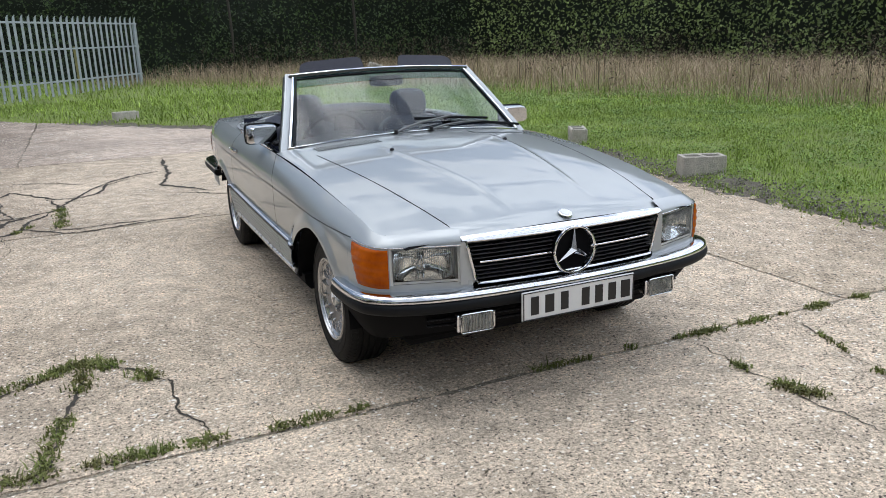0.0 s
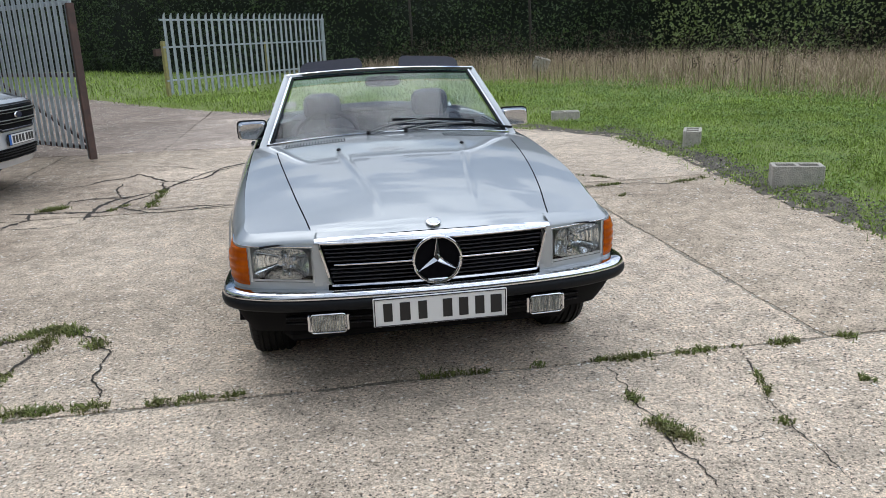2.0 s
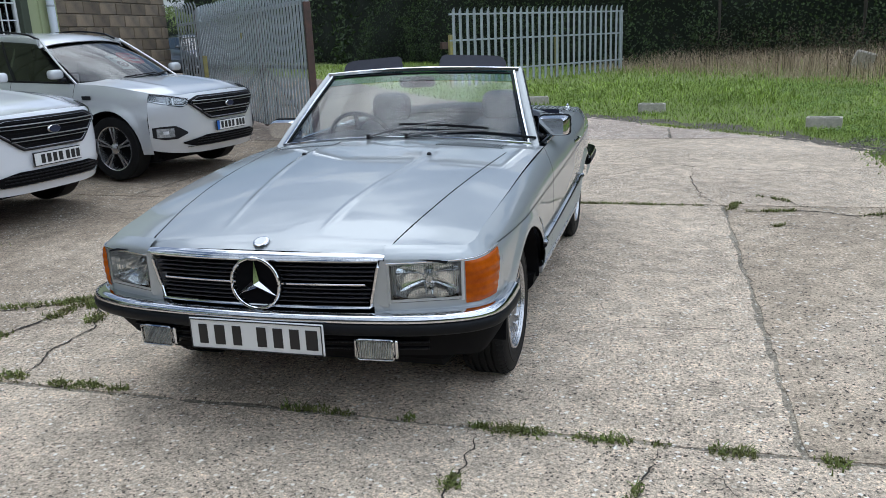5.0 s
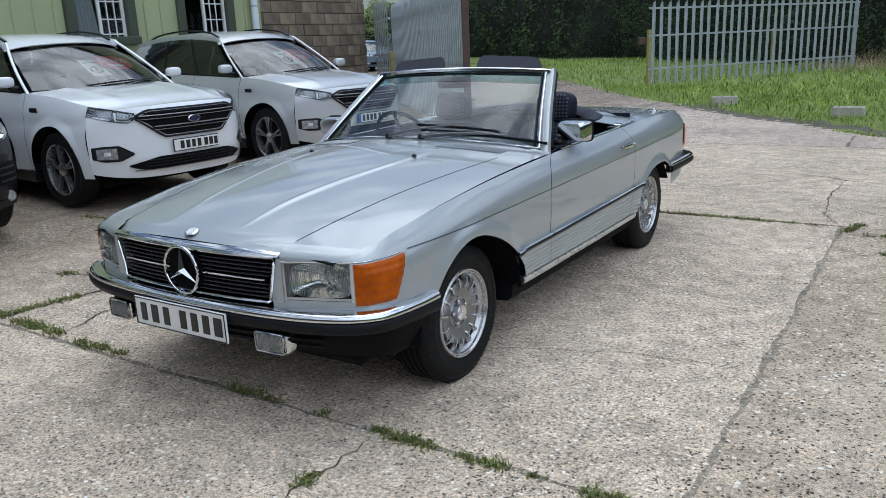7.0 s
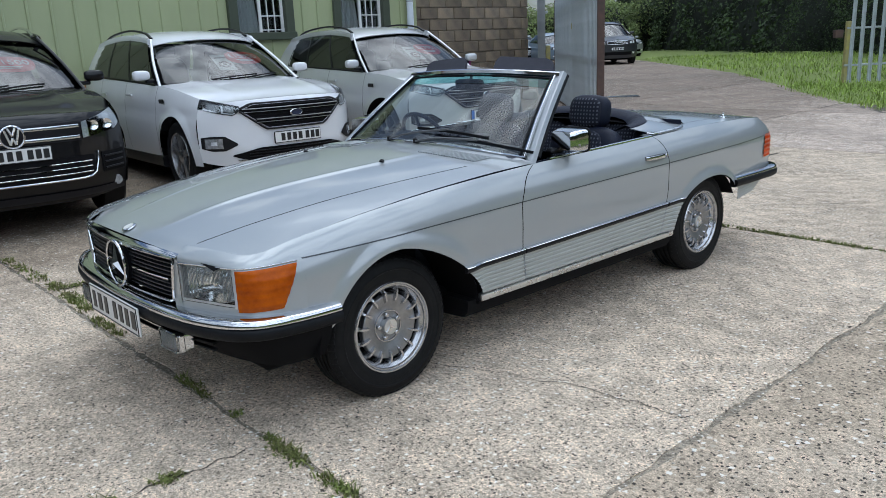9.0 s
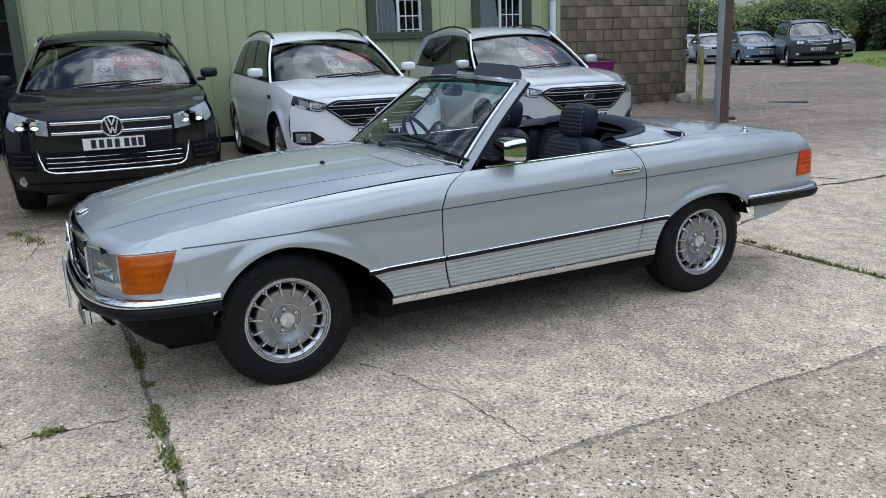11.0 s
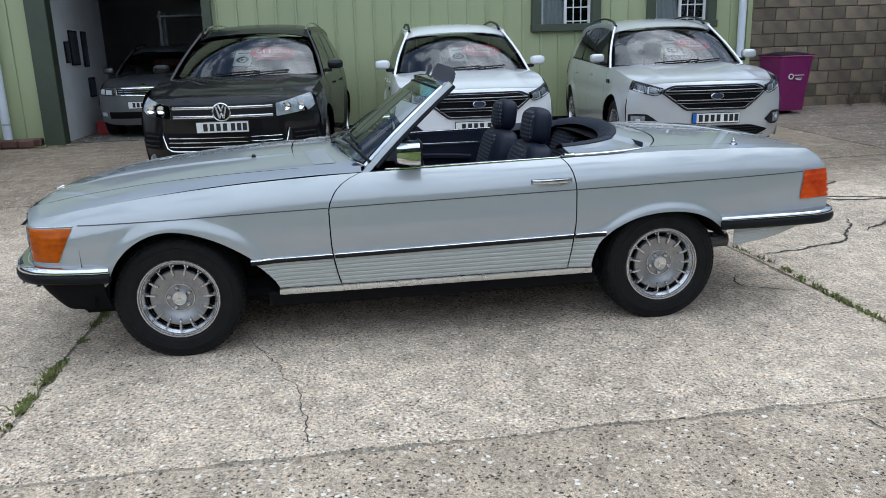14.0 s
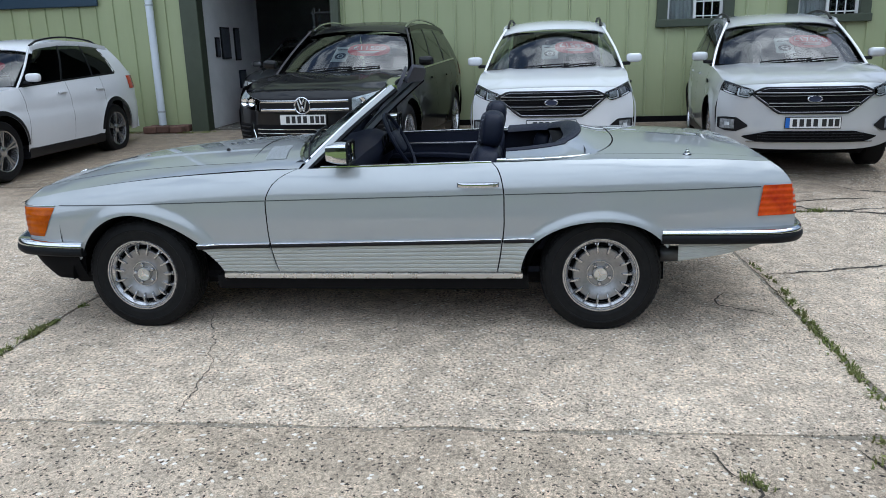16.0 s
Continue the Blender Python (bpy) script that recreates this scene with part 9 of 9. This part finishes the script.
def growth(runs, name, mat, label, category):
    allV, allF, nv = [], [], 0
    for pts, count, spread in runs:
        seg = rng.integers(0, len(pts) - 1, count)
        t = rng.uniform(0, 1, count)
        A, B = np.array(pts)[seg], np.array(pts)[seg + 1]
        P = A + (B - A) * t[:, None]
        dens = np.array([noise.noise(Vector((p[0] * 7, p[1] * 7, 2))) for p in P])
        P = P[dens > -0.18]
        P = P + rng.normal(size=P.shape) * spread * 0.55
        h = rng.uniform(0.008, 0.032, len(P)) * (1 + spread * 8)
        V, F = blades(np.column_stack([P, gz(P) - 0.004]), h, np.full(len(P), 0.0035), 0.55)
        V2, F2 = leaves(np.column_stack([P, gz(P) + rng.uniform(0.0, 0.014, len(P))]), np.array([0, 0, 1.0]), 0.008 + spread * 0.035)
        for v, f in ((V, F), (V2, F2)):
            allV.append(v)
            allF.append(f + nv)
            nv += len(v)
    mesh_stuff(name, np.concatenate(allV), np.concatenate(allF), mat, label, category)


growth([r for r in MOSS_RUNS if r[2] < 0.10], "joint_moss", MOSS, "green moss and tiny weeds growing in the concrete joints", "moss")
growth([(p, n * 2, w) for p, n, w in MOSS_RUNS if w >= 0.10], "edge_weeds", GRASS, "low straggling weeds creeping over the concrete edge", "weeds")

# loose grit and stones along the verge
n = 3400
P = np.column_stack([rng.normal(3.72, 0.16, n), rng.uniform(-2.0, 6.2, n)])
P = P[verge_mask(P) > -0.06 + 0.10 * rng.uniform(0, 1, n) ** 3]
V, F = [], []
for i, (x, y) in enumerate(P):
    s = rng.uniform(0.003, 0.016)
    q = rng.normal(size=(6, 3)) * 0.25 + np.array([[1, 0, 0], [-1, 0, 0], [0, 1, 0], [0, -1, 0], [0, 0, 0.7], [0, 0, -0.4]])
    V.append(q * s + np.array([x, y, ground_z(x, y) + 0.008 + 0.05 * sstep(0.0, 0.5, x - 3.45)]))
    F.append(np.array([[0, 2, 4], [2, 1, 4], [1, 3, 4], [3, 0, 4], [2, 0, 5], [1, 2, 5], [3, 1, 5], [0, 3, 5]]) + 6 * i)
mesh_stuff("loose_grit", np.concatenate(V), np.concatenate(F), GRIT, "loose stones and grit along the verge", "gravel")
# fallen leaves and chips on the concrete
n = 420
P = np.column_stack([rng.uniform(-4, 3.3, n), rng.uniform(-4.2, 6.5, n)])
V, F = leaves(np.column_stack([P, gz(P) + 0.009]), np.array([0, 0, 3.0]), 0.009)
mesh_stuff("leaf_litter", V, F, SEEDY, "scattered dead leaves and chips on the concrete", "leaves")

# ---- concrete slabs ----
yard = tagged(new("yard"), "worn pale concrete yard laid in large slabs", "yard", kind="structure")
XS = [-13.5, -10.6, -6.45, -2.6, 1.5, 4.4]
YS = [-14.2, -10.1, -5.95, -1.82, 2.31, 6.48, 10.6, 14.7, 18.9, 23.1, 27.3, 31.5, 35.7]


def drive_left(y):
    return np.interp(y, [-20, 6.5, 10.0, 22, 45], [-8.6, -8.6, -8.8, -26, -60])


def slab(x0, x1, y0, y1, mat):
    step = 0.055 if -6 < y0 < 6 and x1 > -4 else 0.20
    nx, ny = max(4, int((x1 - x0) / step)), max(4, int((y1 - y0) / step))
    def f(u, v):
        x, y = x0 + (x1 - x0) * u, y0 + (y1 - y0) * v
        e = min(u, 1 - u) * (x1 - x0), min(v, 1 - v) * (y1 - y0)
        gap = 0.009
        if e[0] < 1e-6:
            x += (gap if u < 0.5 else -gap) * (1.0 + 1.6 * abs(noise.noise(Vector((y * 4.5, x, 1.5))))) + 0.016 * noise.noise(Vector((y * 2.6, round(x0 if u < 0.5 else x1, 2), 3))) + 0.014 * noise.noise(Vector((y * 11, x0, 5))) + 0.012 * noise.noise(Vector((y * 31, x0, 2)))
        if e[1] < 1e-6:
            y += (gap if v < 0.5 else -gap) * (1.0 + 1.6 * abs(noise.noise(Vector((x * 4.5, y, 2.5))))) + 0.016 * noise.noise(Vector((x * 2.6, round(y0 if v < 0.5 else y1, 2), 8))) + 0.014 * noise.noise(Vector((x * 11, y0, 7))) + 0.012 * noise.noise(Vector((x * 31, y0, 4)))
        return x, y, ground_z(x, y) + 0.0025 * noise.noise(Vector((x * 0.9, y * 0.9, 6)))
    g = Geo().grid(f, nx + 1, ny + 1)
    # edges go down into the joint
    ring = [i * (ny + 1) for i in range(nx + 1)] + [nx * (ny + 1) + j for j in range(1, ny + 1)] + [i * (ny + 1) + ny for i in range(nx - 1, -1, -1)] + [j for j in range(ny - 1, 0, -1)]
    o = len(g.v)
    g.v += [(g.v[i][0], g.v[i][1], g.v[i][2] - 0.04) for i in ring]
    k = len(ring)
    g.f += [(ring[i], ring[(i + 1) % k], o + (i + 1) % k, o + i) for i in range(k)]
    return part("concrete_slab", g, mat, yard, smooth=40)


def slab_wanted(x0, x1, y0, y1):
    ym = (y0 + y1) / 2
    edge = np.interp(y0, [-16, 5.4, 9.65, 17.4, 24.6, 36], [3.6, 3.6, -0.2, -6.9, -14, -25.5])
    return x0 < edge + 0.2 and x1 > drive_left(y1) and not (x1 < -8.5 and y0 < 6)


for j in range(len(YS) - 1):
    xs = [-8.4, -3.7, 4.4] if j < 3 else [-8.4, -6.45, 1.92, 6.1] if j == 3 else [-8.4, -3.9, 4.4] if j < 5 else XS if j < 6 else [-44, -38, -33.9, -29.7, -25.6, -21.4, -17.3] + XS
    for i in range(len(xs) - 1):
        if slab_wanted(xs[i], xs[i + 1], YS[j], YS[j + 1]):
            slab(max(xs[i], -8.38) if YS[j + 1] < 6.5 else xs[i], xs[i + 1], YS[j], YS[j + 1], (COARSE if j == 3 and xs[i] > 1 else CONCRETE) if j < 5 else DRIVE)
g = Geo()
g.grid(lambda u, v: (lambda x, y: (x, y, ground_z(x, y) - 0.005))(-8.45 + 12.2 * u, -14 + 24.6 * v), 50, 60)
setting("joint_bed", g, JOINT, "dark earth in the joints between the slabs", 60)

# blocks of the wall, course by course
g0 = Geo().box((0, 0, 0), (0.12, 0.438, 0.213), 0.009)
me = g0.mesh("block", BLOCKM, 30)
for c in range(14):
    y = 6.88
    first = 0.22 if c % 2 else 0.44
    while y < 10.40:
        w = min(first if y == 6.88 else 0.45, 10.48 - y)
        p = new("block", me)
        p.parent = bw
        p.matrix_basis = pose(-8.845 + random.uniform(-0.007, 0.007), y + w / 2, 0.145 + 0.11 + 0.225 * c, 0, 0, random.uniform(-0.5, 0.5)) @ Matrix.Diagonal((1, (w - 0.011) / 0.438, 1, 1))
        y += w
